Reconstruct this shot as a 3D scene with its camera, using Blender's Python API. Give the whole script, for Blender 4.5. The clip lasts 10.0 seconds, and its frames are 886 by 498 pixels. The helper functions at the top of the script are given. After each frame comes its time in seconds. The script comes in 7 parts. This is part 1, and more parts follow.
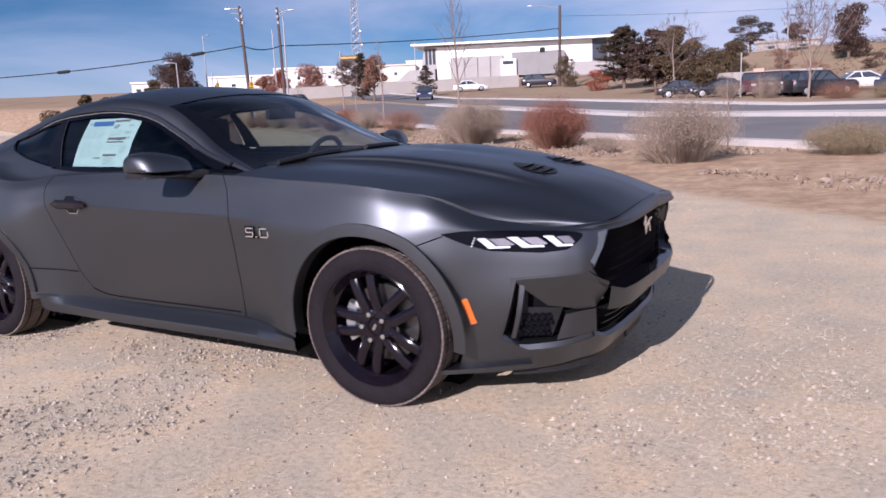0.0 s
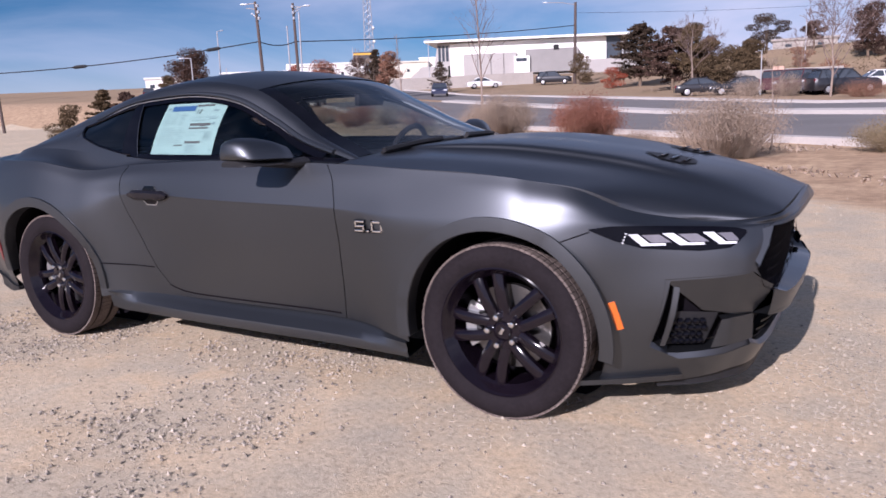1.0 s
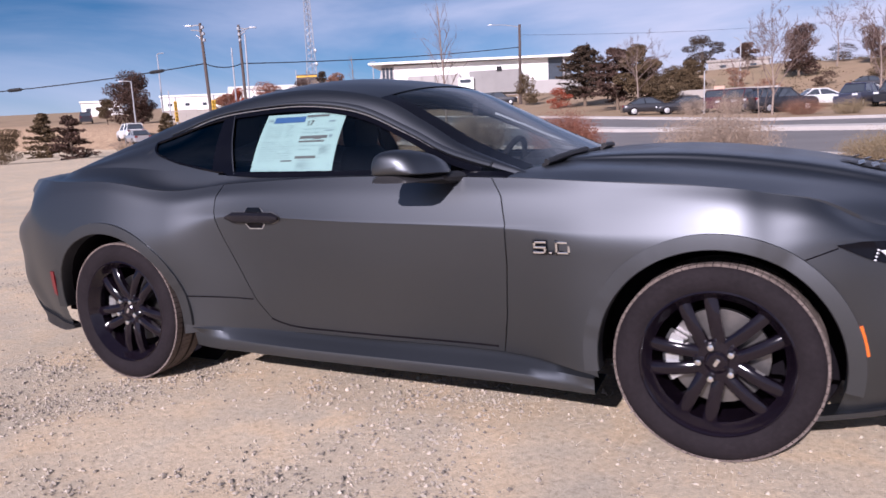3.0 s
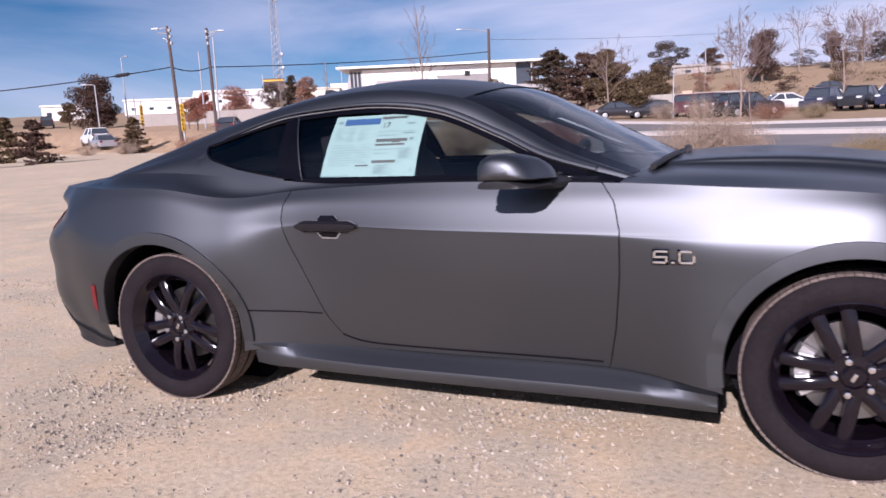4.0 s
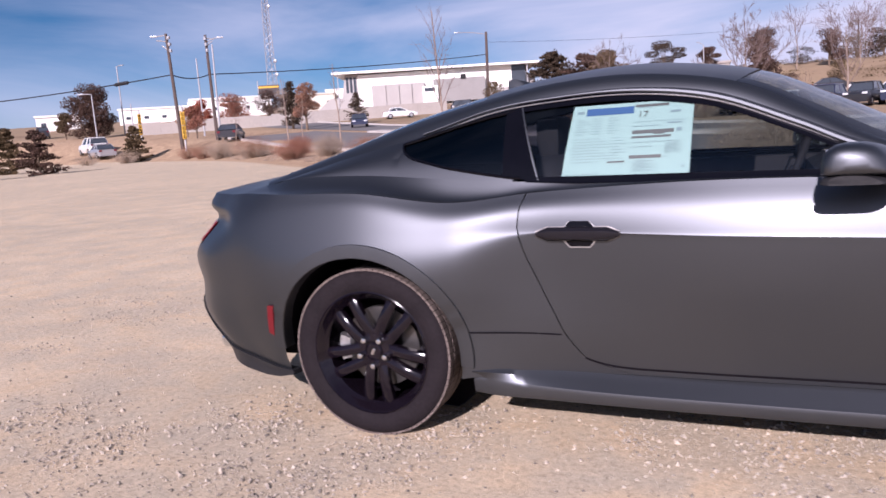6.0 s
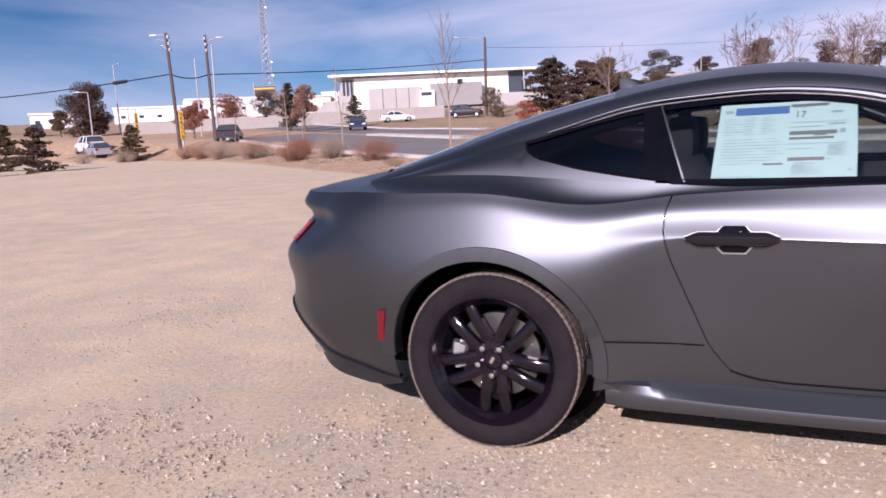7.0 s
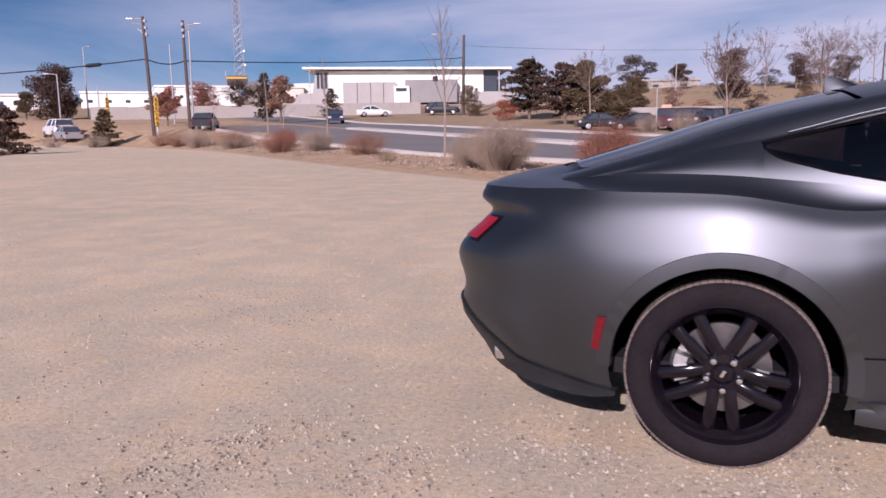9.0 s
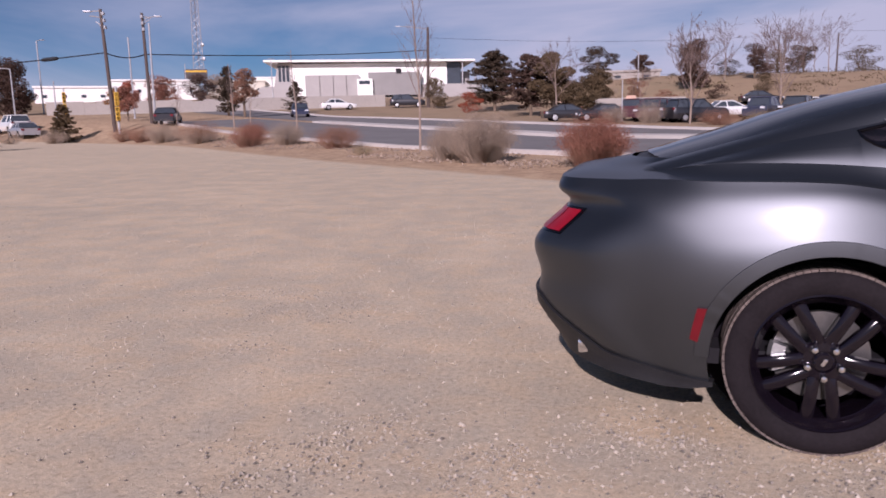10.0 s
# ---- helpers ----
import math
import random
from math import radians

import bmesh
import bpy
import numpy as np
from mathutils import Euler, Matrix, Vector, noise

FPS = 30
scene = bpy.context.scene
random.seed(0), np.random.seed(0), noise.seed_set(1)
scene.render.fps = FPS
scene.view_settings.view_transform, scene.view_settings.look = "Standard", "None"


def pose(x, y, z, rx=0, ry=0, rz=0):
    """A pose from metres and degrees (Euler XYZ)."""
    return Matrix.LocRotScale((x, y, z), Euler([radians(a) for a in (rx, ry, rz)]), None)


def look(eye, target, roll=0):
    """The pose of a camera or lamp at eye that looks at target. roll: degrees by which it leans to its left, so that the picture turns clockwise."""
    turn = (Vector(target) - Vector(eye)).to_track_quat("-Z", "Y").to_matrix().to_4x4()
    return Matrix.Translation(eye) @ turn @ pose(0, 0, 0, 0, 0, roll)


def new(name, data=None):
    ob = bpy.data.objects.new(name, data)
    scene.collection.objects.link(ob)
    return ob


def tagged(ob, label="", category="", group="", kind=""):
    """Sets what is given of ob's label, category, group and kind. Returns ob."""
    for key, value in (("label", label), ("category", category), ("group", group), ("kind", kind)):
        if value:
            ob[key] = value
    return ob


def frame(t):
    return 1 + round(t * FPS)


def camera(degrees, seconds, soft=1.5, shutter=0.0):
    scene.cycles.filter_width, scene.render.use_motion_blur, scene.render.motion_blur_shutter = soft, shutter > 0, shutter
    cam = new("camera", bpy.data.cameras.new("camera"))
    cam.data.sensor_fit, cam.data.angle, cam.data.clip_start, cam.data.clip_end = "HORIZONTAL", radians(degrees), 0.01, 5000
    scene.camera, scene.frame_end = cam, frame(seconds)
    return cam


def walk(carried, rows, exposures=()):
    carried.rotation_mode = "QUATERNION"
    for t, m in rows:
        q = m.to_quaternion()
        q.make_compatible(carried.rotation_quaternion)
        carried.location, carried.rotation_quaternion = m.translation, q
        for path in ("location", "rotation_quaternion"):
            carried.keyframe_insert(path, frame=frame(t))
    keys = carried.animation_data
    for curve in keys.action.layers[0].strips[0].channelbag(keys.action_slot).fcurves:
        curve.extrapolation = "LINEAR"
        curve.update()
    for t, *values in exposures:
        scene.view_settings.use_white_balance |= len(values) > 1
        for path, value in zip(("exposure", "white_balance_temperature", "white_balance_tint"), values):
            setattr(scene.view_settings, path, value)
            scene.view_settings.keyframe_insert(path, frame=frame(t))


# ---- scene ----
cam = camera(61.0, 10.0, soft=1.6, shutter=0.35)
PATH = [
    (0, (1.755, -3.287, 1.228), (0.776, -1.585, 0.852), -2.7),
    (0.5, (1.47, -3.285, 1.184), (0.492, -1.584, 0.793), -3.0),
    (1, (1.203, -3.271, 1.19), (0.202, -1.582, 0.808), -2.4),
    (1.5, (0.982, -3.294, 1.177), (0.027, -1.577, 0.803), -2.2),
    (2, (0.716, -3.357, 1.182), (-0.198, -1.613, 0.833), -2.0),
    (2.5, (0.492, -3.364, 1.172), (-0.414, -1.613, 0.838), -2.6),
    (4, (-0.255, -3.402, 1.187), (-1.049, -1.596, 0.86), -2.9),
    (4.5, (-0.518, -3.414, 1.198), (-1.305, -1.599, 0.906), -2.9),
    (5, (-0.751, -3.393, 1.187), (-1.544, -1.579, 0.902), -3.9),
    (5.5, (-1.026, -3.355, 1.193), (-1.812, -1.544, 0.871), -4.2),
    (7, (-1.819, -3.426, 1.196), (-2.579, -1.603, 0.889), -2.9),
    (7.5, (-2.074, -3.433, 1.179), (-2.808, -1.603, 0.843), -2.9),
    (8, (-2.315, -3.401, 1.179), (-3.045, -1.571, 0.839), -2.05),
    (8.5, (-2.557, -3.462, 1.187), (-3.256, -1.617, 0.863), -1.27),
    (9, (-2.771, -3.55, 1.202), (-3.446, -1.695, 0.885), -0.75),
    (9.5, (-2.987, -3.601, 1.188), (-3.633, -1.732, 0.895), -0.57),
    (10, (-3.24, -3.647, 1.207), (-3.824, -1.764, 0.869), -1.27),
]
walk(cam, [(t, look(eye, target, roll)) for t, eye, target, roll in PATH], [(0, 0.50, 5780, 28), (5.0, 0.59, 5970, 31), (8.0, 0.51, 6040, 34), (10, 0.08, 6050, 34)])

# ---- light ----
SUN_EL, SUN_AZ = 27.0, 2.0   # degrees; azimuth from -y towards +x
sx, sy = math.sin(radians(SUN_AZ)), -math.cos(radians(SUN_AZ))
world = bpy.data.worlds.new("sky")
scene.world = world
world.use_nodes = True
wn, wl = world.node_tree.nodes, world.node_tree.links
sky = wn.new("ShaderNodeTexSky")
sky.sky_type, sky.sun_disc = "NISHITA", False
sky.sun_elevation, sky.sun_rotation = radians(SUN_EL), radians(180 - SUN_AZ)
sky.altitude, sky.air_density, sky.dust_density, sky.ozone_density = 1800, 0.8, 0.9, 2.5
tco = wn.new("ShaderNodeTexCoord")
mp = wn.new("ShaderNodeMapping")
mp.inputs["Scale"].default_value = (1.0, 1.6, 5.5)
mp.inputs["Rotation"].default_value = (0.12, -0.22, 0.5)
cl = wn.new("ShaderNodeTexNoise")
cl.inputs["Scale"].default_value, cl.inputs["Detail"].default_value, cl.inputs["Roughness"].default_value = 1.5, 7.0, 0.55
cl.inputs["Distortion"].default_value = 0.5
crmp = wn.new("ShaderNodeMapRange")
crmp.inputs["From Min"].default_value, crmp.inputs["From Max"].default_value = 0.36, 0.70
crmp.inputs["To Max"].default_value = 0.42
mixc = wn.new("ShaderNodeMixRGB")
mixc.inputs["Color2"].default_value = (11.5, 12.4, 14.2, 1)
wl.new(tco.outputs["Generated"], mp.inputs["Vector"])
wl.new(mp.outputs["Vector"], cl.inputs["Vector"])
wl.new(cl.outputs["Fac"], crmp.inputs["Value"])
sep = wn.new("ShaderNodeSeparateXYZ")
wl.new(tco.outputs["Generated"], sep.inputs[0])
# cirrus veil that thickens towards +x, and haze at the horizon
veil = wn.new("ShaderNodeMapRange")
veil.inputs["From Min"].default_value, veil.inputs["From Max"].default_value, veil.inputs["To Max"].default_value = -0.75, -0.05, 0.85
wl.new(sep.outputs["X"], veil.inputs["Value"])
haze = wn.new("ShaderNodeMapRange")
haze.inputs["From Min"].default_value, haze.inputs["From Max"].default_value = 0.0, 0.16
haze.inputs["To Min"].default_value, haze.inputs["To Max"].default_value = 0.34, 0.0
wl.new(sep.outputs["Z"], haze.inputs["Value"])
add1, add2 = wn.new("ShaderNodeMath"), wn.new("ShaderNodeMath")
wl.new(veil.outputs["Result"], add1.inputs[0])
wl.new(haze.outputs["Result"], add1.inputs[1])
vm = wn.new("ShaderNodeMath")
vm.operation = "MULTIPLY"
wl.new(add1.outputs[0], vm.inputs[0])
tex2 = wn.new("ShaderNodeMapRange")
tex2.inputs["From Min"].default_value, tex2.inputs["From Max"].default_value, tex2.inputs["To Min"].default_value = 0.2, 0.62, 0.35
wl.new(cl.outputs["Fac"], tex2.inputs["Value"])
wl.new(tex2.outputs["Result"], vm.inputs[1])
wl.new(vm.outputs[0], add2.inputs[0])
wl.new(crmp.outputs["Result"], add2.inputs[1])
add2.use_clamp = True
# the veil thins out towards the zenith
thin = wn.new("ShaderNodeMapRange")
thin.inputs["From Min"].default_value, thin.inputs["From Max"].default_value = 0.30, 0.75
thin.inputs["To Min"].default_value, thin.inputs["To Max"].default_value = 1.0, 0.2
wl.new(sep.outputs["Z"], thin.inputs["Value"])
vz = wn.new("ShaderNodeMath")
vz.operation = "MULTIPLY"
wl.new(add2.outputs[0], vz.inputs[0])
wl.new(thin.outputs["Result"], vz.inputs[1])
wl.new(vz.outputs[0], mixc.inputs["Fac"])
hs = wn.new("ShaderNodeHueSaturation")
hs.inputs["Saturation"].default_value = 1.85
hs.inputs["Hue"].default_value = 0.488
wl.new(sky.outputs["Color"], hs.inputs["Color"])
wl.new(hs.outputs["Color"], mixc.inputs["Color1"])
wl.new(mixc.outputs["Color"], wn["Background"].inputs["Color"])
wn["Background"].inputs["Strength"].default_value = 0.038

sun = new("sun", bpy.data.lights.new("sun", "SUN"))
sun.data.energy, sun.data.angle, sun.data.color = 4.8, radians(0.53), (1.0, 0.93, 0.84)
sun.matrix_world = look((0, 0, 30), (-sx * 30, -sy * 30, 30 - 30 * math.tan(radians(SUN_EL))))


# ---- materials ----
def material(name, colour, rough=0.6, metal=0.0, scale=0.0, vary=0.25, bump=0.0, coat=0.0, fine=0.0, spec=0.5, island=0.0):
    """A principled material whose colour varies with a coarse and a fine noise, in metres."""
    m = bpy.data.materials.new(name)
    m.use_nodes = True
    n, l = m.node_tree.nodes, m.node_tree.links
    b = n["Principled BSDF"]
    b.inputs["Base Color"].default_value = (*colour, 1)
    b.inputs["Roughness"].default_value = rough
    b.inputs["Metallic"].default_value = metal
    b.inputs["Coat Weight"].default_value = coat
    b.inputs["Coat Roughness"].default_value = 0.04
    b.inputs["Specular IOR Level"].default_value = spec
    if scale:
        tc = n.new("ShaderNodeTexCoord")
        a = n.new("ShaderNodeTexNoise")
        a.inputs["Scale"].default_value, a.inputs["Detail"].default_value = scale, 5
        f = n.new("ShaderNodeTexNoise")
        f.inputs["Scale"].default_value, f.inputs["Detail"].default_value = fine or scale * 9, 4
        mul = n.new("ShaderNodeMath")
        mul.operation = "ADD"
        l.new(tc.outputs["Object"], a.inputs["Vector"])
        l.new(tc.outputs["Object"], f.inputs["Vector"])
        l.new(a.outputs["Fac"], mul.inputs[0])
        l.new(f.outputs["Fac"], mul.inputs[1])
        mr = n.new("ShaderNodeMapRange")
        mr.inputs["From Min"].default_value, mr.inputs["From Max"].default_value = 0.6, 1.4
        mr.inputs["To Min"].default_value, mr.inputs["To Max"].default_value = 1 - vary, 1 + vary
        l.new(mul.outputs[0], mr.inputs["Value"])
        src = mr.outputs["Result"]
        if island:
            ge = n.new("ShaderNodeNewGeometry")
            mi = n.new("ShaderNodeMapRange")
            mi.inputs["To Min"].default_value, mi.inputs["To Max"].default_value = 1 - island, 1 + island
            l.new(ge.outputs["Random Per Island"], mi.inputs["Value"])
            m2 = n.new("ShaderNodeMath")
            m2.operation = "MULTIPLY"
            l.new(src, m2.inputs[0])
            l.new(mi.outputs["Result"], m2.inputs[1])
            src = m2.outputs[0]
        vm = n.new("ShaderNodeVectorMath")
        vm.operation = "SCALE"
        vm.inputs[0].default_value = colour
        l.new(src, vm.inputs["Scale"])
        l.new(vm.outputs["Vector"], b.inputs["Base Color"])
        if bump:
            bp = n.new("ShaderNodeBump")
            bp.inputs["Strength"].default_value, bp.inputs["Distance"].default_value = min(1, bump), 0.01
            l.new(mul.outputs[0], bp.inputs["Height"])
            l.new(bp.outputs["Normal"], b.inputs["Normal"])
    return m


def glass(name, tint, rough=0.0):
    m = bpy.data.materials.new(name)
    m.use_nodes = True
    n, l = m.node_tree.nodes, m.node_tree.links
    n.remove(n["Principled BSDF"])
    tr, gl, mx, lw = (n.new(k) for k in ("ShaderNodeBsdfTransparent", "ShaderNodeBsdfGlossy", "ShaderNodeMixShader", "ShaderNodeLayerWeight"))
    tr.inputs["Color"].default_value = (*tint, 1)
    gl.inputs["Roughness"].default_value = rough
    lw.inputs["Blend"].default_value = 0.5
    pw, ma = n.new("ShaderNodeMath"), n.new("ShaderNodeMath")
    pw.operation, ma.operation = "POWER", "MULTIPLY_ADD"
    pw.inputs[1].default_value, ma.inputs[1].default_value, ma.inputs[2].default_value = 5.0, 0.93, 0.07
    l.new(lw.outputs["Facing"], pw.inputs[0])
    l.new(pw.outputs[0], ma.inputs[0])
    l.new(ma.outputs[0], mx.inputs["Fac"])
    l.new(tr.outputs[0], mx.inputs[1])
    l.new(gl.outputs[0], mx.inputs[2])
    l.new(mx.outputs[0], n["Material Output"].inputs["Surface"])
    return m


PAINT = material("grey_metallic_paint", (0.0955, 0.1025, 0.115), 0.46, 1.0, 1.3, 0.05, 0.0, coat=0.25, fine=900)
PAINT.node_tree.nodes["Principled BSDF"].inputs["Coat Roughness"].default_value = 0.14
GLOSS_BLACK = material("gloss_black", (0.003, 0.003, 0.005), 0.08, 0.0, 4, 0.2, coat=0.0, spec=0.2)
BLACK_PLASTIC = material("black_plastic", (0.018, 0.018, 0.02), 0.5, 0.0, 6, 0.2, 0.1, spec=0.2)
WHEEL_BLACK = material("gloss_black_alloy", (0.006, 0.004, 0.007), 0.1, 0.0, 4, 0.2, coat=0.0, spec=0.4)
DARK = material("underside_black", (0.007, 0.006, 0.008), 0.9, 0.0, 5, 0.2, spec=0.05)
RUBBER = material("tyre_rubber", (0.014, 0.011, 0.013), 0.8, 0.0, 9, 0.3, 0.1, spec=0.12)
DUSTY = material("dusty_tread", (0.13, 0.105, 0.095), 0.95, 0.0, 14, 0.5, 0.2, spec=0.1)
CHROME = material("chrome", (0.8, 0.8, 0.82), 0.08, 1.0)
STEEL = material("brake_steel", (0.21, 0.20, 0.20), 0.38, 1.0, 40, 0.15)
SILVER = material("cast_aluminium", (0.55, 0.55, 0.56), 0.4, 0.9, 30, 0.2)
LAMP_WHITE = material("lamp_white_lens", (0.62, 0.63, 0.66), 0.15, 0.0, 5, 0.05, coat=1.0)
LAMP_RED = material("red_lens", (0.24, 0.005, 0.014), 0.3, 0.0, 20, 0.25, coat=0.15, spec=0.3)
LAMP_AMBER = material("amber_lens", (0.62, 0.13, 0.012), 0.2, 0.0, 30, 0.2, coat=1.0)
MARK_RED = material("red_reflector", (0.13, 0.006, 0.011), 0.3, 0.0, 40, 0.25, coat=0.1, spec=0.3)
GLASS = glass("window_glass", (0.58, 0.64, 0.63))
GLASS_DARK = glass("tinted_glass", (0.20, 0.19, 0.22))
INTERIOR = material("interior_black", (0.016, 0.015, 0.018), 0.75, 0.0, 8, 0.2, 0.1, spec=0.15)


# ---- mesh helpers ----
def mesh_object(name, verts, faces, mat, smooth=True, parent=None, label=""):
    me = bpy.data.meshes.new(name)
    me.from_pydata([tuple(map(float, v)) for v in verts], [], [tuple(map(int, f)) for f in faces])
    if smooth:
        me.shade_smooth()
    me.materials.append(mat)
    ob = new(name, me)
    if parent:
        ob.parent = parent
    return tagged(ob, label)


def part(name, bm, mat, parent=None, label="", smooth=False, sharp=0.6):
    """Links a bmesh as one mesh object under a thing or a part."""
    bmesh.ops.recalc_face_normals(bm, faces=bm.faces)
    me = bpy.data.meshes.new(name)
    bm.to_mesh(me)
    bm.free()
    if smooth:
        me.shade_smooth()
        me.set_sharp_from_angle(angle=sharp)
    me.materials.append(mat)
    ob = new(name, me)
    if parent:
        ob.parent = parent
    return tagged(ob, label)


def add_box(bm, lo, hi, bevel=0.0, m=None):
    c = [(a + b) / 2 for a, b in zip(lo, hi)]
    d = [b - a for a, b in zip(lo, hi)]
    r = bmesh.ops.create_cube(bm, size=1, matrix=(m or Matrix()) @ Matrix.Translation(c) @ Matrix.Diagonal((*d, 1)))
    if bevel:
        es = {e for v in r["verts"] for e in v.link_edges}
        bmesh.ops.bevel(bm, geom=list(es), offset=bevel, segments=2, profile=0.7, affect="EDGES")
    return bm


def box(lo, hi, bevel=0.0, m=None):
    return add_box(bmesh.new(), lo, hi, bevel, m)


def add_tube(bm, pts, radii, sides=8, caps=True):
    """A tapered tube along points."""
    pts = [Vector(p) for p in pts]
    rings = []
    for i, p in enumerate(pts):
        d = (pts[min(i + 1, len(pts) - 1)] - pts[max(i - 1, 0)]).normalized()
        a = d.orthogonal().normalized() if i == 0 else (a - d * a.dot(d)).normalized()
        b = d.cross(a)
        r = float(radii[i] if hasattr(radii, "__len__") else radii)
        rings.append([bm.verts.new(p + r * (math.cos(k * math.tau / sides) * a + math.sin(k * math.tau / sides) * b)) for k in range(sides)])
    for q, r in zip(rings, rings[1:]):
        for k in range(sides):
            bm.faces.new((q[k], q[(k + 1) % sides], r[(k + 1) % sides], r[k]))
    if caps:
        bm.faces.new(rings[0][::-1])
        bm.faces.new(rings[-1])
    return bm


def add_lathe(bm, profile, centre, axis="y", sides=48, close=False):
    """Turns (radius, along) pairs round an axis."""
    c = Vector(centre)
    rings = []
    for r, h in profile:
        ring = []
        for k in range(sides):
            a = k * math.tau / sides
            p = (r * math.cos(a), h, r * math.sin(a)) if axis == "y" else (r * math.cos(a), r * math.sin(a), h)
            ring.append(bm.verts.new(c + Vector(p)))
        rings.append(ring)
    pairs = list(zip(rings, rings[1:])) + ([(rings[-1], rings[0])] if close else [])
    for q, s in pairs:
        for k in range(sides):
            bm.faces.new((q[k], q[(k + 1) % sides], s[(k + 1) % sides], s[k]))
    return bm


def spline(points, n):
    """n points along a Catmull-Rom curve through the given ones, evenly by index."""
    p = np.array(points, float)
    p = np.vstack([2 * p[0] - p[1], p, 2 * p[-1] - p[-2]])
    out = []
    for t in np.linspace(0, len(points) - 1, n):
        i = min(int(t), len(points) - 2)
        f = t - i
        a, b, c, d = p[i], p[i + 1], p[i + 2], p[i + 3]
        out.append(0.5 * (2 * b + (c - a) * f + (2 * a - 5 * b + 4 * c - d) * f * f + (3 * b - a - 3 * c + d) * f ** 3))
    return np.array(out)


def loft(rails, nu, nv):
    """A grid of nu x nv points: along the rails and across them."""
    along = np.array([spline(r, nu) for r in rails])
    return np.array([spline(along[:, i], nv) for i in range(nu)])


def grid_faces(nu, nv, flip=False):
    f = []
    for i in range(nu - 1):
        for j in range(nv - 1):
            q = (i * nv + j, i * nv + j + 1, (i + 1) * nv + j + 1, (i + 1) * nv + j)
            f.append(q[::-1] if flip else q)
    return f


def curve_at(table, x):
    """Linear look-up in pairs sorted by x."""
    xs, ys = zip(*table)
    return float(np.interp(x, xs, ys))

# ---- ground ----
NX, NY = 0.66, 0.751      # away from the lot, across its far edge


def across(x, y):
    return NX * x + NY * y


def along(x, y):
    return -NY * x + NX * y


def ease(f):
    f = min(max(f, 0.0), 1.0)
    return f * f * (3 - 2 * f)


def edge_at(u):
    return 6.0 - 0.85 * (1 - ease((u - 22) / 24)) - (0.0065 * (u - 45) ** 2 if u > 45 else 0.0)


RISE = [(-9999, 0), (0, 0), (1.2, 0.03), (3.5, 0.08), (5.0, 0.08), (5.6, 0.09), (14, 0.22), (23, 0.36), (36, 0.55), (60, 1.2), (100, 2.2), (150, 3.2), (230, 5.0), (500, 8.0), (4000, 12)]


def height(x, y):
    """The height of the ground."""
    u, v = along(x, y), across(x, y)
    s = v - edge_at(u)
    z = curve_at(RISE, s)
    if s > 0:
        z += min(1, s / 6) * 0.03 * min(max(0, u - 28), 130)
    z -= 0.35 * ease((s - 22) / 14) * (1 - ease((s - 62) / 15)) * (1 - ease((u - 72) / 16))
    return z + 3.6 * ease((s - 62) / 34) * (1 - ease((u - 92) / 24))


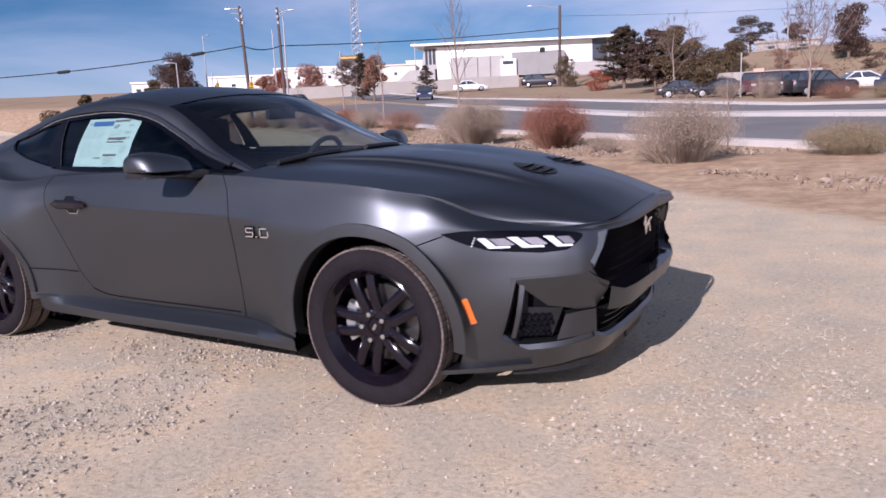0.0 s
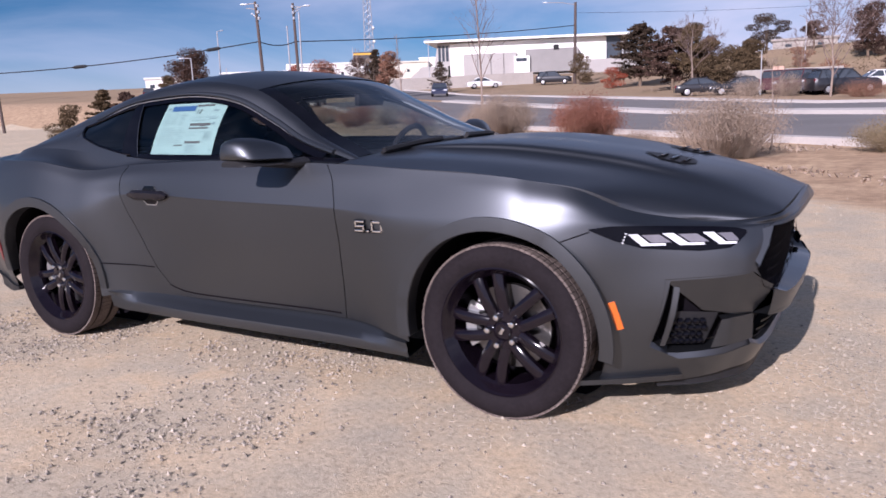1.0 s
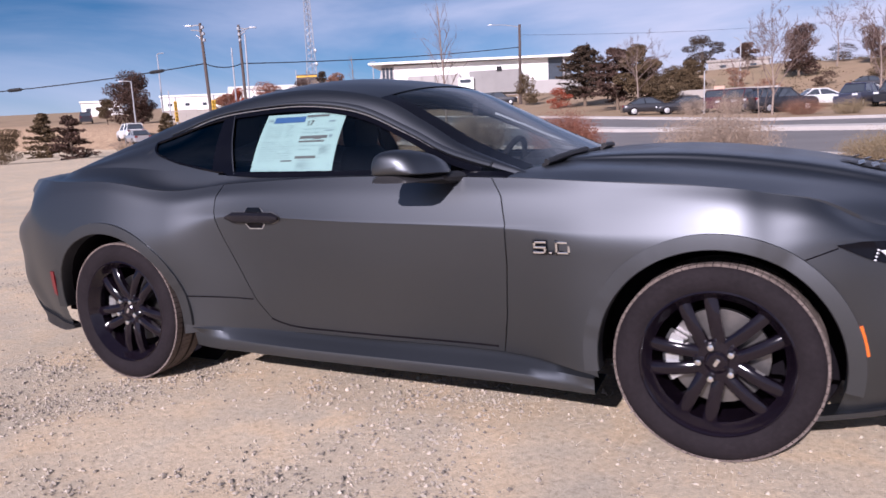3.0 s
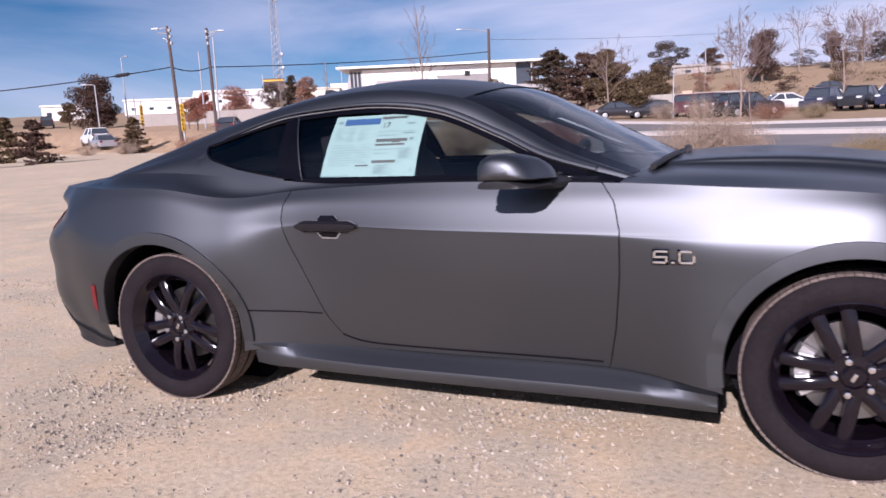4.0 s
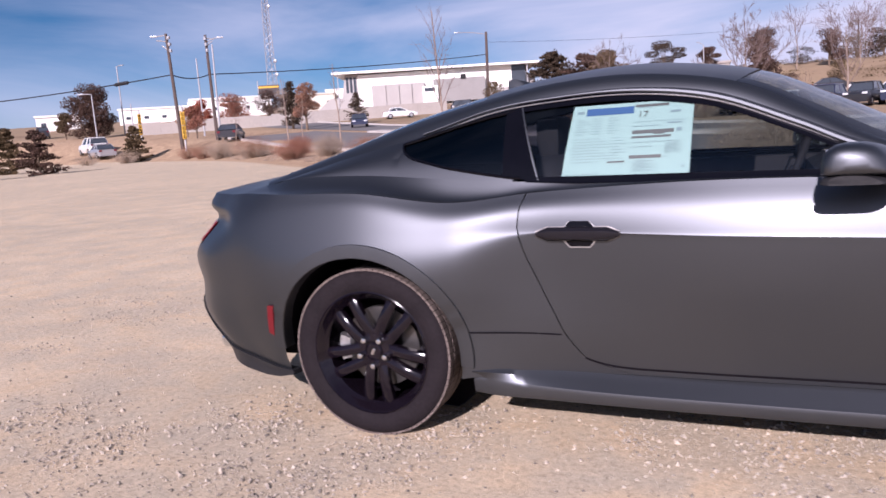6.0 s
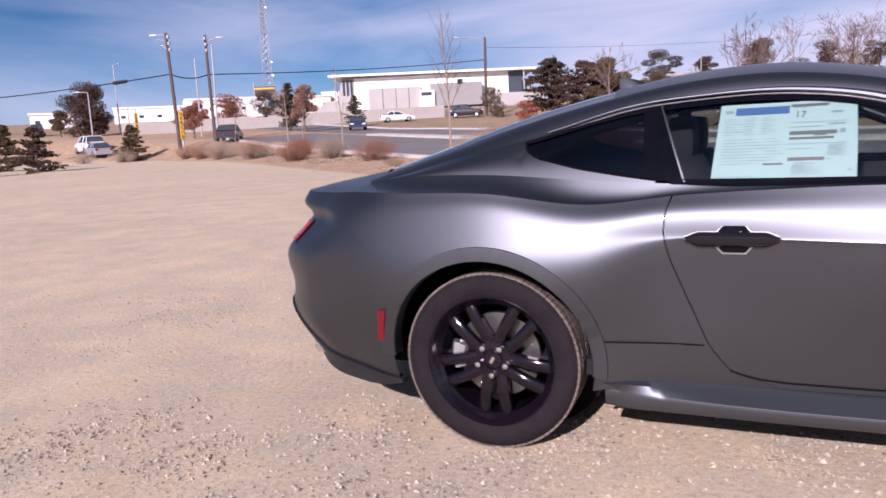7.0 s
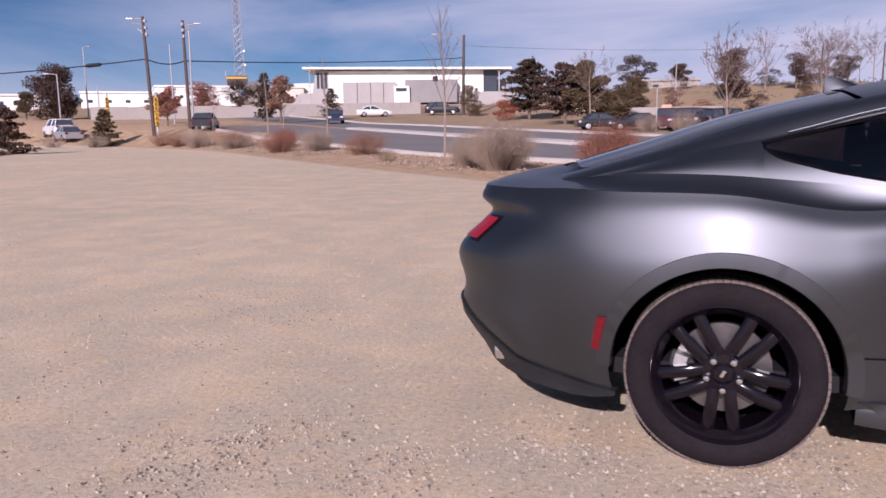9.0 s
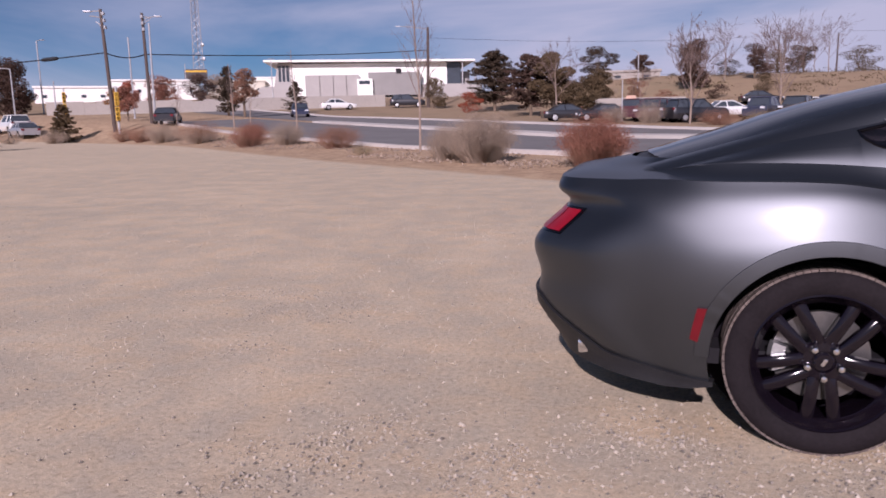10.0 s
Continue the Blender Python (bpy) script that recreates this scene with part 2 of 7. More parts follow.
def ground_material():
    m = bpy.data.materials.new("sandy_gravel_and_soil")
    m.use_nodes = True
    n, l = m.node_tree.nodes, m.node_tree.links
    b = n["Principled BSDF"]
    b.inputs["Roughness"].default_value = 0.95
    b.inputs["Specular IOR Level"].default_value = 0.15
    tc = n.new("ShaderNodeTexCoord")

    def noise_tex(scale, detail, rough=0.55, dist=0.0):
        t = n.new("ShaderNodeTexNoise")
        t.inputs["Scale"].default_value, t.inputs["Detail"].default_value = scale, detail
        t.inputs["Roughness"].default_value, t.inputs["Distortion"].default_value = rough, dist
        l.new(tc.outputs["Object"], t.inputs["Vector"])
        return t.outputs["Fac"]

    def ramp(src, stops):
        r = n.new("ShaderNodeValToRGB")
        while len(r.color_ramp.elements) < len(stops):
            r.color_ramp.elements.new(0.5)
        for e, (p, c) in zip(r.color_ramp.elements, stops):
            e.position, e.color = p, (*c, 1)
        l.new(src, r.inputs["Fac"])
        return r.outputs["Color"]

    def mix(a, c, fac, kind="MIX"):
        x = n.new("ShaderNodeMixRGB")
        x.blend_type = kind
        for sock, val in zip(("Fac", "Color1", "Color2"), (fac, a, c)):
            if isinstance(val, (int, float)):
                x.inputs[sock].default_value = val
            elif isinstance(val, tuple):
                x.inputs[sock].default_value = (*val, 1)
            else:
                l.new(val, x.inputs[sock])
        return x.outputs["Color"]

    big = noise_tex(0.22, 5, 0.6, 0.4)
    mid = noise_tex(1.7, 6, 0.62, 0.3)
    fine = noise_tex(38, 5, 0.7)
    grit = noise_tex(150, 3, 0.7)
    lot = ramp(big, [(0.3, (0.50, 0.422, 0.315)), (0.5, (0.57, 0.472, 0.345)), (0.68, (0.66, 0.536, 0.385))])
    lot = mix(lot, ramp(mid, [(0.34, (0.45, 0.395, 0.315)), (0.48, (0.55, 0.462, 0.345)), (0.58, (0.665, 0.53, 0.37)), (0.72, (0.69, 0.588, 0.445))]), 0.5)
    lot = mix(lot, ramp(fine, [(0.32, (0.55, 0.52, 0.50)), (0.5, (0.95, 0.95, 0.95)), (0.66, (1.14, 1.12, 1.1))]), 0.7, "MULTIPLY")
    lot = mix(lot, ramp(grit, [(0.3, (0.6, 0.58, 0.56)), (0.5, (1, 1, 1)), (0.7, (1.25, 1.25, 1.25))]), 0.75, "MULTIPLY")
    lot = mix(lot, ramp(noise_tex(3.6, 5, 0.6, 0.5), [(0.36, (0.90, 0.95, 1.0)), (0.5, (1, 1, 1)), (0.64, (1.08, 1.0, 0.90))]), 0.5, "MULTIPLY")
    soil = ramp(mid, [(0.3, (0.32, 0.22, 0.15)), (0.5, (0.46, 0.325, 0.22)), (0.7, (0.55, 0.41, 0.28))])
    soil = mix(soil, ramp(noise_tex(7, 5, 0.7), [(0.35, (0.6, 0.56, 0.5)), (0.6, (1.1, 1.08, 1.0))]), 0.6, "MULTIPLY")
    field = ramp(noise_tex(0.09, 6, 0.65), [(0.3, (0.22, 0.155, 0.10)), (0.5, (0.34, 0.245, 0.16)), (0.7, (0.26, 0.20, 0.125))])
    sep = n.new("ShaderNodeAttribute")
    sep.attribute_name = "beyond"
    wob = n.new("ShaderNodeMath")
    wob.operation = "MULTIPLY_ADD"
    l.new(mid, wob.inputs[0])
    wob.inputs[1].default_value, wob.inputs[2].default_value = 1.4, -0.7
    sm = n.new("ShaderNodeMath")
    sm.operation = "ADD"
    l.new(sep.outputs["Fac"], sm.inputs[0])
    l.new(wob.outputs[0], sm.inputs[1])
    r1 = n.new("ShaderNodeMapRange")
    r1.inputs["From Min"].default_value, r1.inputs["From Max"].default_value = -0.75, -0.35
    l.new(sm.outputs[0], r1.inputs["Value"])
    r2 = n.new("ShaderNodeMapRange")
    r2.inputs["From Min"].default_value, r2.inputs["From Max"].default_value = 24.0, 34.0
    l.new(sm.outputs[0], r2.inputs["Value"])
    col = mix(mix(lot, soil, r1.outputs["Result"]), field, r2.outputs["Result"])
    l.new(col, b.inputs["Base Color"])
    bp = n.new("ShaderNodeBump")
    bp.inputs["Strength"].default_value, bp.inputs["Distance"].default_value = 0.55, 0.006
    ad = n.new("ShaderNodeMath")
    ad.operation = "ADD"
    l.new(fine, ad.inputs[0])
    l.new(grit, ad.inputs[1])
    l.new(ad.outputs[0], bp.inputs["Height"])
    l.new(bp.outputs["Normal"], b.inputs["Normal"])
    return m


def build_ground():
    radii = [0] + list(np.geomspace(0.6, 3200, 90))
    turns = 220
    verts, faces = [(-1.4, 0, 0)], []
    for r in radii[1:]:
        for k in range(turns):
            a = k * math.tau / turns
            x, y = -1.4 + r * math.cos(a), r * math.sin(a)
            z = height(x, y)
            if r > 3:
                z += 0.004 * noise.noise((x * 0.5, y * 0.5, 0)) * min(1, (r - 3) / 5)
            verts.append((x, y, z))
    for k in range(turns):
        faces.append((0, 1 + k, 1 + (k + 1) % turns))
    for i in range(len(radii) - 2):
        for k in range(turns):
            a, b = 1 + i * turns + k, 1 + i * turns + (k + 1) % turns
            faces.append((a, a + turns, b + turns, b))
    ob = mesh_object("ground", verts, faces, ground_material())
    at = ob.data.attributes.new("beyond", "FLOAT", "POINT")
    for i, v in enumerate(verts):
        at.data[i].value = across(v[0], v[1]) - edge_at(along(v[0], v[1]))
    tagged(ob, "sandy pale gravel lot with reddish dry soil beyond", "ground", kind="structure")


build_ground()

ASPHALT = material("asphalt", (0.17, 0.158, 0.155), 0.85, 0, 0.4, 0.2, 0.3, fine=30)
CONCRETE = material("concrete", (0.50, 0.46, 0.43), 0.85, 0, 0.8, 0.15, 0.2, fine=25)


def strip(name, s0, s1, u0, u1, lift, mat, label, category, thick=0.0):
    """A band that follows the lot's far edge, between two distances beyond it."""
    us = np.linspace(u0, u1, 60)
    cross = [s0, *np.linspace(s0, s1, 5)[1:-1], s1]
    verts, faces = [], []
    for u in us:
        for s in cross:
            v = s + 6.0
            x, y = NX * v - NY * u, NY * v + NX * u
            verts.append((x, y, height(x, y) + lift))
    nv = len(cross)
    faces = grid_faces(len(us), nv)
    if thick:
        base = len(verts)
        for i, u in enumerate(us):
            for j in (0, nv - 1):
                x, y, z = verts[i * nv + j]
                verts.append((x, y, z - thick))
        for i in range(len(us) - 1):
            faces.append((i * nv, (i + 1) * nv, base + 2 * i + 2, base + 2 * i))
            faces.append((i * nv + nv - 1, base + 2 * i + 1, base + 2 * i + 3, (i + 1) * nv + nv - 1))
    return tagged(mesh_object(name, verts, faces, mat, smooth=not thick), label, category, kind="structure")


strip("road", 4.3, 13.3, -90, 75, 0.03, ASPHALT, "grey asphalt carriageway beyond the soil strip", "road")
strip("road_2", 14.7, 22.4, -90, 120, 0.03, ASPHALT, "grey asphalt far carriageway", "road")
strip("kerb", 3.95, 4.3, -90, 75, 0.14, CONCRETE, "pale concrete kerb along the road", "kerb", 0.3)
strip("median", 13.3, 14.7, -90, 60, 0.17, CONCRETE, "pale concrete median with kerbs", "median", 0.3)
strip("kerb_2", 22.4, 23.0, -90, 120, 0.16, CONCRETE, "pale concrete kerb along the far side of the road", "kerb", 0.3)
strip("pavement", 23.8, 25.8, -90, 60, 0.06, CONCRETE, "pale concrete footpath beyond the road", "pavement")

# ---- the sports car ----
# Rails of the body shell, each from the nose's middle round the side to the tail's middle: (x ahead of the front axle, half width, height).
AXLES, HUB = (0.0, -2.72), 0.338
RAIL_A = [(.83, 0, .19), (.812, .335, .185), (.745, .47, .18), (.665, .565, .17), (.525, .66, .16), (.36, .76, .16), (.18, .84, .18), (0, .88, .22), (-.4, .885, .27), (-.75, .783, .29), (-1.4, .776, .29), (-2, .774, .28), (-2.36, .86, .26), (-2.72, .89, .26), (-3.1, .85, .225), (-3.26, .805, .238), (-3.45, .735, .25), (-3.63, .53, .245), (-3.69, .27, .235), (-3.68, 0, .235)]
RAIL_B = [(.946, 0, .42), (.928, .355, .42), (.842, .545, .42), (.765, .625, .42), (.56, .725, .42), (.36, .812, .42), (.18, .875, .42), (0, .904, .42), (-.4, .893, .44), (-.75, .82, .44), (-1.4, .808, .44), (-2, .801, .44), (-2.36, .879, .44), (-2.72, .93, .42), (-3.1, .892, .42), (-3.353, .82, .42), (-3.56, .752, .42), (-3.765, .54, .43), (-3.8, .27, .43), (-3.795, 0, .43)]
RAIL_C = [(.962, 0, .62), (.944, .36, .62), (.855, .555, .62), (.768, .632, .62), (.535, .74, .62), (.35, .843, .62), (.18, .897, .62), (0, .919, .62), (-.4, .905, .62), (-.75, .859, .62), (-1.4, .847, .62), (-2, .823, .62), (-2.36, .91, .62), (-2.72, .955, .6), (-3.1, .918, .58), (-3.358, .843, .57), (-3.575, .748, .57), (-3.762, .543, .56), (-3.79, .27, .555), (-3.785, 0, .555)]
RAIL_D = [(.957, 0, .752), (.94, .36, .738), (.872, .505, .722), (.752, .612, .716), (.51, .74, .722), (.335, .845, .738), (.18, .9, .72), (0, .925, .735), (-.4, .914, .745), (-.75, .887, .77), (-1.4, .873, .78), (-2, .848, .79), (-2.36, .916, .725), (-2.72, .952, .72), (-3.1, .922, .7), (-3.36, .848, .72), (-3.585, .745, .715), (-3.785, .543, .705), (-3.812, .27, .7), (-3.808, 0, .7)]
RAIL_E = [(.952, 0, .782), (.934, .358, .752), (.864, .502, .738), (.728, .608, .738), (.5, .74, .746), (.32, .843, .783), (.17, .886, .79), (0, .909, .81), (-.4, .9, .805), (-.75, .885, .8), (-1.4, .873, .808), (-2, .85, .82), (-2.36, .896, .815), (-2.72, .928, .82), (-3.1, .904, .8), (-3.33, .836, .835), (-3.475, .715, .85), (-3.645, .54, .852), (-3.665, .27, .858), (-3.66, 0, .858)]
RAIL_F = [(.945, 0, .802), (.927, .355, .768), (.876, .496, .75), (.7, .598, .748), (.475, .716, .768), (.31, .829, .826), (.16, .864, .852), (0, .886, .875), (-.4, .871, .888), (-.75, .861, .895), (-1.4, .85, .895), (-2, .837, .893), (-2.36, .876, .872), (-2.72, .897, .915), (-3.1, .872, .9), (-3.315, .805, .908), (-3.485, .698, .91), (-3.685, .535, .915), (-3.712, .27, .918), (-3.708, 0, .918)]
RAIL_G = [(.934, 0, .812), (.917, .35, .778), (.868, .49, .758), (.672, .576, .752), (.45, .69, .791), (.29, .795, .873), (.15, .83, .902), (0, .858, .925), (-.4, .85, .946), (-.75, .83, .962), (-1.4, .812, .972), (-2, .797, .95), (-2.36, .838, .922), (-2.72, .866, .968), (-3.1, .832, .972), (-3.3, .752, .975), (-3.455, .672, .968), (-3.672, .51, .966), (-3.7, .26, .972), (-3.698, 0, .972)]
RAILS = [RAIL_A, RAIL_B, RAIL_C, RAIL_D, RAIL_E, RAIL_F, RAIL_G]
ARCH_R, ARCH_Z = 0.392, 0.35

car = new("sports_car")
tagged(car, "dark grey metallic two-door sports coupe with black wheels parked on gravel", "car")


def both(name, verts, faces, mat, label="", parent=None, smooth=True):
    """The part on the right side and its mirror on the left."""
    v = np.array(verts, float)
    a = mesh_object(name, v * (1, -1, 1), [f[::-1] for f in faces], mat, smooth, parent or car, label)
    b = mesh_object(name, v, faces, mat, smooth, parent or car, label)
    return a, b


NU, NV = 229, 37
SHELL = loft(RAILS, NU, NV)
# door's seams: front and rear, x by height
SEAM_F = [(.27, -.775), (.45, -.74), (.65, -.718), (.80, -.714), (.90, -.735), (.975, -.79)]
SEAM_R = [(.27, -1.68), (.30, -1.78), (.335, -1.88), (.43, -1.95), (.60, -2.02), (.73, -2.07), (.83, -2.095), (.90, -2.088), (.975, -2.062)]


def side_y(x, z):
    """Half width of the shell's flank at x and z."""
    k = np.argmin(np.abs(SHELL[70:190, 18, 0] - x)) + 70
    col = SHELL[k]
    return float(np.interp(z, col[:, 2], col[:, 1]))


def in_arch(x, z, r=ARCH_R):
    return any((x - a) ** 2 + (z - ARCH_Z) ** 2 < r * r for a in AXLES)


def shell_panels():
    """Flank and bumpers cut at the door seams, with the wheel arches let in; each panel's rim is turned inwards."""
    g = SHELL.copy()
    zone = np.zeros((NU, NV), int)
    # pull the grid's columns onto the door seams
    for table, guess in ((SEAM_F, -.76), (SEAM_R, -2.0)):
        k0 = int(np.argmin(np.abs(g[60:190, 18, 0] - guess))) + 60
        for j in range(NV):
            want = curve_at(table, g[k0, j, 2])
            shift = want - g[k0, j, 0]
            for d in range(-14, 15):
                w = (1 - abs(d) / 15) ** 1.0
                src = SHELL[k0 + d, j]
                x = src[0] + shift * w
                kk = np.searchsorted(-SHELL[:, j, 0], -x)
                kk = min(max(kk, 1), NU - 1)
                p, q = SHELL[kk - 1, j], SHELL[kk, j]
                f = (x - p[0]) / (q[0] - p[0])
                g[k0 + d, j] = p + (q - p) * f
        if guess > -1:
            kf = k0
        else:
            kr = k0
    # push vertices out of the arches
    out = np.zeros((NU, NV), bool)
    for i in range(NU):
        for j in range(NV):
            x, y, z = g[i, j]
            if in_arch(x, z):
                out[i, j] = True
    moved = g.copy()
    for i in range(NU):
        for j in range(NV):
            if out[i, j]:
                near = any(not out[a, b] for a in range(max(0, i - 1), min(NU, i + 2)) for b in range(max(0, j - 1), min(NV, j + 2)))
                if near:
                    x, y, z = g[i, j]
                    a = min(AXLES, key=lambda c: abs(c - x))
                    d = Vector((x - a, 0, z - ARCH_Z))
                    d = d.normalized() * ARCH_R
                    moved[i, j] = (a + d.x, y, ARCH_Z + d.z)
    spans = {"front": (0, kf), "door": (kf, kr), "rear": (kr, NU - 1)}
    made = {}
    for name, (a, b) in spans.items():
        verts, index, faces = [], {}, []
        for i in range(a, b + 1):
            for j in range(NV):
                index[i, j] = len(verts)
                verts.append(moved[i, j])
        for i in range(a, b):
            for j in range(NV - 1):
                q = [(i, j), (i, j + 1), (i + 1, j + 1), (i + 1, j)]
                if all(out[c] for c in q):
                    continue
                faces.append([index[c] for c in q])
        # rims turned in at the seams
        gap, depth = 0.0022, 0.03
        for edge, sign in ((a, 1), (b, -1)):
            if edge in (0, NU - 1):
                continue
            base = len(verts)
            for j in range(NV):
                p = verts[index[edge, j]].copy()
                p[0] -= gap * sign
                verts[index[edge, j]] = p
                verts.append(p - np.array([0, depth, 0]))
            for j in range(NV - 1):
                f = [index[edge, j], index[edge, j + 1], base + j + 1, base + j]
                faces.append(f if sign < 0 else f[::-1])
        made[name] = (verts, faces)
    return made, moved


PANELS = shell_panels()[0]


def link_panels():
    labels = {"front": "front fender and bumper", "door": "door", "rear": "rear quarter and bumper"}
    names = {"front": "front_fender", "door": "door", "rear": "rear_quarter"}
    ends = {}
    for k, (verts, faces) in PANELS.items():
        ends[k] = both(names[k], verts, faces, PAINT)
        for o in ends[k]:
            o.data.set_sharp_from_angle(angle=0.5)
    return ends


SIDES = link_panels()
DOOR_R, DOOR_L = SIDES["door"]
FRONT_R, FRONT_L = SIDES["front"]
REAR_R, REAR_L = SIDES["rear"]

# dark filler behind the seams, and the floor
def inner_shell():
    for s in (-1, 1):
        part("inner_sill", box((-2.3, s * .72 - .02, .25), (-.5, s * .72 + .02, .90)), DARK, car, "black inner sill")
    part("underbody", box((-3.45, -.60, .24), (.50, .60, .30)), DARK, car, "black underbody")
    part("engine_bay", box((-.45, -.6, .3), (.45, .6, .62)), DARK, car, "black engine bay")
    part("rear_axle_housing", box((-3.2, -.6, .3), (-2.3, .6, .62)), DARK, car, "black rear axle housing")


inner_shell()


def arch_lip(ax):
    """Flared band round a wheel arch, with the dark liner behind."""
    for s in (-1, 1):
        n = 64
        verts, faces, lv, lf = [], [], [], []
        lo = -10 if ax == 0 else -6
        hi = 189 if ax == 0 else 181
        for i in range(n + 1):
            a = radians(lo + (hi - lo) * i / n)
            c, q = math.cos(a), math.sin(a)
            def wid(r):
                x, z = ax + r * c, ARCH_Z + r * q
                return side_y(x, max(z, .25))
            w1, w0 = wid(.436), wid(.40)
            wm = max(w0, w1, wid(.393), wid(.418)) + .004
            prof = [(.4365, w1 - .005), (.4355, wm - .0015), (.41, wm), (.386, wm), (.383, wm - .004), (.383, w0 - .06)]
            for r, y in prof:
                verts.append((ax + r * c, s * y, ARCH_Z + r * q))
            for r, y in ((.383, w0 - .05), (.40, w0 - .15), (.40, .50)):
                lv.append((ax + r * c, s * y, ARCH_Z + r * q))
        faces = grid_faces(n + 1, 6, s > 0)
        lip = mesh_object("arch_lip", verts, faces, PAINT, True, car)
        lip.data.set_sharp_from_angle(angle=0.35)
        mesh_object("wheel_arch_liner", lv, grid_faces(n + 1, 3, s > 0), DARK, True, car, "black wheel arch liner")
        bm = bmesh.new()
        add_lathe(bm, [(.41, s * .50), (.0, s * .49)], (ax, 0, ARCH_Z), sides=40)
        part("arch_back", bm, DARK, car, "black inner wheel arch")


for ax in AXLES:
    arch_lip(ax)


def side_skirt():
    """Sill ledge under the door, between the arches."""
    st = [(-0.4, 0.885, 0.915, 0.255, 0.193), (-0.75, 0.812, 0.888, 0.262, 0.19), (-1.2, 0.803, 0.882, 0.262, 0.188), (-1.7, 0.801, 0.878, 0.262, 0.188), (-2.05, 0.806, 0.872, 0.27, 0.19), (-2.2, 0.835, 0.875, 0.283, 0.193), (-2.3, 0.85, 0.868, 0.288, 0.2)]
    rails = [[(x, i - .065, zo + .06) for x, i, o, zo, zl in st], [(x, i - .036, zo + .022) for x, i, o, zo, zl in st],
             [(x, i + .002, zo + .0) for x, i, o, zo, zl in st], [(x, o - .038, zo - .026) for x, i, o, zo, zl in st],
             [(x, o - .036, zo - .040) for x, i, o, zo, zl in st], [(x, o - .045, zl) for x, i, o, zo, zl in st], [(x, .70, zl + .02) for x, i, o, zo, zl in st]]
    g = np.array([spline(r, 40) for r in rails]).transpose(1, 0, 2)
    v = g.reshape(-1, 3)
    a, b = both("side_skirt", v, grid_faces(40, 7), PAINT)
    for o in (a, b):
        o.data.set_sharp_from_angle(angle=0.5)


side_skirt()

# hood: rails from the cowl to its front edge
HOOD = [[(-.72, .826, .964), (-.4, .848, .9475), (-.1, .854, .934), (.15, .824, .9025), (.305, .777, .8725), (.47, .670, .7905), (.652, .58, .753)],
        [(-.7, .68, .984), (-.4, .69, .978), (-.1, .68, .96), (.17, .65, .926), (.37, .605, .880), (.6, .545, .810), (.83, .515, .757)],
        [(-.68, .475, .992), (-.4, .475, .991), (-.1, .465, .977), (.2, .45, .94), (.42, .425, .898), (.66, .425, .836), (.892, .428, .767)],
        [(-.67, .42, 1.004), (-.4, .42, 1.016), (-.1, .405, 1.008), (.22, .385, .97), (.46, .36, .921), (.7, .33, .858), (.91, .345, .779)],
        [(-.65, .2, 1.008), (-.4, .2, 1.024), (-.1, .2, 1.016), (.23, .19, .978), (.48, .18, .932), (.735, .165, .872), (.924, .17, .797)],
        [(-.65, 0, 1.01), (-.4, 0, 1.022), (-.1, 0, 1.012), (.23, 0, .976), (.48, 0, .934), (.745, 0, .878), (.93, 0, .806)]]


def hood():
    g = loft(HOOD, 60, 36)
    half = g.reshape(-1, 3)
    verts = np.vstack([half * (1, -1, 1), half])
    n = len(half)
    faces = grid_faces(60, 36) + [tuple(n + k for k in f) for f in grid_faces(60, 36, True)]
    # rim turned down along the fender and at the nose
    ob = mesh_object("hood", verts, faces, PAINT, True, car, "grey metallic hood with black vents")
    bm = bmesh.new()
    bm.from_mesh(ob.data)
    bmesh.ops.remove_doubles(bm, verts=bm.verts, dist=0.0006)
    r = bmesh.ops.extrude_edge_only(bm, edges=[e for e in bm.edges if e.is_boundary])
    for v in r["geom"]:
        if isinstance(v, bmesh.types.BMVert):
            v.co.z -= 0.03
    bmesh.ops.recalc_face_normals(bm, faces=bm.faces)
    bm.to_mesh(ob.data)
    bm.free()
    ob.data.set_sharp_from_angle(angle=0.6)
    return g, ob


HOOD_GRID, HOOD_OB = hood()

# greenhouse rails: belt, window top, roof edge, middle
BELT = [(-.70, .755, .962), (-1.0, .765, .972), (-1.4, .775, .979), (-1.75, .773, .981), (-2.1, .765, .985), (-2.4, .742, 1.002), (-2.75, .712, 1.026), (-3.08, .688, 1.026), (-3.25, .635, 1.004), (-3.4, .565, .982), (-3.62, .43, .966)]
TOPL = [(-.70, .752, .966), (-1.0, .695, 1.045), (-1.2, .655, 1.135), (-1.45, .622, 1.235), (-1.72, .612, 1.275), (-2.0, .61, 1.270), (-2.25, .61, 1.243), (-2.55, .607, 1.165), (-2.9, .612, 1.092), (-3.3, .612, .992)]
ROOFL = [(-.66, .735, .970), (-.95, .655, 1.07), (-1.15, .605, 1.175), (-1.38, .57, 1.285), (-1.70, .55, 1.338), (-2.0, .545, 1.332), (-2.3, .535, 1.288), (-2.65, .52, 1.208), (-3.0, .51, 1.110), (-3.37, .49, 1.006)]
MIDL = [(-.60, 0, 1.005), (-.85, 0, 1.13), (-1.06, 0, 1.235), (-1.30, 0, 1.338), (-1.68, 0, 1.397), (-2.02, 0, 1.386), (-2.34, 0, 1.336), (-2.72, 0, 1.252), (-3.1, 0, 1.135), (-3.45, 0, 1.032)]


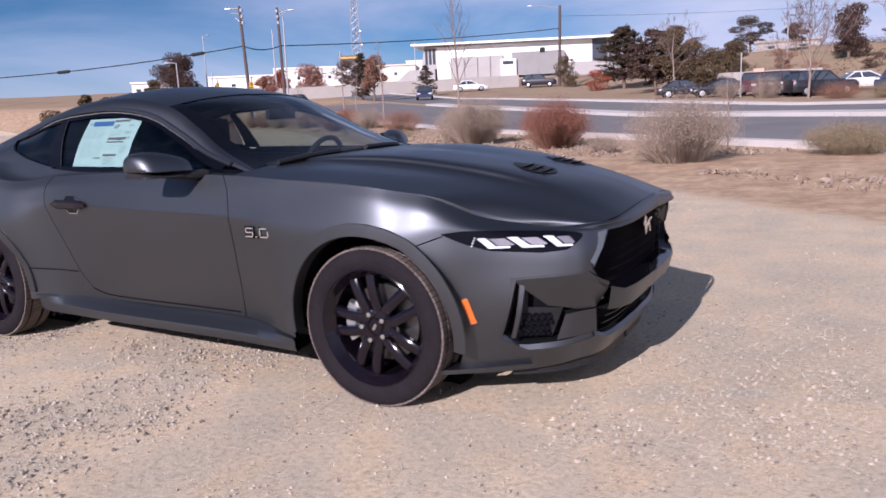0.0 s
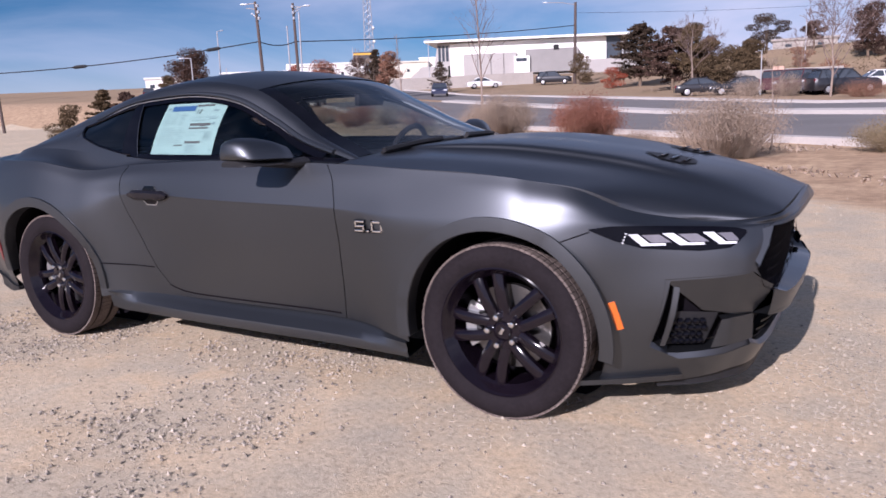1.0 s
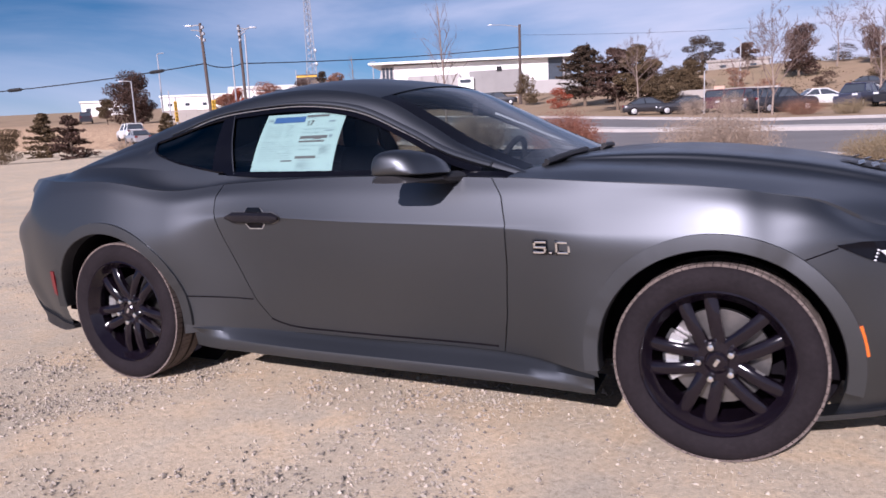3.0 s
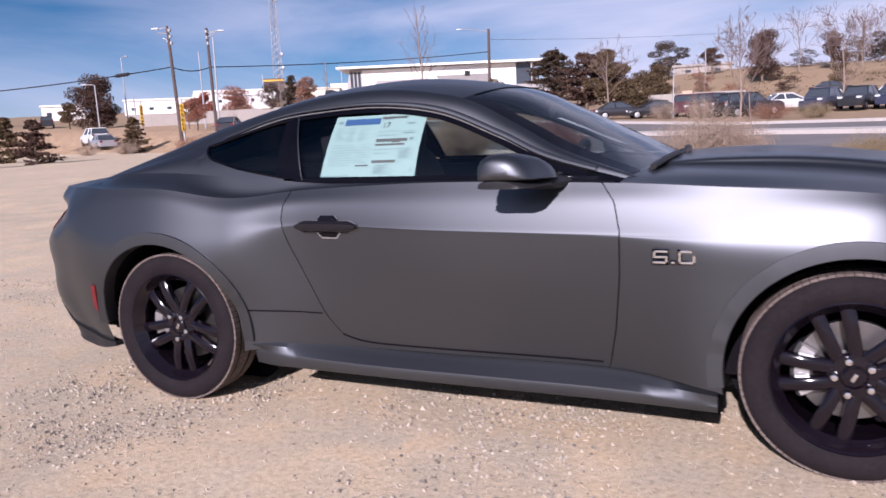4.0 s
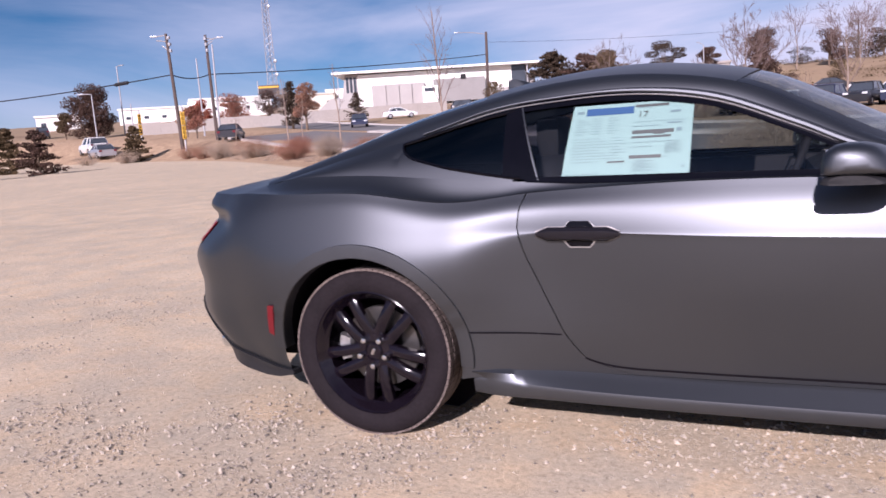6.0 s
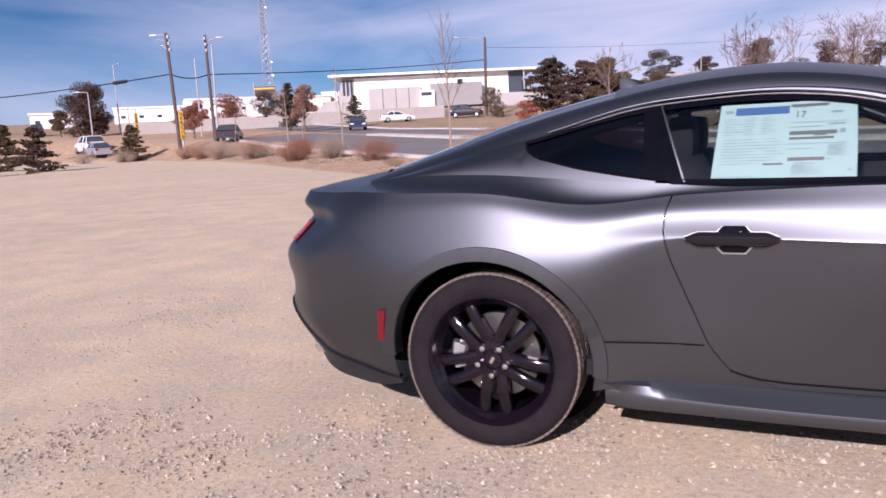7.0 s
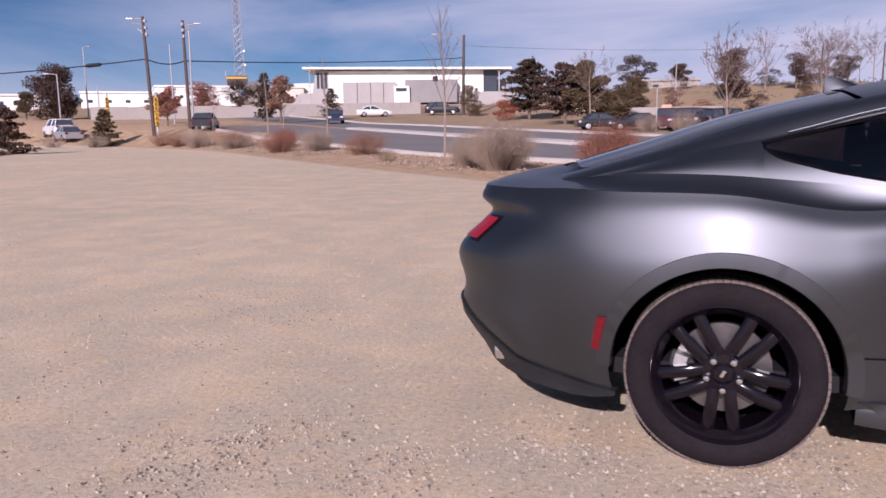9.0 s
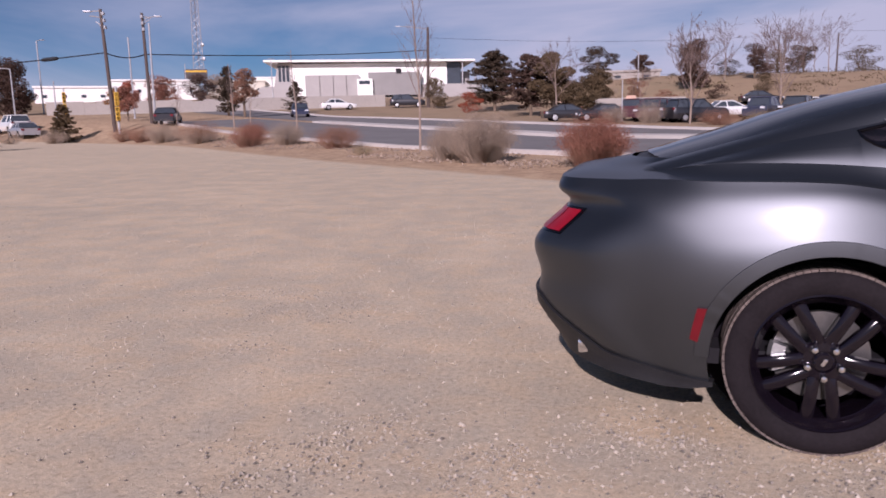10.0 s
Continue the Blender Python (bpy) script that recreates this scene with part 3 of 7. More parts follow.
def green_y(x, z):
    """Half width of the side glass at x and z."""
    i0, i1 = (np.array(spline(r, 80)) for r in (BELT, TOPL))
    yb, zb = np.interp(-x, -i0[:, 0], i0[:, 1]), np.interp(-x, -i0[:, 0], i0[:, 2])
    yt, zt = np.interp(-x, -i1[:, 0], i1[:, 1]), np.interp(-x, -i1[:, 0], i1[:, 2])
    f = 0 if zt - zb < 1e-4 else (z - zb) / (zt - zb)
    return yb + (yt - yb) * f + 0.018 * math.sin(math.pi * min(max(f, 0), 1))


def belt_z(x):
    s = spline(BELT, 80)
    return float(np.interp(-x, -s[:, 0], s[:, 2]))


def top_z(x):
    s = spline(TOPL, 80)
    return float(np.interp(-x, -s[:, 0], s[:, 2]))


def side_strip(name, xs, lo, hi, mat, out=0.0, rows=7, label="", thick=0.0):
    """A piece of the window side between two heights given by x."""
    verts = []
    for x in xs:
        a, b = lo(x), max(hi(x), lo(x) + 1e-4)
        for k in range(rows):
            z = a + (b - a) * k / (rows - 1)
            verts.append((x, green_y(x, z) + out, z))
    return both(name, verts, grid_faces(len(xs), rows), mat, label)


QLO = [(-2.62, 1.135), (-2.60, 1.106), (-2.55, 1.08), (-2.40, 1.042), (-2.25, 1.016), (-2.13, .998)]
QHI = [(-2.62, 1.137), (-2.55, 1.153), (-2.38, 1.196), (-2.25, 1.222), (-2.13, 1.241)]
X_DOOR = np.linspace(-.98, -2.14, 36)
TIP = [-2.565, -2.58, -2.59, -2.60, -2.605, -2.61, -2.615, -2.62]
X_QUARTER = np.concatenate([np.linspace(-2.17, -2.55, 18), TIP])
X_SAIL = np.concatenate([np.linspace(-2.13, -2.17, 3), X_QUARTER[1:], np.linspace(-2.66, -3.3, 16)])
frame_top = lambda x: max(belt_z(x) + .012, top_z(x) - .022)
GLASS_R, GLASS_L = side_strip("side_window", X_DOOR, lambda x: belt_z(x) + .012, frame_top, GLASS, -.004, label="clear door glass")
QG = side_strip("quarter_window", X_QUARTER, lambda x: curve_at(QLO, x), lambda x: curve_at(QHI, x), GLASS_DARK, -.006, label="dark tinted quarter glass")


def slanted_strip(name, front, rear, lo, hi, mat, out, label="", cols=5, rows=9):
    """A piece of the window side whose front and rear edges lean: each given as (x below, x above)."""
    verts = []
    for i in range(cols):
        f = i / (cols - 1)
        xb, xt = front[0] + (rear[0] - front[0]) * f, front[1] + (rear[1] - front[1]) * f
        for k in range(rows):
            g = k / (rows - 1)
            x = xb + (xt - xb) * g
            z = lo(xb) + (hi(xt) - lo(xb)) * g
            verts.append((x, green_y(x, z) + out, z))
    return both(name, verts, grid_faces(cols, rows), mat, label)


pillar_low = lambda x: max(belt_z(x) + .004, curve_at(QLO, x) - .004 if x < -2.1 else 0)
pillar_high = lambda x: top_z(x) - .012
slanted_strip("window_pillar", (-2.035, -2.122), (-2.17, -2.18), pillar_low, pillar_high, GLOSS_BLACK, .003, "black pillar between the windows")
slanted_strip("pillar_trim", (-2.031, -2.118), (-2.036, -2.123), pillar_low, pillar_high, PAINT, .006, "bright trim on the edge of the window pillar", cols=3)
side_strip("quarter_trim", np.linspace(-2.13, -2.55, 26), lambda x: curve_at(QHI, x) - .002, lambda x: curve_at(QHI, x) + .006 + max(0, (x + 2.3) / .17) * (top_z(x) - curve_at(QHI, x) - .006), GLOSS_BLACK, .0035, rows=3, label="black trim over the quarter glass")
for s in (-1, 1):
    edge = [(x, curve_at(QLO, x)) for x in np.linspace(-2.10, -2.53, 16)] + [(-2.55, 1.08), (-2.575, 1.090), (-2.60, 1.106), (-2.612, 1.12), (-2.62, 1.136)] + [(x, curve_at(QHI, x)) for x in np.linspace(-2.59, -2.15, 16)]
    bm = bmesh.new()
    add_tube(bm, [(x, s * (green_y(x, z) - .001), z) for x, z in edge], .0065, 6)
    part("quarter_trim", bm, GLOSS_BLACK, car, "black trim round the quarter glass", True)
side_strip("sail_panel", X_SAIL, belt_z, lambda x: curve_at(QLO, x) if x > -2.62 else (belt_z(x) + top_z(x)) / 2, PAINT)
side_strip("sail_top", X_SAIL, lambda x: curve_at(QHI, x) if x > -2.62 else (belt_z(x) + top_z(x)) / 2, top_z, PAINT)
side_strip("window_frame", np.linspace(-.85, -2.13, 40), lambda x: max(belt_z(x), top_z(x) - .03), top_z, GLOSS_BLACK, .003, label="black upper window frame")
side_strip("belt_moulding", np.linspace(-.72, -2.08, 42), lambda x: belt_z(x) - .009 * min(1, max(.05, (x + 2.08) / .2)), lambda x: min(belt_z(x) + .016, top_z(x)), GLOSS_BLACK, .006, rows=3, label="black belt moulding")
for o in (GLASS_R, GLASS_L, *QG):
    o.visible_shadow = False


def strip_between(name, ra, rb, n, rows, mat, i0=0.0, i1=1.0, bulge=0.0, label=""):
    a, b = spline(ra, n), spline(rb, n)
    k0, k1 = int(i0 * (n - 1)), int(i1 * (n - 1))
    verts = []
    for i in range(k0, k1 + 1):
        for k in range(rows):
            f = k / (rows - 1)
            p = a[i] + (b[i] - a[i]) * f
            p = p + np.array([0, .6, .8]) * bulge * math.sin(math.pi * f)
            verts.append(p)
    return both(name, verts, grid_faces(k1 - k0 + 1, rows), mat, label)


def drip_rail():
    """Thin moulding along the top of the side windows."""
    pts = [p for p in spline(TOPL, 120) if -2.55 < p[0] < -.80]
    for s in (-1, 1):
        bm = bmesh.new()
        add_tube(bm, [(p[0], s * (p[1] + .003), p[2] + .006) for p in pts], [.005 + .009 * min(1, max(0, (p[0] + 1.95) / .5)) for p in pts], 10)
        part("drip_rail", bm, PAINT, car, "grey rail over the side windows", True)
        bm = bmesh.new()
        add_tube(bm, [(p[0], s * (p[1] + .011), p[2] - .008) for p in pts if p[0] < -.86], .0022, 6)
        part("window_moulding", bm, SILVER, car, "thin bright line over the side windows", True)


drip_rail()
for ob in (DOOR_R, DOOR_L, FRONT_R, FRONT_L, REAR_R, REAR_L):
    ob.data.flip_normals()
strip_between("roof_rail", TOPL, ROOFL, 73, 6, PAINT, bulge=.010)


def across_top(name, i0, i1, mat, inset=0.0, drop=0.0, label="", n=73, crown=1.0):
    """A surface from roof edge to roof edge over a stretch of the rails."""
    a, c = spline(ROOFL, n), spline(MIDL, n)
    k0, k1 = int(round(i0 * (n - 1))), int(round(i1 * (n - 1)))
    verts, rows = [], 25
    for i in range(k0, k1 + 1):
        for k in range(rows):
            f = -1 + 2 * k / (rows - 1)
            w = abs(f)
            y = math.copysign(a[i, 1] * w, f)
            e = w ** 2.4
            verts.append((c[i, 0] + (a[i, 0] - c[i, 0]) * e, y * (1 - inset), c[i, 2] + (a[i, 2] - c[i, 2]) * e - drop))
    return mesh_object(name, verts, grid_faces(k1 - k0 + 1, rows, True), mat, True, car, label)


def frit(i0, i1, wide, drop, label, n=73):
    """Black band along both edges of a window."""
    a, c = spline(ROOFL, n), spline(MIDL, n)
    k0, k1 = int(round(i0 * (n - 1))), int(round(i1 * (n - 1)))
    verts = []
    for i in range(k0, k1 + 1):
        for f in np.linspace(1.0, 1.0 - wide, 5):
            e = f ** 2.4
            verts.append((c[i, 0] + (a[i, 0] - c[i, 0]) * e, a[i, 1] * f, c[i, 2] + (a[i, 2] - c[i, 2]) * e - drop))
    both("window_band", verts, grid_faces(k1 - k0 + 1, 5), GLOSS_BLACK, label)


frit(0.02, 0.335, .11, .001, "black band at the windshield's edge")
WS = across_top("windshield", 0.0, 0.335, GLASS, 0, .004, "clear raked windshield")
across_top("roof", 0.335, 0.665, PAINT)
across_top("rear_window_frame", 0.655, 0.985, BLACK_PLASTIC, .03, .014, "black rear window frame")
RW = across_top("rear_window", 0.665, 0.97, GLASS_DARK, .06, .004, "dark sloping rear window")
for o in (WS, RW):
    o.visible_shadow = False

# haunch shelf between the shoulder and the greenhouse


def shelf():
    a = np.array([p for p in spline(RAIL_G, 229) if -3.62 < p[0] < -.72])
    b = spline(BELT, 80)
    verts, rows = [], 13
    for p in a:
        q = np.array([p[0], np.interp(-p[0], -b[:, 0], b[:, 1]), np.interp(-p[0], -b[:, 0], b[:, 2])])
        for k in range(rows):
            f = k / (rows - 1)
            r = p + (q - p) * f
            w = min(1, max(0, (-1.9 - p[0]) / .25))
            e = 2.4 + 1.2 * math.exp(-((p[0] + 2.27) / .22) ** 2)
            r[2] += w * ((q[2] - p[2]) * (f ** e - f) - .004 * math.sin(math.pi * f)) - (1 - w) * .003 * math.sin(math.pi * f)
            verts.append(r)
    both("shoulder", verts, grid_faces(len(a), rows), PAINT)


shelf()


def deck():
    """Boot lid with its lip, from the rear window to the tail."""
    edge = [p for p in RAIL_G if p[0] <= -3.1]
    rails = [edge,
             [(-3.1, .72, .962), (-3.28, .655, .988), (-3.42, .58, .985), (-3.60, .43, .984), (-3.65, .20, .989), (-3.652, 0, .989)],
             [(-3.15, .52, 1.03), (-3.29, .49, 1.012), (-3.40, .42, 1.004), (-3.49, .32, 1.003), (-3.54, .16, 1.008), (-3.55, 0, 1.008)],
             [(-3.24, .48, 1.04), (-3.31, .42, 1.036), (-3.37, .30, 1.034), (-3.41, .2, 1.032), (-3.43, .1, 1.032), (-3.43, 0, 1.032)]]
    g = loft(rails, 40, 14)
    both("boot_lid", g.reshape(-1, 3), grid_faces(40, 14), PAINT)


deck()


def wheel(ax, s):
    w = new("wheel")
    w.parent = car
    tagged(w, "black twin-spoke alloy wheel with a dusty tyre")
    y0 = s * (.78 if ax == 0 else .785)
    c = (ax, y0, HUB)
    out = s
    bm = bmesh.new()
    tw = .115
    prof = [(.235, -.10), (.262, -.108), (.30, -tw), (.328, -tw + .008), (.343, -.085), (.3455, -.05), (.3455, .05), (.343, .085 - .02), (.335, .078), (.322, .086), (.30, .092), (.268, .088), (.250, .078), (.236, .07)]
    add_lathe(bm, [(r - .0075 * max(0, r - .25) / .095, h * out) for r, h in prof], c, sides=96)
    tyre = part("tyre", bm, RUBBER, w, "black tyre dusty with sand", True, 0.9)
    # tread blocks on the shoulder
    bm = bmesh.new()
    for k in range(84):
        a = k * math.tau / 84
        m = Matrix.Translation(c) @ Matrix.Rotation(-a, 4, "Y")
        for h0, h1, r0, r1 in ((.040, .074, .322, .3388), (-.09, -.05, .328, .3392), (-.03, .03, .330, .3396)):
            add_box(bm, (r0, min(h0 * out, h1 * out), -.0112), (r1, max(h0 * out, h1 * out), .0112), 0, m)
    part("tread", bm, DUSTY, tyre, "tread blocks pale with dust")
    bm = bmesh.new()
    rim = [(.222, -.09), (.230, -.085), (.230, .03), (.244, .055), (.251, .070), (.251, .078), (.245, .081), (.237, .072), (.226, .05), (.213, .035), (.213, -.09)]
    add_lathe(bm, [(r, h * out) for r, h in rim], c, sides=80)
    part("rim", bm, WHEEL_BLACK, w, "gloss black rim", True, 0.5)
    # five pairs of spokes
    for k in range(5):
        for d in (-1, 1):
            bm = bmesh.new()
            a = radians(90 + 72 * k + (36 if ax else 18))
            m = Matrix.Translation(c) @ Matrix.Rotation(-a, 4, "Y")
            n = 8
            ring = []
            for i in range(n + 1):
                f = i / n
                r = .045 + .180 * f
                off = d * (.0245 + .022 * f)
                half = .0205 + .002 * f
                yf = (.040 + .022 * math.sin(math.pi * min(1, f * .9)) * .6 - .004 * f) * out
                yb = yf - .034 * out
                ring.append([bm.verts.new(m @ Vector((r, y, off + q))) for q, y in ((-half, yb), (-half, yf - .008 * out), (-half * .45, yf), (half * .45, yf), (half, yf - .008 * out), (half, yb))])
            for q, r in zip(ring, ring[1:]):
                for j in range(6):
                    bm.faces.new((q[j], q[(j + 1) % 6], r[(j + 1) % 6], r[j]))
            bm.faces.new(ring[0])
            bm.faces.new(ring[-1])
            part("spoke", bm, WHEEL_BLACK, w, "", True, 0.7)
    bm = bmesh.new()
    add_lathe(bm, [(.078, .0 * out), (.078, .030 * out), (.070, .042 * out), (.040, .046 * out), (.037, .040 * out), (.0, .041 * out)], c, sides=40)
    hub = part("hub", bm, WHEEL_BLACK, w, "", True, 0.5)
    bm = bmesh.new()
    add_lathe(bm, [(.034, .040 * out), (.034, .048 * out), (.028, .052 * out), (0, .053 * out)], c, sides=32)
    cap = part("centre_cap", bm, WHEEL_BLACK, hub, "", True, 0.5)
    bm = bmesh.new()
    add_box(bm, (-.006, min(.052 * out, .056 * out), -.014), (.006, max(.052 * out, .056 * out), .014), .002, Matrix.Translation(c) @ Matrix.Rotation(.5, 4, "Y"))
    part("emblem", bm, CHROME, hub, "plain silver emblem")
    for k in range(5):
        a = radians(90 + 72 * k + (36 if ax else 18))
        bm = bmesh.new()
        cc = (ax + .057 * math.cos(a), y0, HUB + .057 * math.sin(a))
        add_lathe(bm, [(.0135, .036 * out), (.0135, .062 * out), (.010, .069 * out), (0, .071 * out)], cc, sides=12)
        part("lug_nut", bm, CHROME, hub, "chrome lug nut", True, 0.5)
    bm = bmesh.new()
    add_lathe(bm, [(.065, -.03 * out), (.165, -.03 * out), (.165, -.055 * out), (.065, -.055 * out)], c, sides=64)
    part("brake_disc", bm, STEEL, w, "bare steel brake disc", True, 0.5)
    # caliper, towards the rear of the disc at the front wheel
    bm = bmesh.new()
    n = 10
    mid = radians(180)
    ring = []
    half = radians(30 if ax == 0 else 18)
    for i in range(n + 1):
        a = mid - half + 2 * half * i / n
        ring.append([bm.verts.new(Vector(c) + Vector((r * math.cos(a), h * out, r * math.sin(a)))) for r, h in ((.118, -.02), (.178, -.02), (.182, 0.0), (.170, .018), (.126, .018), (.116, .002))])
    for q, r in zip(ring, ring[1:]):
        for j in range(6):
            bm.faces.new((q[j], q[(j + 1) % 6], r[(j + 1) % 6], r[j]))
    bm.faces.new(ring[0])
    bm.faces.new(ring[-1])
    part("brake_caliper", bm, SILVER, w, "cast silver brake caliper", True, 0.6)


for ax in AXLES:
    for s in (-1, 1):
        wheel(ax, s)


# ---- details of the sports car ----
def on_shell(u, z, off=0.0, s=-1):
    """A point of the body shell at rail station u and height z, off metres outwards."""
    k = u / 19 * (NU - 1)
    i = min(int(k), NU - 2)
    col = SHELL[i] + (SHELL[i + 1] - SHELL[i]) * (k - i)
    p = np.array([np.interp(z, col[:, 2], col[:, c]) for c in range(2)] + [z])
    a, b = SHELL[max(i - 3, 0)], SHELL[min(i + 4, NU - 1)]
    pa = np.array([np.interp(z, a[:, 2], a[:, c]) for c in range(2)])
    pb = np.array([np.interp(z, b[:, 2], b[:, c]) for c in range(2)])
    t = pb - pa
    n = np.array([-t[1], t[0]])
    n = n / (np.linalg.norm(n) + 1e-9)
    if n[1] < 0 or (abs(n[1]) < .2 and n[0] * (1 if p[0] > -1 else -1) < 0):
        n = -n
    p[:2] += n * off
    return Vector((p[0], s * p[1], p[2]))


def shell_patch(name, us, lo, hi, off, mat, parent, label="", rows=6, thick=0.012, sides=(-1, 1), smooth=True, lean=0.0):
    """A plate that follows the shell between two heights given by station, with turned-in rims."""
    made = []
    for s in sides:
        bm = bmesh.new()
        g = []
        for u in us:
            a, b = lo(u), hi(u)
            g.append([bm.verts.new(on_shell(u + lean * (b - a) * (k / (rows - 1) - .5), a + (b - a) * k / (rows - 1), off, s)) for k in range(rows)])
        back = []
        for u in us:
            a, b = lo(u), hi(u)
            back.append([bm.verts.new(on_shell(u + lean * (b - a) * (k / (rows - 1) - .5), a + (b - a) * k / (rows - 1), off - thick, s)) for k in (0, rows - 1)])
        for i in range(len(us) - 1):
            for k in range(rows - 1):
                bm.faces.new((g[i][k], g[i + 1][k], g[i + 1][k + 1], g[i][k + 1]))
            bm.faces.new((g[i][0], back[i][0], back[i + 1][0], g[i + 1][0]))
            bm.faces.new((g[i][-1], g[i + 1][-1], back[i + 1][-1], back[i][-1]))
        for e in (0, -1):
            bm.faces.new([g[e][k] for k in range(rows)] + [back[e][1], back[e][0]])
        made.append(part(name, bm, mat, parent, label, smooth, 0.6))
    return made


# headlights: black housings with three white light blades each
LAMP_HI = [(2.62, .722), (2.75, .730), (3.1, .738), (4.0, .748), (4.5, .752), (4.95, .745)]
LAMP_LO = [(2.62, .712), (2.78, .690), (2.98, .668), (3.4, .660), (4.1, .672), (4.5, .700), (4.95, .742)]
US = np.linspace(2.62, 4.95, 34)
lamps = shell_patch("headlight", US, lambda u: curve_at(LAMP_LO, u), lambda u: curve_at(LAMP_HI, u), .004, GLOSS_BLACK, car, "black headlight with three white light blades")
REFLECTOR = material("lamp_reflector", (0.24, 0.23, 0.25), 0.35, 0.6, 30, 0.15)
for lamp, s in zip(lamps, (-1, 1)):
    for u0 in (4.28, 3.79, 3.32):
        bm = bmesh.new()
        wide, drift = .135 * (1.15 if u0 > 4 else 1), .15
        for a, b, z0, z1 in ((0, 1, .686, .722), (0, 2.2, .681, .689)):
            ring = []
            for k in range(7):
                f = k / 6
                row = []
                for z, f2 in ((z0, 0), (z1, 1)):
                    u = u0 - (wide * (a + (b - a) * f) + (drift * (1 - f2) if b == 1 else .16))
                    row.append((u, z))
                ring.append([bm.verts.new(on_shell(u, z, o, s)) for (u, z) in row for o in (.008, .002)])
            for q, r in zip(ring, ring[1:]):
                bm.faces.new((q[0], r[0], r[2], q[2]))
                bm.faces.new((q[0], q[1], r[1], r[0]))
                bm.faces.new((q[2], r[2], r[3], q[3]))
            bm.faces.new((ring[0][0], ring[0][2], ring[0][3], ring[0][1]))
            bm.faces.new((ring[-1][0], ring[-1][1], ring[-1][3], ring[-1][2]))
        part("light_blade", bm, LAMP_WHITE, lamp, "white light blade")
        bm = bmesh.new()
        rows = [[bm.verts.new(on_shell(u0 - (wide * f + drift * (.704 + .017 - z) / .034), z, .0062, s)) for z in (.691, .704, .718)] for f in np.linspace(1.25, 2.85, 6)]
        for q, r in zip(rows, rows[1:]):
            for k in range(2):
                bm.faces.new((q[k], r[k], r[k + 1], q[k + 1]))
        part("reflector", bm, REFLECTOR, lamp, "dull silver reflector", True)

    # column of small lamps at the outer end
    for k in range(4):
        c = on_shell(4.40 - .03 * k, .694 + .010 * k, .008, s)
        bm = bmesh.new()
        bmesh.ops.create_icosphere(bm, subdivisions=1, radius=.0042, matrix=Matrix.Translation(c))
        part("small_lamp", bm, LAMP_WHITE, lamp, "tiny white lamp", True, 3)

# openings cut out of the nose, with real depth behind them
def cut_opening(ob, s, corners, reach=.62):
    """Cuts a convex opening, given by station and height, out of a panel."""
    pts = [on_shell(u, z, 0, s) for u, z in corners]
    mid = sum(pts, Vector()) / len(pts)
    nrm = Vector()
    for a, b in zip(pts, pts[1:] + pts[:1]):
        nrm += (a - mid).cross(b - mid)
    nrm.normalize()
    if nrm.x < 0:
        nrm = -nrm
    planes = []
    for a, b in zip(pts, pts[1:] + pts[:1]):
        no = (b - a).cross(nrm).normalized()
        if (mid - a).dot(no) > 0:
            no = -no
        planes.append((a, no))
    bm = bmesh.new()
    bm.from_mesh(ob.data)
    for co, no in planes:
        near = [f for f in bm.faces if (f.calc_center_median() - mid).length < reach]
        geom = near + list({e for f in near for e in f.edges}) + list({v for f in near for v in f.verts})
        bmesh.ops.bisect_plane(bm, geom=geom, dist=1e-5, plane_co=co, plane_no=no)
    gone = [f for f in bm.faces if (f.calc_center_median() - mid).length < reach and all((f.calc_center_median() - co).dot(no) < 1e-5 for co, no in planes)]
    bmesh.ops.delete(bm, geom=gone, context="FACES")
    bm.to_mesh(ob.data)
    bm.free()
    ob.data.shade_smooth()
    ob.data.set_sharp_from_angle(angle=0.5)


def pocket(name, lines, mat, parent, s, label="", n=14, smooth=True):
    """A surface through lines of (station, height, depth) that run from the outer end to the inner one."""
    bm = bmesh.new()
    rows = []
    for line in lines:
        us, zs, ds = zip(*line)
        t = np.linspace(0, 1, len(line))
        q = np.linspace(0, 1, n)
        rows.append([bm.verts.new(on_shell(float(np.interp(k, t, us)), float(np.interp(k, t, zs)), float(np.interp(k, t, ds)), s)) for k in q])
    for a, b in zip(rows, rows[1:]):
        for k in range(n - 1):
            bm.faces.new((a[k], a[k + 1], b[k + 1], b[k]))
    return part(name, bm, mat, parent, label, smooth, .5)


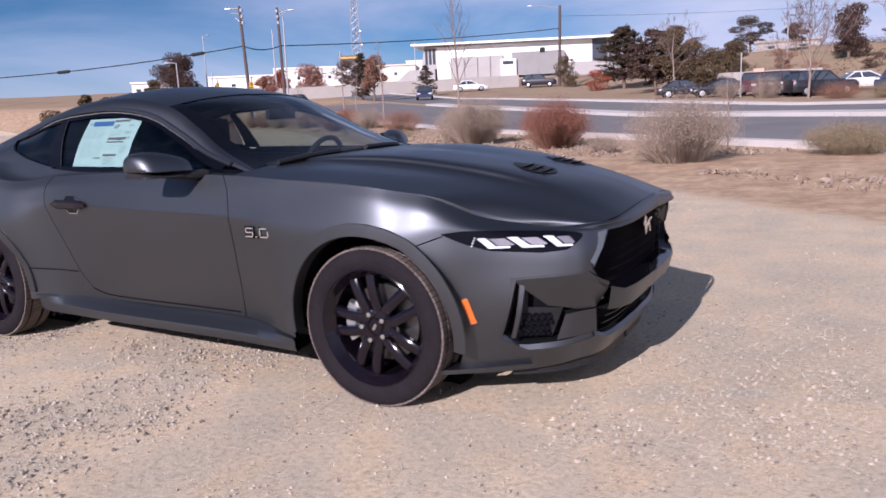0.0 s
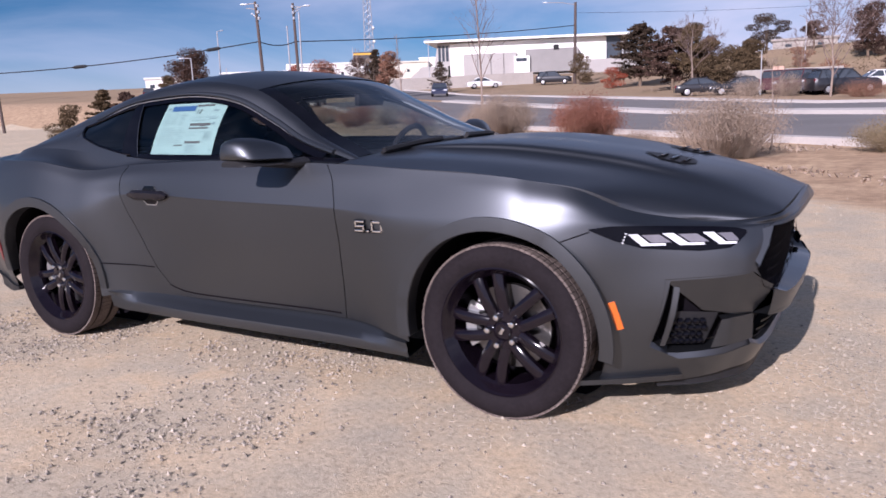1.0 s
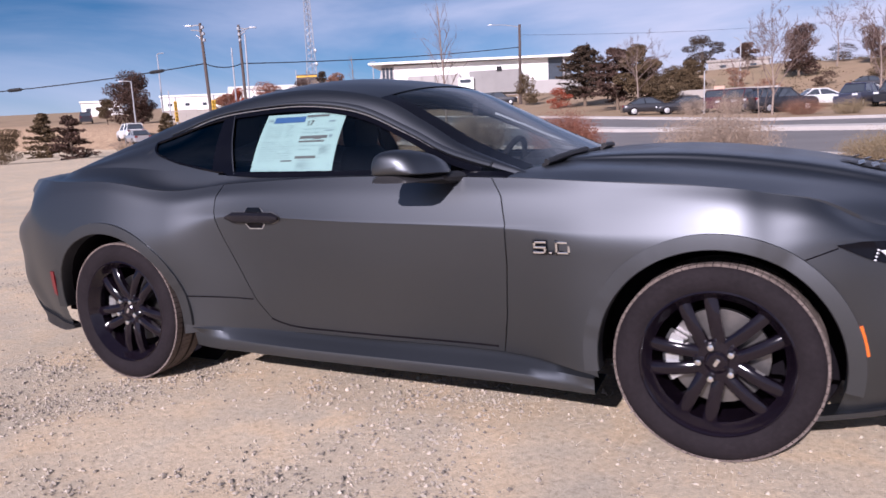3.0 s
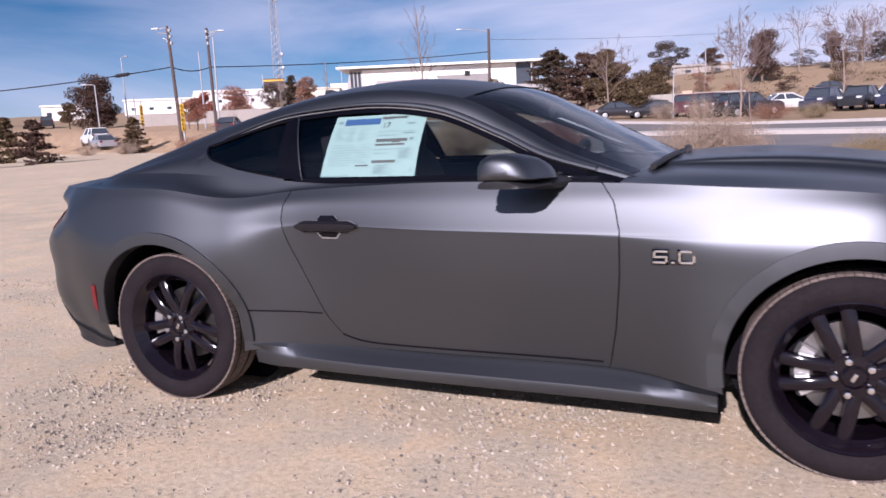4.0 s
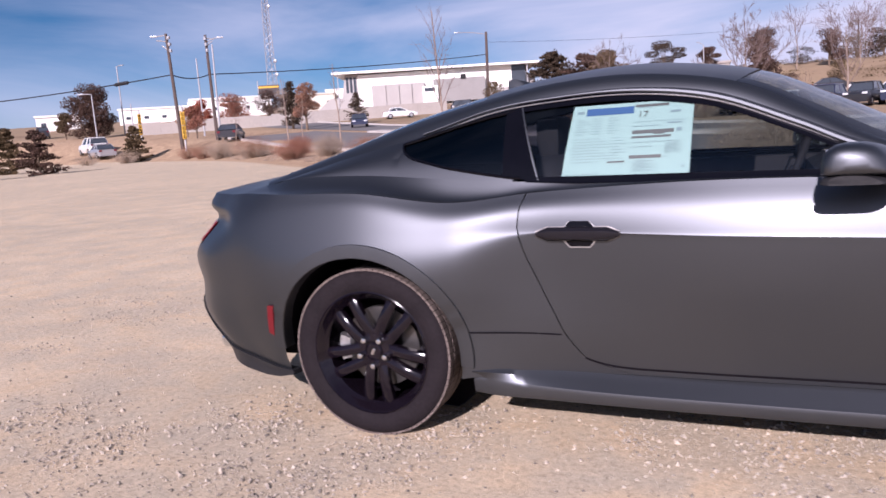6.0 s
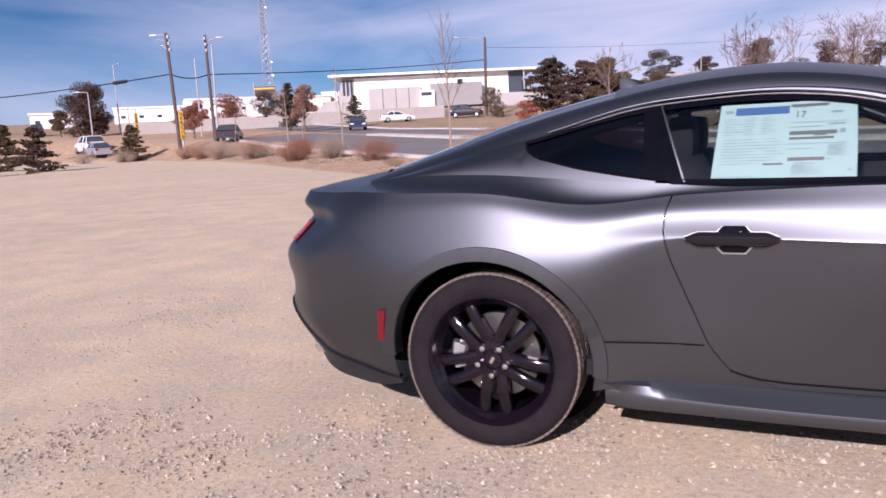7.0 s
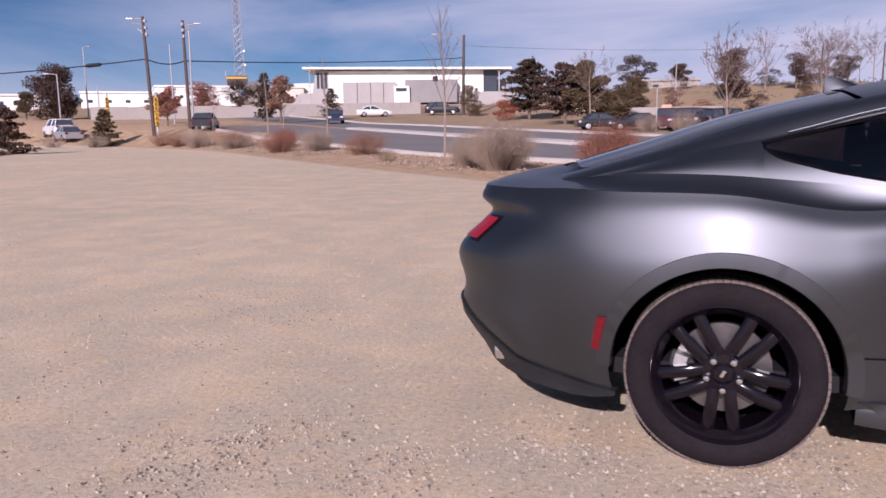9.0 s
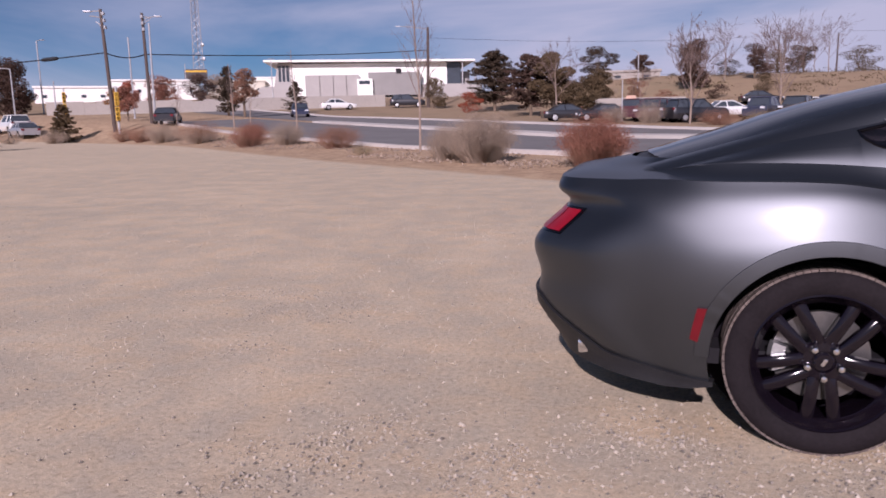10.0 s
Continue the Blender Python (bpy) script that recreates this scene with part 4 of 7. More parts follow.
INTAKE = [(3.80, .556), (2.2, .580), (1.55, .512), (1.50, .284), (3.62, .256), (4.15, .31)]
GRILLE = [(0, .752), (1.86, .726), (2.06, .585), (1.80, .515), (1.2, .478), (0, .478)]
LOWER = [(0, .405), (1.64, .405), (1.64, .29), (1.2, .262), (0, .262)]
grille = new("grille")
grille.parent = car
tagged(grille, "deep black mesh grille in the nose")
for s, fender in ((-1, FRONT_R), (1, FRONT_L)):
    for hole in (INTAKE, GRILLE, LOWER):
        cut_opening(fender, s, hole)
    intake = new("front_intake")
    intake.parent = car
    tagged(intake, "deep black bumper intake with studded mesh")
    pocket("intake_roof", [[(3.88, .562, .001), (2.3, .586, .001), (1.60, .52, .001)], [(3.72, .52, -.018), (2.4, .55, -.014), (1.62, .49, -.010)], [(3.35, .435, -.055), (2.5, .412, -.060), (1.66, .405, -.050)], [(3.35, .428, -.10), (2.5, .405, -.10), (1.66, .40, -.10)]], PAINT, intake, s, "grey painted roof of the intake")
    pocket("intake_back", [[(4.12, .56, -.07), (3.0, .50, -.10), (1.62, .46, -.10)], [(4.05, .31, -.07), (3.0, .298, -.10), (1.62, .306, -.10)]], DARK, intake, s, "black back of the intake")
    pocket("intake_floor", [[(4.24, .29, -.004), (3.80, .222, -.004), (2.8, .225, -.004), (1.50, .25, -.004)], [(4.20, .312, -.002), (3.70, .247, -.002), (2.8, .258, -.002), (1.50, .28, -.002)], [(4.12, .33, -.02), (3.78, .272, -.02), (2.8, .285, -.02), (1.62, .303, -.02)], [(3.95, .33, -.09), (3.7, .29, -.10), (2.8, .295, -.10), (1.62, .305, -.10)]], PAINT, intake, s, "rounded lower edge of the intake")
    pocket("intake_side", [[(4.18, .315, .001), (4.02, .43, .001), (3.86, .56, .001)], [(4.08, .32, -.03), (3.93, .43, -.03), (3.78, .55, -.03)], [(4.02, .32, -.09), (3.9, .43, -.09), (3.75, .55, -.09)]], BLACK_PLASTIC, intake, s, "black outer wall of the intake")
    pocket("fin", [[(3.96, .31, -.012), (3.86, .43, -.010), (3.76, .535, -.012)], [(3.88, .308, -.008), (3.78, .43, -.006), (3.69, .53, -.01)], [(3.86, .30, -.04), (3.76, .43, -.04), (3.67, .525, -.04)]], PAINT, intake, s, "dark grey upright air fin")
    pocket("panel", [[(3.05, .294, -.010), (2.4, .30, -.010), (1.60, .305, -.010)], [(2.96, .398, -.045), (2.4, .404, -.045), (1.66, .402, -.045)], [(2.94, .403, -.09), (2.4, .408, -.09), (1.66, .406, -.09)]], PAINT, intake, s, "grey painted panel leaning back")
    bm = bmesh.new()
    for r in range(4):
        for c in range(5):
            u, z = 3.22 + c * .115 + (r % 2) * .055 + r * .012, .312 + r * .027
            add_lathe(bm, [(.0135, 0), (.0105, .007), (.004, .011), (0, .0115)], (0, 0, 0), sides=6)
            new_v = list(bm.verts)[-24:]
            p, q = on_shell(u, z, -.055, s), on_shell(u, z, .0, s)
            d = (q - p).normalized()
            bmesh.ops.transform(bm, verts=new_v, matrix=Matrix.Translation(p) @ Vector((0, 1, 0)).rotation_difference(d).to_matrix().to_4x4())
    part("mesh_stud", bm, GLOSS_BLACK, intake, "rows of gloss black mesh studs", False)
    pocket("stud_plate", [[(3.80, .30, -.056), (3.1, .298, -.056)], [(3.72, .43, -.06), (3.05, .425, -.06)]], BLACK_PLASTIC, intake, s, "black mesh plate")
    # grille: dark field, bars, side wall
    pocket("grille_field", [[(1.95, .745, -.09), (1.2, .75, -.085), (0, .76, -.085)], [(1.95, .60, -.09), (1.2, .60, -.085), (0, .61, -.085)], [(1.9, .48, -.09), (1.2, .47, -.085), (0, .47, -.085)]], DARK, grille, s, "black grille field", smooth=False)
    pocket("grille_wall", [[(1.84, .730, .001), (1.97, .655, .001), (2.08, .584, .001)], [(1.74, .722, -.03), (1.86, .65, -.03), (1.98, .585, -.03)], [(1.68, .72, -.09), (1.80, .645, -.09), (1.92, .585, -.09)]], GLOSS_BLACK, grille, s, "gloss black side wall of the grille")
    pocket("grille_sill", [[(2.08, .588, .001), (1.80, .511, .001), (1.2, .474, .001), (0, .474, .001)], [(1.95, .585, -.09), (1.75, .525, -.09), (1.2, .49, -.09), (0, .49, -.09)]], GLOSS_BLACK, grille, s, "gloss black lower edge of the grille")
    for z in np.linspace(.51, .70, 6):
        pocket("grille_bar", [[(1.7, z - .004, -.072), (0, z - .004, -.072)], [(1.7, z + .004, -.072), (0, z + .004, -.072)]], DARK, grille, s, n=8)
    for u in np.linspace(.1, 1.7, 10):
        bm = bmesh.new()
        q = [bm.verts.new(on_shell(u + du, z, -.068, s)) for z, du in ((.485, -.012), (.485, .012), (.715, .012), (.715, -.012))]
        bm.faces.new(q)
        part("grille_post", bm, DARK, grille)
    lower = pocket("lower_grille", [[(1.7, .42, -.09), (.9, .42, -.09), (0, .42, -.09)], [(1.7, .29, -.09), (.9, .268, -.09), (0, .268, -.09)]], DARK, car, s, "black lower grille")
    for z in (.29, .325, .36):
        pocket("lower_bar", [[(1.35, z - .004, -.035), (0, z - .004, -.045)], [(1.35, z + .004, -.035), (0, z + .004, -.045)]], BLACK_PLASTIC, lower, s, n=8)
    pocket("lower_sill", [[(1.66, .25, -.004), (1.2, .23, -.004), (0, .23, -.004)], [(1.66, .287, .001), (1.2, .258, .001), (0, .258, .001)], [(1.66, .305, -.02), (1.2, .275, -.02), (0, .275, -.02)], [(1.66, .30, -.09), (1.2, .27, -.09), (0, .27, -.09)]], PAINT, lower, s, "rounded grey chin edge")
    pocket("lower_header", [[(1.66, .41, .001), (0, .41, .001)], [(1.66, .40, -.09), (0, .40, -.10)]], PAINT, lower, s, "grey bumper bar's underside")
for s in (-1, 1):
    bm = bmesh.new()
    face = [bm.verts.new((x, s * y, z)) for x, y, z in ((.785, .572, .688), (.835, .540, .716), (.890, .500, .736), (.878, .533, .668), (.858, .574, .594), (.815, .584, .640))]
    back = [bm.verts.new((v.co.x - .05, v.co.y - s * .06, v.co.z)) for v in face]
    bm.faces.new(face)
    for k in range(6):
        bm.faces.new((face[k], face[(k + 1) % 6], back[(k + 1) % 6], back[k]))
    bmesh.ops.bevel(bm, geom=[e for e in bm.edges if all(v in face for v in e.verts)], offset=.004, segments=2, affect="EDGES")
    part("nose_cheek", bm, PAINT, car, "", True, .6)
bm = bmesh.new()
for y, z, w, h, a in ((.0, .672, .085, .024, .35), (-.036, .69, .034, .046, -.55), (.036, .655, .018, .05, .45), (-.012, .65, .016, .045, -.5), (.056, .69, .04, .011, .1)):
    add_box(bm, (-.004, -w / 2, -h / 2), (.006, w / 2, h / 2), .004, Matrix.Translation((.905, y, z)) @ Matrix.Rotation(a, 4, "X"))
part("emblem", bm, CHROME, grille, "plain silver emblem")

# splitter lip, lower lips at the rear
shell_patch("splitter", np.linspace(3.5, 5.45, 24), lambda u: curve_at([(0, .195), (3, .178), (5.45, .165)], u), lambda u: curve_at([(0, .225), (3, .20), (5.45, .184)], u), .022, PAINT, car, "grey front splitter lip", rows=3, thick=.09)
shell_patch("rear_lip", np.linspace(13.95, 19, 40), lambda u: curve_at([(13.9, .228), (14.3, .208), (15, .200), (16, .218), (17, .228), (19, .228)], u), lambda u: curve_at([(13.9, .244), (15, .262), (16, .30), (16.5, .40), (16.9, .475), (17.4, .495), (19, .50)], u), .012, BLACK_PLASTIC, car, "black rear diffuser", rows=5, thick=.05)
for s in (-1, 1):
    for dy in (.53, .635):
        bm = bmesh.new()
        add_lathe(bm, [(.036, .10), (.040, 0), (.046, -.004), (.046, .11), (.036, .11)], (0, 0, 0), sides=24)
        bmesh.ops.transform(bm, verts=bm.verts, matrix=Matrix.Translation((-3.635 + .42 * (dy - .53), s * dy, .30)) @ Matrix.Rotation(radians(-90), 4, "Z"))
        part("exhaust_tip", bm, CHROME, car, "chrome exhaust tip", True, .5)

# black strip added below the chin: darkens the shade there and lengthens its shadow
shell_patch("air_dam", np.linspace(0.05, 3.9, 26), lambda u: .135, lambda u: curve_at([(0, .20), (3, .195), (4, .18)], u), -.02, BLACK_PLASTIC, car, "black air dam under the chin", rows=3, thick=.03)
# joint between hood side and bumper
for s in (-1, 1):
    bm = bmesh.new()
    add_tube(bm, [on_shell(u, .735 - (u - 4.94) * .055, .0003, s) for u in np.linspace(4.94, 5.86, 14)], .0024, 6)
    part("bumper_joint", bm, DARK, car, "dark joint between bumper and fender", True)
# side markers
shell_patch("side_marker", np.linspace(4.62, 4.74, 3), lambda u: .382 - (u - 4.68) * .06, lambda u: .480 - (u - 4.68) * .06 + .005, .006, LAMP_AMBER, car, "amber side marker", lean=1.1)
shell_patch("rear_marker", np.linspace(14.10, 14.20, 3), lambda u: .405 + (u - 14.15) * .1, lambda u: .530, .012, MARK_RED, car, "red rear side marker", lean=-.7)

# tail lights under the lip
tails = shell_patch("tail_light", np.linspace(16.50, 17.75, 18), lambda u: .745, lambda u: .850, .003, GLOSS_BLACK, car, "black tail light with red bars")
for tl, s in zip(tails, (-1, 1)):
    for u in (16.57, 16.97, 17.37):
        shell_patch("light_bar", np.linspace(u, u + .36, 5), lambda u: .757, lambda u: .842, .008, LAMP_RED, tl, "red light bar", sides=(s,), thick=.012)

# door handles
HANDLE = material("dark_gloss_paint", (0.010, 0.009, 0.012), 0.22, 0.0, 5, 0.1, coat=0.0, spec=0.3)
for s, door in ((-1, DOOR_R), (1, DOOR_L)):
    def hp(x, z, off):
        return Vector((x, s * (side_y(x, z) + off), z))
    def bar(x0, x1, h0, reach, foot, grow=0.0):
        """A bar along the door with pointed ends."""
        bm = bmesh.new()
        ring = []
        for f in (0, .04, .09, .14, .3, .5, .7, .86, .91, .96, 1):
            x = x0 + (x1 - x0) * f
            e = min(f, 1 - f)
            h = h0 * min(1, .32 + e / .13 * .68) + grow
            o = foot + (reach - foot) * min(1, .5 + e / .16 * .5)
            ring.append([bm.verts.new(hp(x, .807 + dz, oo)) for dz, oo in ((-h, -.004), (-h, foot + (o - foot) * .45), (-h * .62, o * .94), (-h * .1, o), (h * .55, o * .95), (h, foot + (o - foot) * .5), (h, -.004))])
        for q, r in zip(ring, ring[1:]):
            for k in range(7):
                bm.faces.new((q[k], q[(k + 1) % 7], r[(k + 1) % 7], r[k]))
        bm.faces.new(ring[0])
        bm.faces.new(ring[-1])
        return bm

    def cup(x0, x1, z0, z1, off):
        """A rounded plate let into the door behind the handle."""
        bm = bmesh.new()
        ring = []
        for f in np.linspace(-1, 1, 11):
            x = (x0 + x1) / 2 + (x1 - x0) / 2 * f
            h = (z1 - z0) / 2 * (1 - .62 * max(0, abs(f) - .62) / .38)
            ring.append([bm.verts.new(hp(x, (z0 + z1) / 2 + h * q, off)) for q in (-1, -.5, 0, .5, 1)])
        for q, r in zip(ring, ring[1:]):
            for k in range(4):
                bm.faces.new((q[k], q[k + 1], r[k + 1], r[k]))
        return bm
    handle = part("handle", bar(-2.024, -1.738, .0235, .032, .004), HANDLE, door, "dark gloss pull handle", True, .7)
    part("handle_rim", bar(-2.028, -1.734, .0235, .005, .003, .0022), STEEL, handle, "thin bright rim round the handle", True, .7)
    part("handle_recess", cup(-1.934, -1.814, .757, .850, .003), SILVER, door, "bright rim of the handle recess", True)
    part("handle_cup", cup(-1.930, -1.818, .762, .851, .0048), GLOSS_BLACK, door, "black recess behind the handle", True)

# mirrors
# stations outwards: half width, middle, half length, foot, height
MIR = [(0.87, -0.979, 0.055, 0.988, 0.055), (0.93, -1.002, 0.083, 0.991, 0.076), (0.985, -1.034, 0.096, 0.993, 0.087), (1.03, -1.051, 0.097, 0.994, 0.087), (1.058, -1.059, 0.089, 0.996, 0.079), (1.076, -1.064, 0.068, 1.001, 0.061), (1.085, -1.064, 0.033, 1.012, 0.03)]
MIRROR_EDGE = [(-1, .03), (-1.0, .3), (-.95, .58), (-.84, .8), (-.64, .94), (-.35, 1), (0, .99), (.32, .91), (.58, .74), (.78, .5), (.93, .22), (1, .04), (.9, -.02), (.4, -.04), (-.4, -.05), (-.92, -.03)]


def mirror_shell(s, stations):
    """A D-shaped body, upright behind and low at the nose, swept outwards."""
    bm = bmesh.new()
    rows = []
    for y, cx, ln, z0, h in spline_wide(stations, 18):
        rows.append([bm.verts.new((cx + ln * u, s * y, z0 + h * v)) for u, v in MIRROR_EDGE])
    n = len(MIRROR_EDGE)
    for q, r in zip(rows, rows[1:]):
        for k in range(n):
            bm.faces.new((q[k], q[(k + 1) % n], r[(k + 1) % n], r[k]))
    bm.faces.new(rows[0])
    bm.faces.new(rows[-1])
    bmesh.ops.recalc_face_normals(bm, faces=bm.faces)
    return bm


def spline_wide(rows, n):
    a = spline([r[:3] for r in rows], n)
    b = spline([(r[3], r[4], 0) for r in rows], n)
    return [(*p, q[0], q[1]) for p, q in zip(a, b)]


def mirror(s, door):
    m = part("mirror", mirror_shell(s, MIR), PAINT, door, "dark grey door mirror", True, .8)
    bm = bmesh.new()
    add_tube(bm, [(-.945, s * .80, .965), (-.955, s * .88, .968), (-.99, s * .95, .985)], [.03, .026, .03], 10)
    bmesh.ops.scale(bm, vec=(1.7, 1, .8), verts=bm.verts, space=Matrix.Translation((.955, 0, -.968)))
    part("mirror_arm", bm, BLACK_PLASTIC, m, "black mirror arm", True)
    bm = bmesh.new()
    add_box(bm, (-1.138, s * 1.0 - .04, 1.014), (-1.128, s * 1.0 + .05, 1.064), .004)
    part("mirror_glass", bm, CHROME, m, "mirror glass")
    cap = [(y - .004, cx - .003, ln * .985, .968, .025 + .001 * (ln > .08)) for y, cx, ln, z0, h in MIR[1:-1]]
    part("mirror_base", mirror_shell(s, cap), BLACK_PLASTIC, m, "black lower cap", True, .8)


mirror(-1, DOOR_R)
mirror(1, DOOR_L)


def lettering(name, text, size, depth, m, mat, parent, label=""):
    """Solid letters from the built-in font."""
    cu = bpy.data.curves.new(name, "FONT")
    cu.body, cu.size, cu.extrude, cu.align_x, cu.align_y = text, size, depth, "CENTER", "CENTER"
    tmp = new(name, cu)
    me = bpy.data.meshes.new_from_object(tmp.evaluated_get(bpy.context.evaluated_depsgraph_get()))
    bpy.data.objects.remove(tmp)
    me.transform(m)
    me.materials.clear()
    me.materials.append(mat)
    ob = new(name, me)
    ob.parent = parent
    return tagged(ob, label)


def badge(s, fender):
    """Square chrome figures 5.0 on a dark backing."""
    w, h, t = .046, .044, .0075
    y = s * (side_y(-.535, .72) + .003)
    strokes = [(0, w, h - t, h), (0, t, h / 2, h), (0, w, h / 2 - t / 2, h / 2 + t / 2), (w - t, w, 0, h / 2), (0, w, 0, t),
               (w + .012, w + .022, 0, t), (w + .034, w * 2 + .040, h - t, h), (w + .034, w * 2 + .040, 0, t), (w + .034, w + .034 + t, 0, h), (w * 2 + .040 - t, w * 2 + .040, 0, h)]
    for name, grow, depth, mat, label in (("badge_backing", .0035, .002, GLOSS_BLACK, "black backing of the badge"), ("badge", 0, .005, CHROME, "chrome badge with the figures 5.0")):
        for figure in (strokes[:5], strokes[5:6], strokes[6:]):
            bm = bmesh.new()
            for a, b, c, d in figure:
                x0, x1 = (-.602 + a, -.602 + b) if s < 0 else (-.470 - b, -.470 - a)
                lo, hi = sorted((y, y + s * depth))
                add_box(bm, (x0 - grow, lo, .702 + c - grow), (x1 + grow, hi, .702 + d + grow), .0012)
            part(name, bm, mat, fender, label)


badge(-1, FRONT_R)
badge(1, FRONT_L)

# window sticker on the passenger glass
PAPER = material("sticker_paper", (0.36, 0.52, 0.51), 0.6, 0, 3, 0.03)
INK = material("sticker_ink", (0.05, 0.06, 0.06), 0.6)
INK_BLUE = material("sticker_blue", (0.012, 0.06, 0.16), 0.6)
INK_PALE = material("sticker_grey", (0.10, 0.165, 0.18), 0.6)


def sticker():
    def at(a, b, off):
        # a to the right, b up, both 0..1 on the sheet
        x = (-1.951 + .03 * b) + a * (.431 - .02 * b)
        z = .993 + b * (.243 + .001 * a)
        return (x, -(green_y(x, z) + off), z)

    def plate(name, a0, a1, b0, b1, off, mat, parent, label="", n=10):
        verts, faces = [], []
        for i in range(n + 1):
            for j in range(5):
                verts.append(at(a0 + (a1 - a0) * i / n, b0 + (b1 - b0) * j / 4, off))
        return mesh_object(name, verts, grid_faces(n + 1, 5, True), mat, True, parent, label)
    top = new("window_sticker")
    tagged(top, "pale printed price sheet on the inside of the door glass", "sticker")
    plate("sheet", 0, 1, 0, 1, -.0045, PAPER, top)
    bars = [(.12, .52, .85, .95, INK_BLUE), (.53, .80, .93, .965, INK), (.55, .66, .92, .93, INK_PALE), (.04, .10, .88, .92, INK_PALE), (.53, .86, .56, .61, INK), (.53, .84, .50, .53, INK), (.70, .79, .545, .60, INK),
            (.53, .78, .225, .27, INK), (.58, .72, .185, .195, INK_PALE), (.36, .50, .18, .205, INK), (.80, .83, .235, .245, INK_PALE), (.53, .94, .72, .726, INK_PALE), (.53, .92, .44, .446, INK_PALE), (.53, .7, .38, .385, INK_PALE),
            (.53, .75, .66, .668, INK_PALE), (.80, .92, .68, .70, INK_PALE), (.82, .90, .83, .86, INK_PALE), (.88, .92, .57, .62, INK_PALE), (.94, .96, .09, .115, INK_PALE), (.02, .30, .03, .036, INK_PALE)]
    for r in range(9):
        bars.append((.05, .28 + .05 * (r % 4), .52 - .04 * r, .526 - .04 * r, INK_PALE))
        bars.append((.36, .44 + .03 * (r % 3), .52 - .04 * r, .526 - .04 * r, INK_PALE))
        bars.append((.56, .66 + .05 * (r % 3), .165 - .014 * r, .169 - .014 * r, INK_PALE))
        bars.append((.80, .93 - .04 * (r % 2), .415 - .016 * r, .419 - .016 * r, INK_PALE))
    for r in range(7):
        bars.append((.05, .12 + .03 * (r % 3), .80 - .035 * r, .806 - .035 * r, INK_PALE))
        bars.append((.19, .27, .80 - .035 * r, .806 - .035 * r, INK_PALE))
        bars.append((.32, .38 + .04 * (r % 2), .80 - .035 * r, .806 - .035 * r, INK_PALE))
    for a0, a1, b0, b1, mat in bars:
        plate("print_bar", a0, a1, b0, b1, -.0035, mat, top, n=3)
    p = Vector(at(.60, .825, -.002))
    q = Vector(at(.60, .9, -.002))
    up = (q - p).normalized()
    right = Vector((1, 0, 0))
    nrm = right.cross(up)
    m = Matrix.Translation(p) @ Matrix((right, up, nrm)).transposed().to_4x4()
    lettering("figures", "17", .036, .0004, m, INK, top)


sticker()

# cowl, wipers, aerial
bm = bmesh.new()
ring = []
for y in np.linspace(-.74, .74, 25):
    f = (y / .74) ** 2
    ring.append([bm.verts.new((x - .10 * f, y, z - .035 * f)) for x, z in ((-.56, 1.000), (-.60, 1.003), (-.68, .992), (-.70, .97))])
for q, r in zip(ring, ring[1:]):
    for k in range(3):
        bm.faces.new((q[k], q[k + 1], r[k + 1], r[k]))
part("cowl", bm, BLACK_PLASTIC, car, "black cowl under the windshield", True)
for pts in ([(-.65, -.62, .990), (-.625, -.4, 1.008), (-.60, -.1, 1.018), (-.595, .1, 1.018)], [(-.585, .0, 1.020), (-.61, .25, 1.016), (-.65, .45, 1.004), (-.69, .6, .990)]):
    bm = bmesh.new()
    add_tube(bm, spline(pts, 12), .009, 6)
    add_tube(bm, [(p[0] + .012, p[1], p[2] + .012) for p in spline(pts, 12)[:7]], .012, 6)
    part("wiper", bm, BLACK_PLASTIC, car, "black wiper", True)
bm = bmesh.new()
fin = [(-2.22, .0, 1.350), (-2.28, .0, 1.374), (-2.33, .0, 1.390), (-2.365, 0, 1.388)]
ring = []
for (x, y, z), w in zip(fin, (.014, .028, .024, .014)):
    b = 1.348 - max(0, -2.2 - x) * .16
    ring.append([bm.verts.new(v) for v in ((x, -w * 1.3, b), (x, -w, (b + z) / 2), (x, -.004, z), (x, .004, z), (x, w, (b + z) / 2), (x, w * 1.3, b))])
for q, r in zip(ring, ring[1:]):
    for k in range(5):
        bm.faces.new((q[k], q[k + 1], r[k + 1], r[k]))
bm.faces.new(ring[0])
bm.faces.new(ring[-1])
part("aerial_fin", bm, PAINT, car, "grey aerial fin", True, .7)


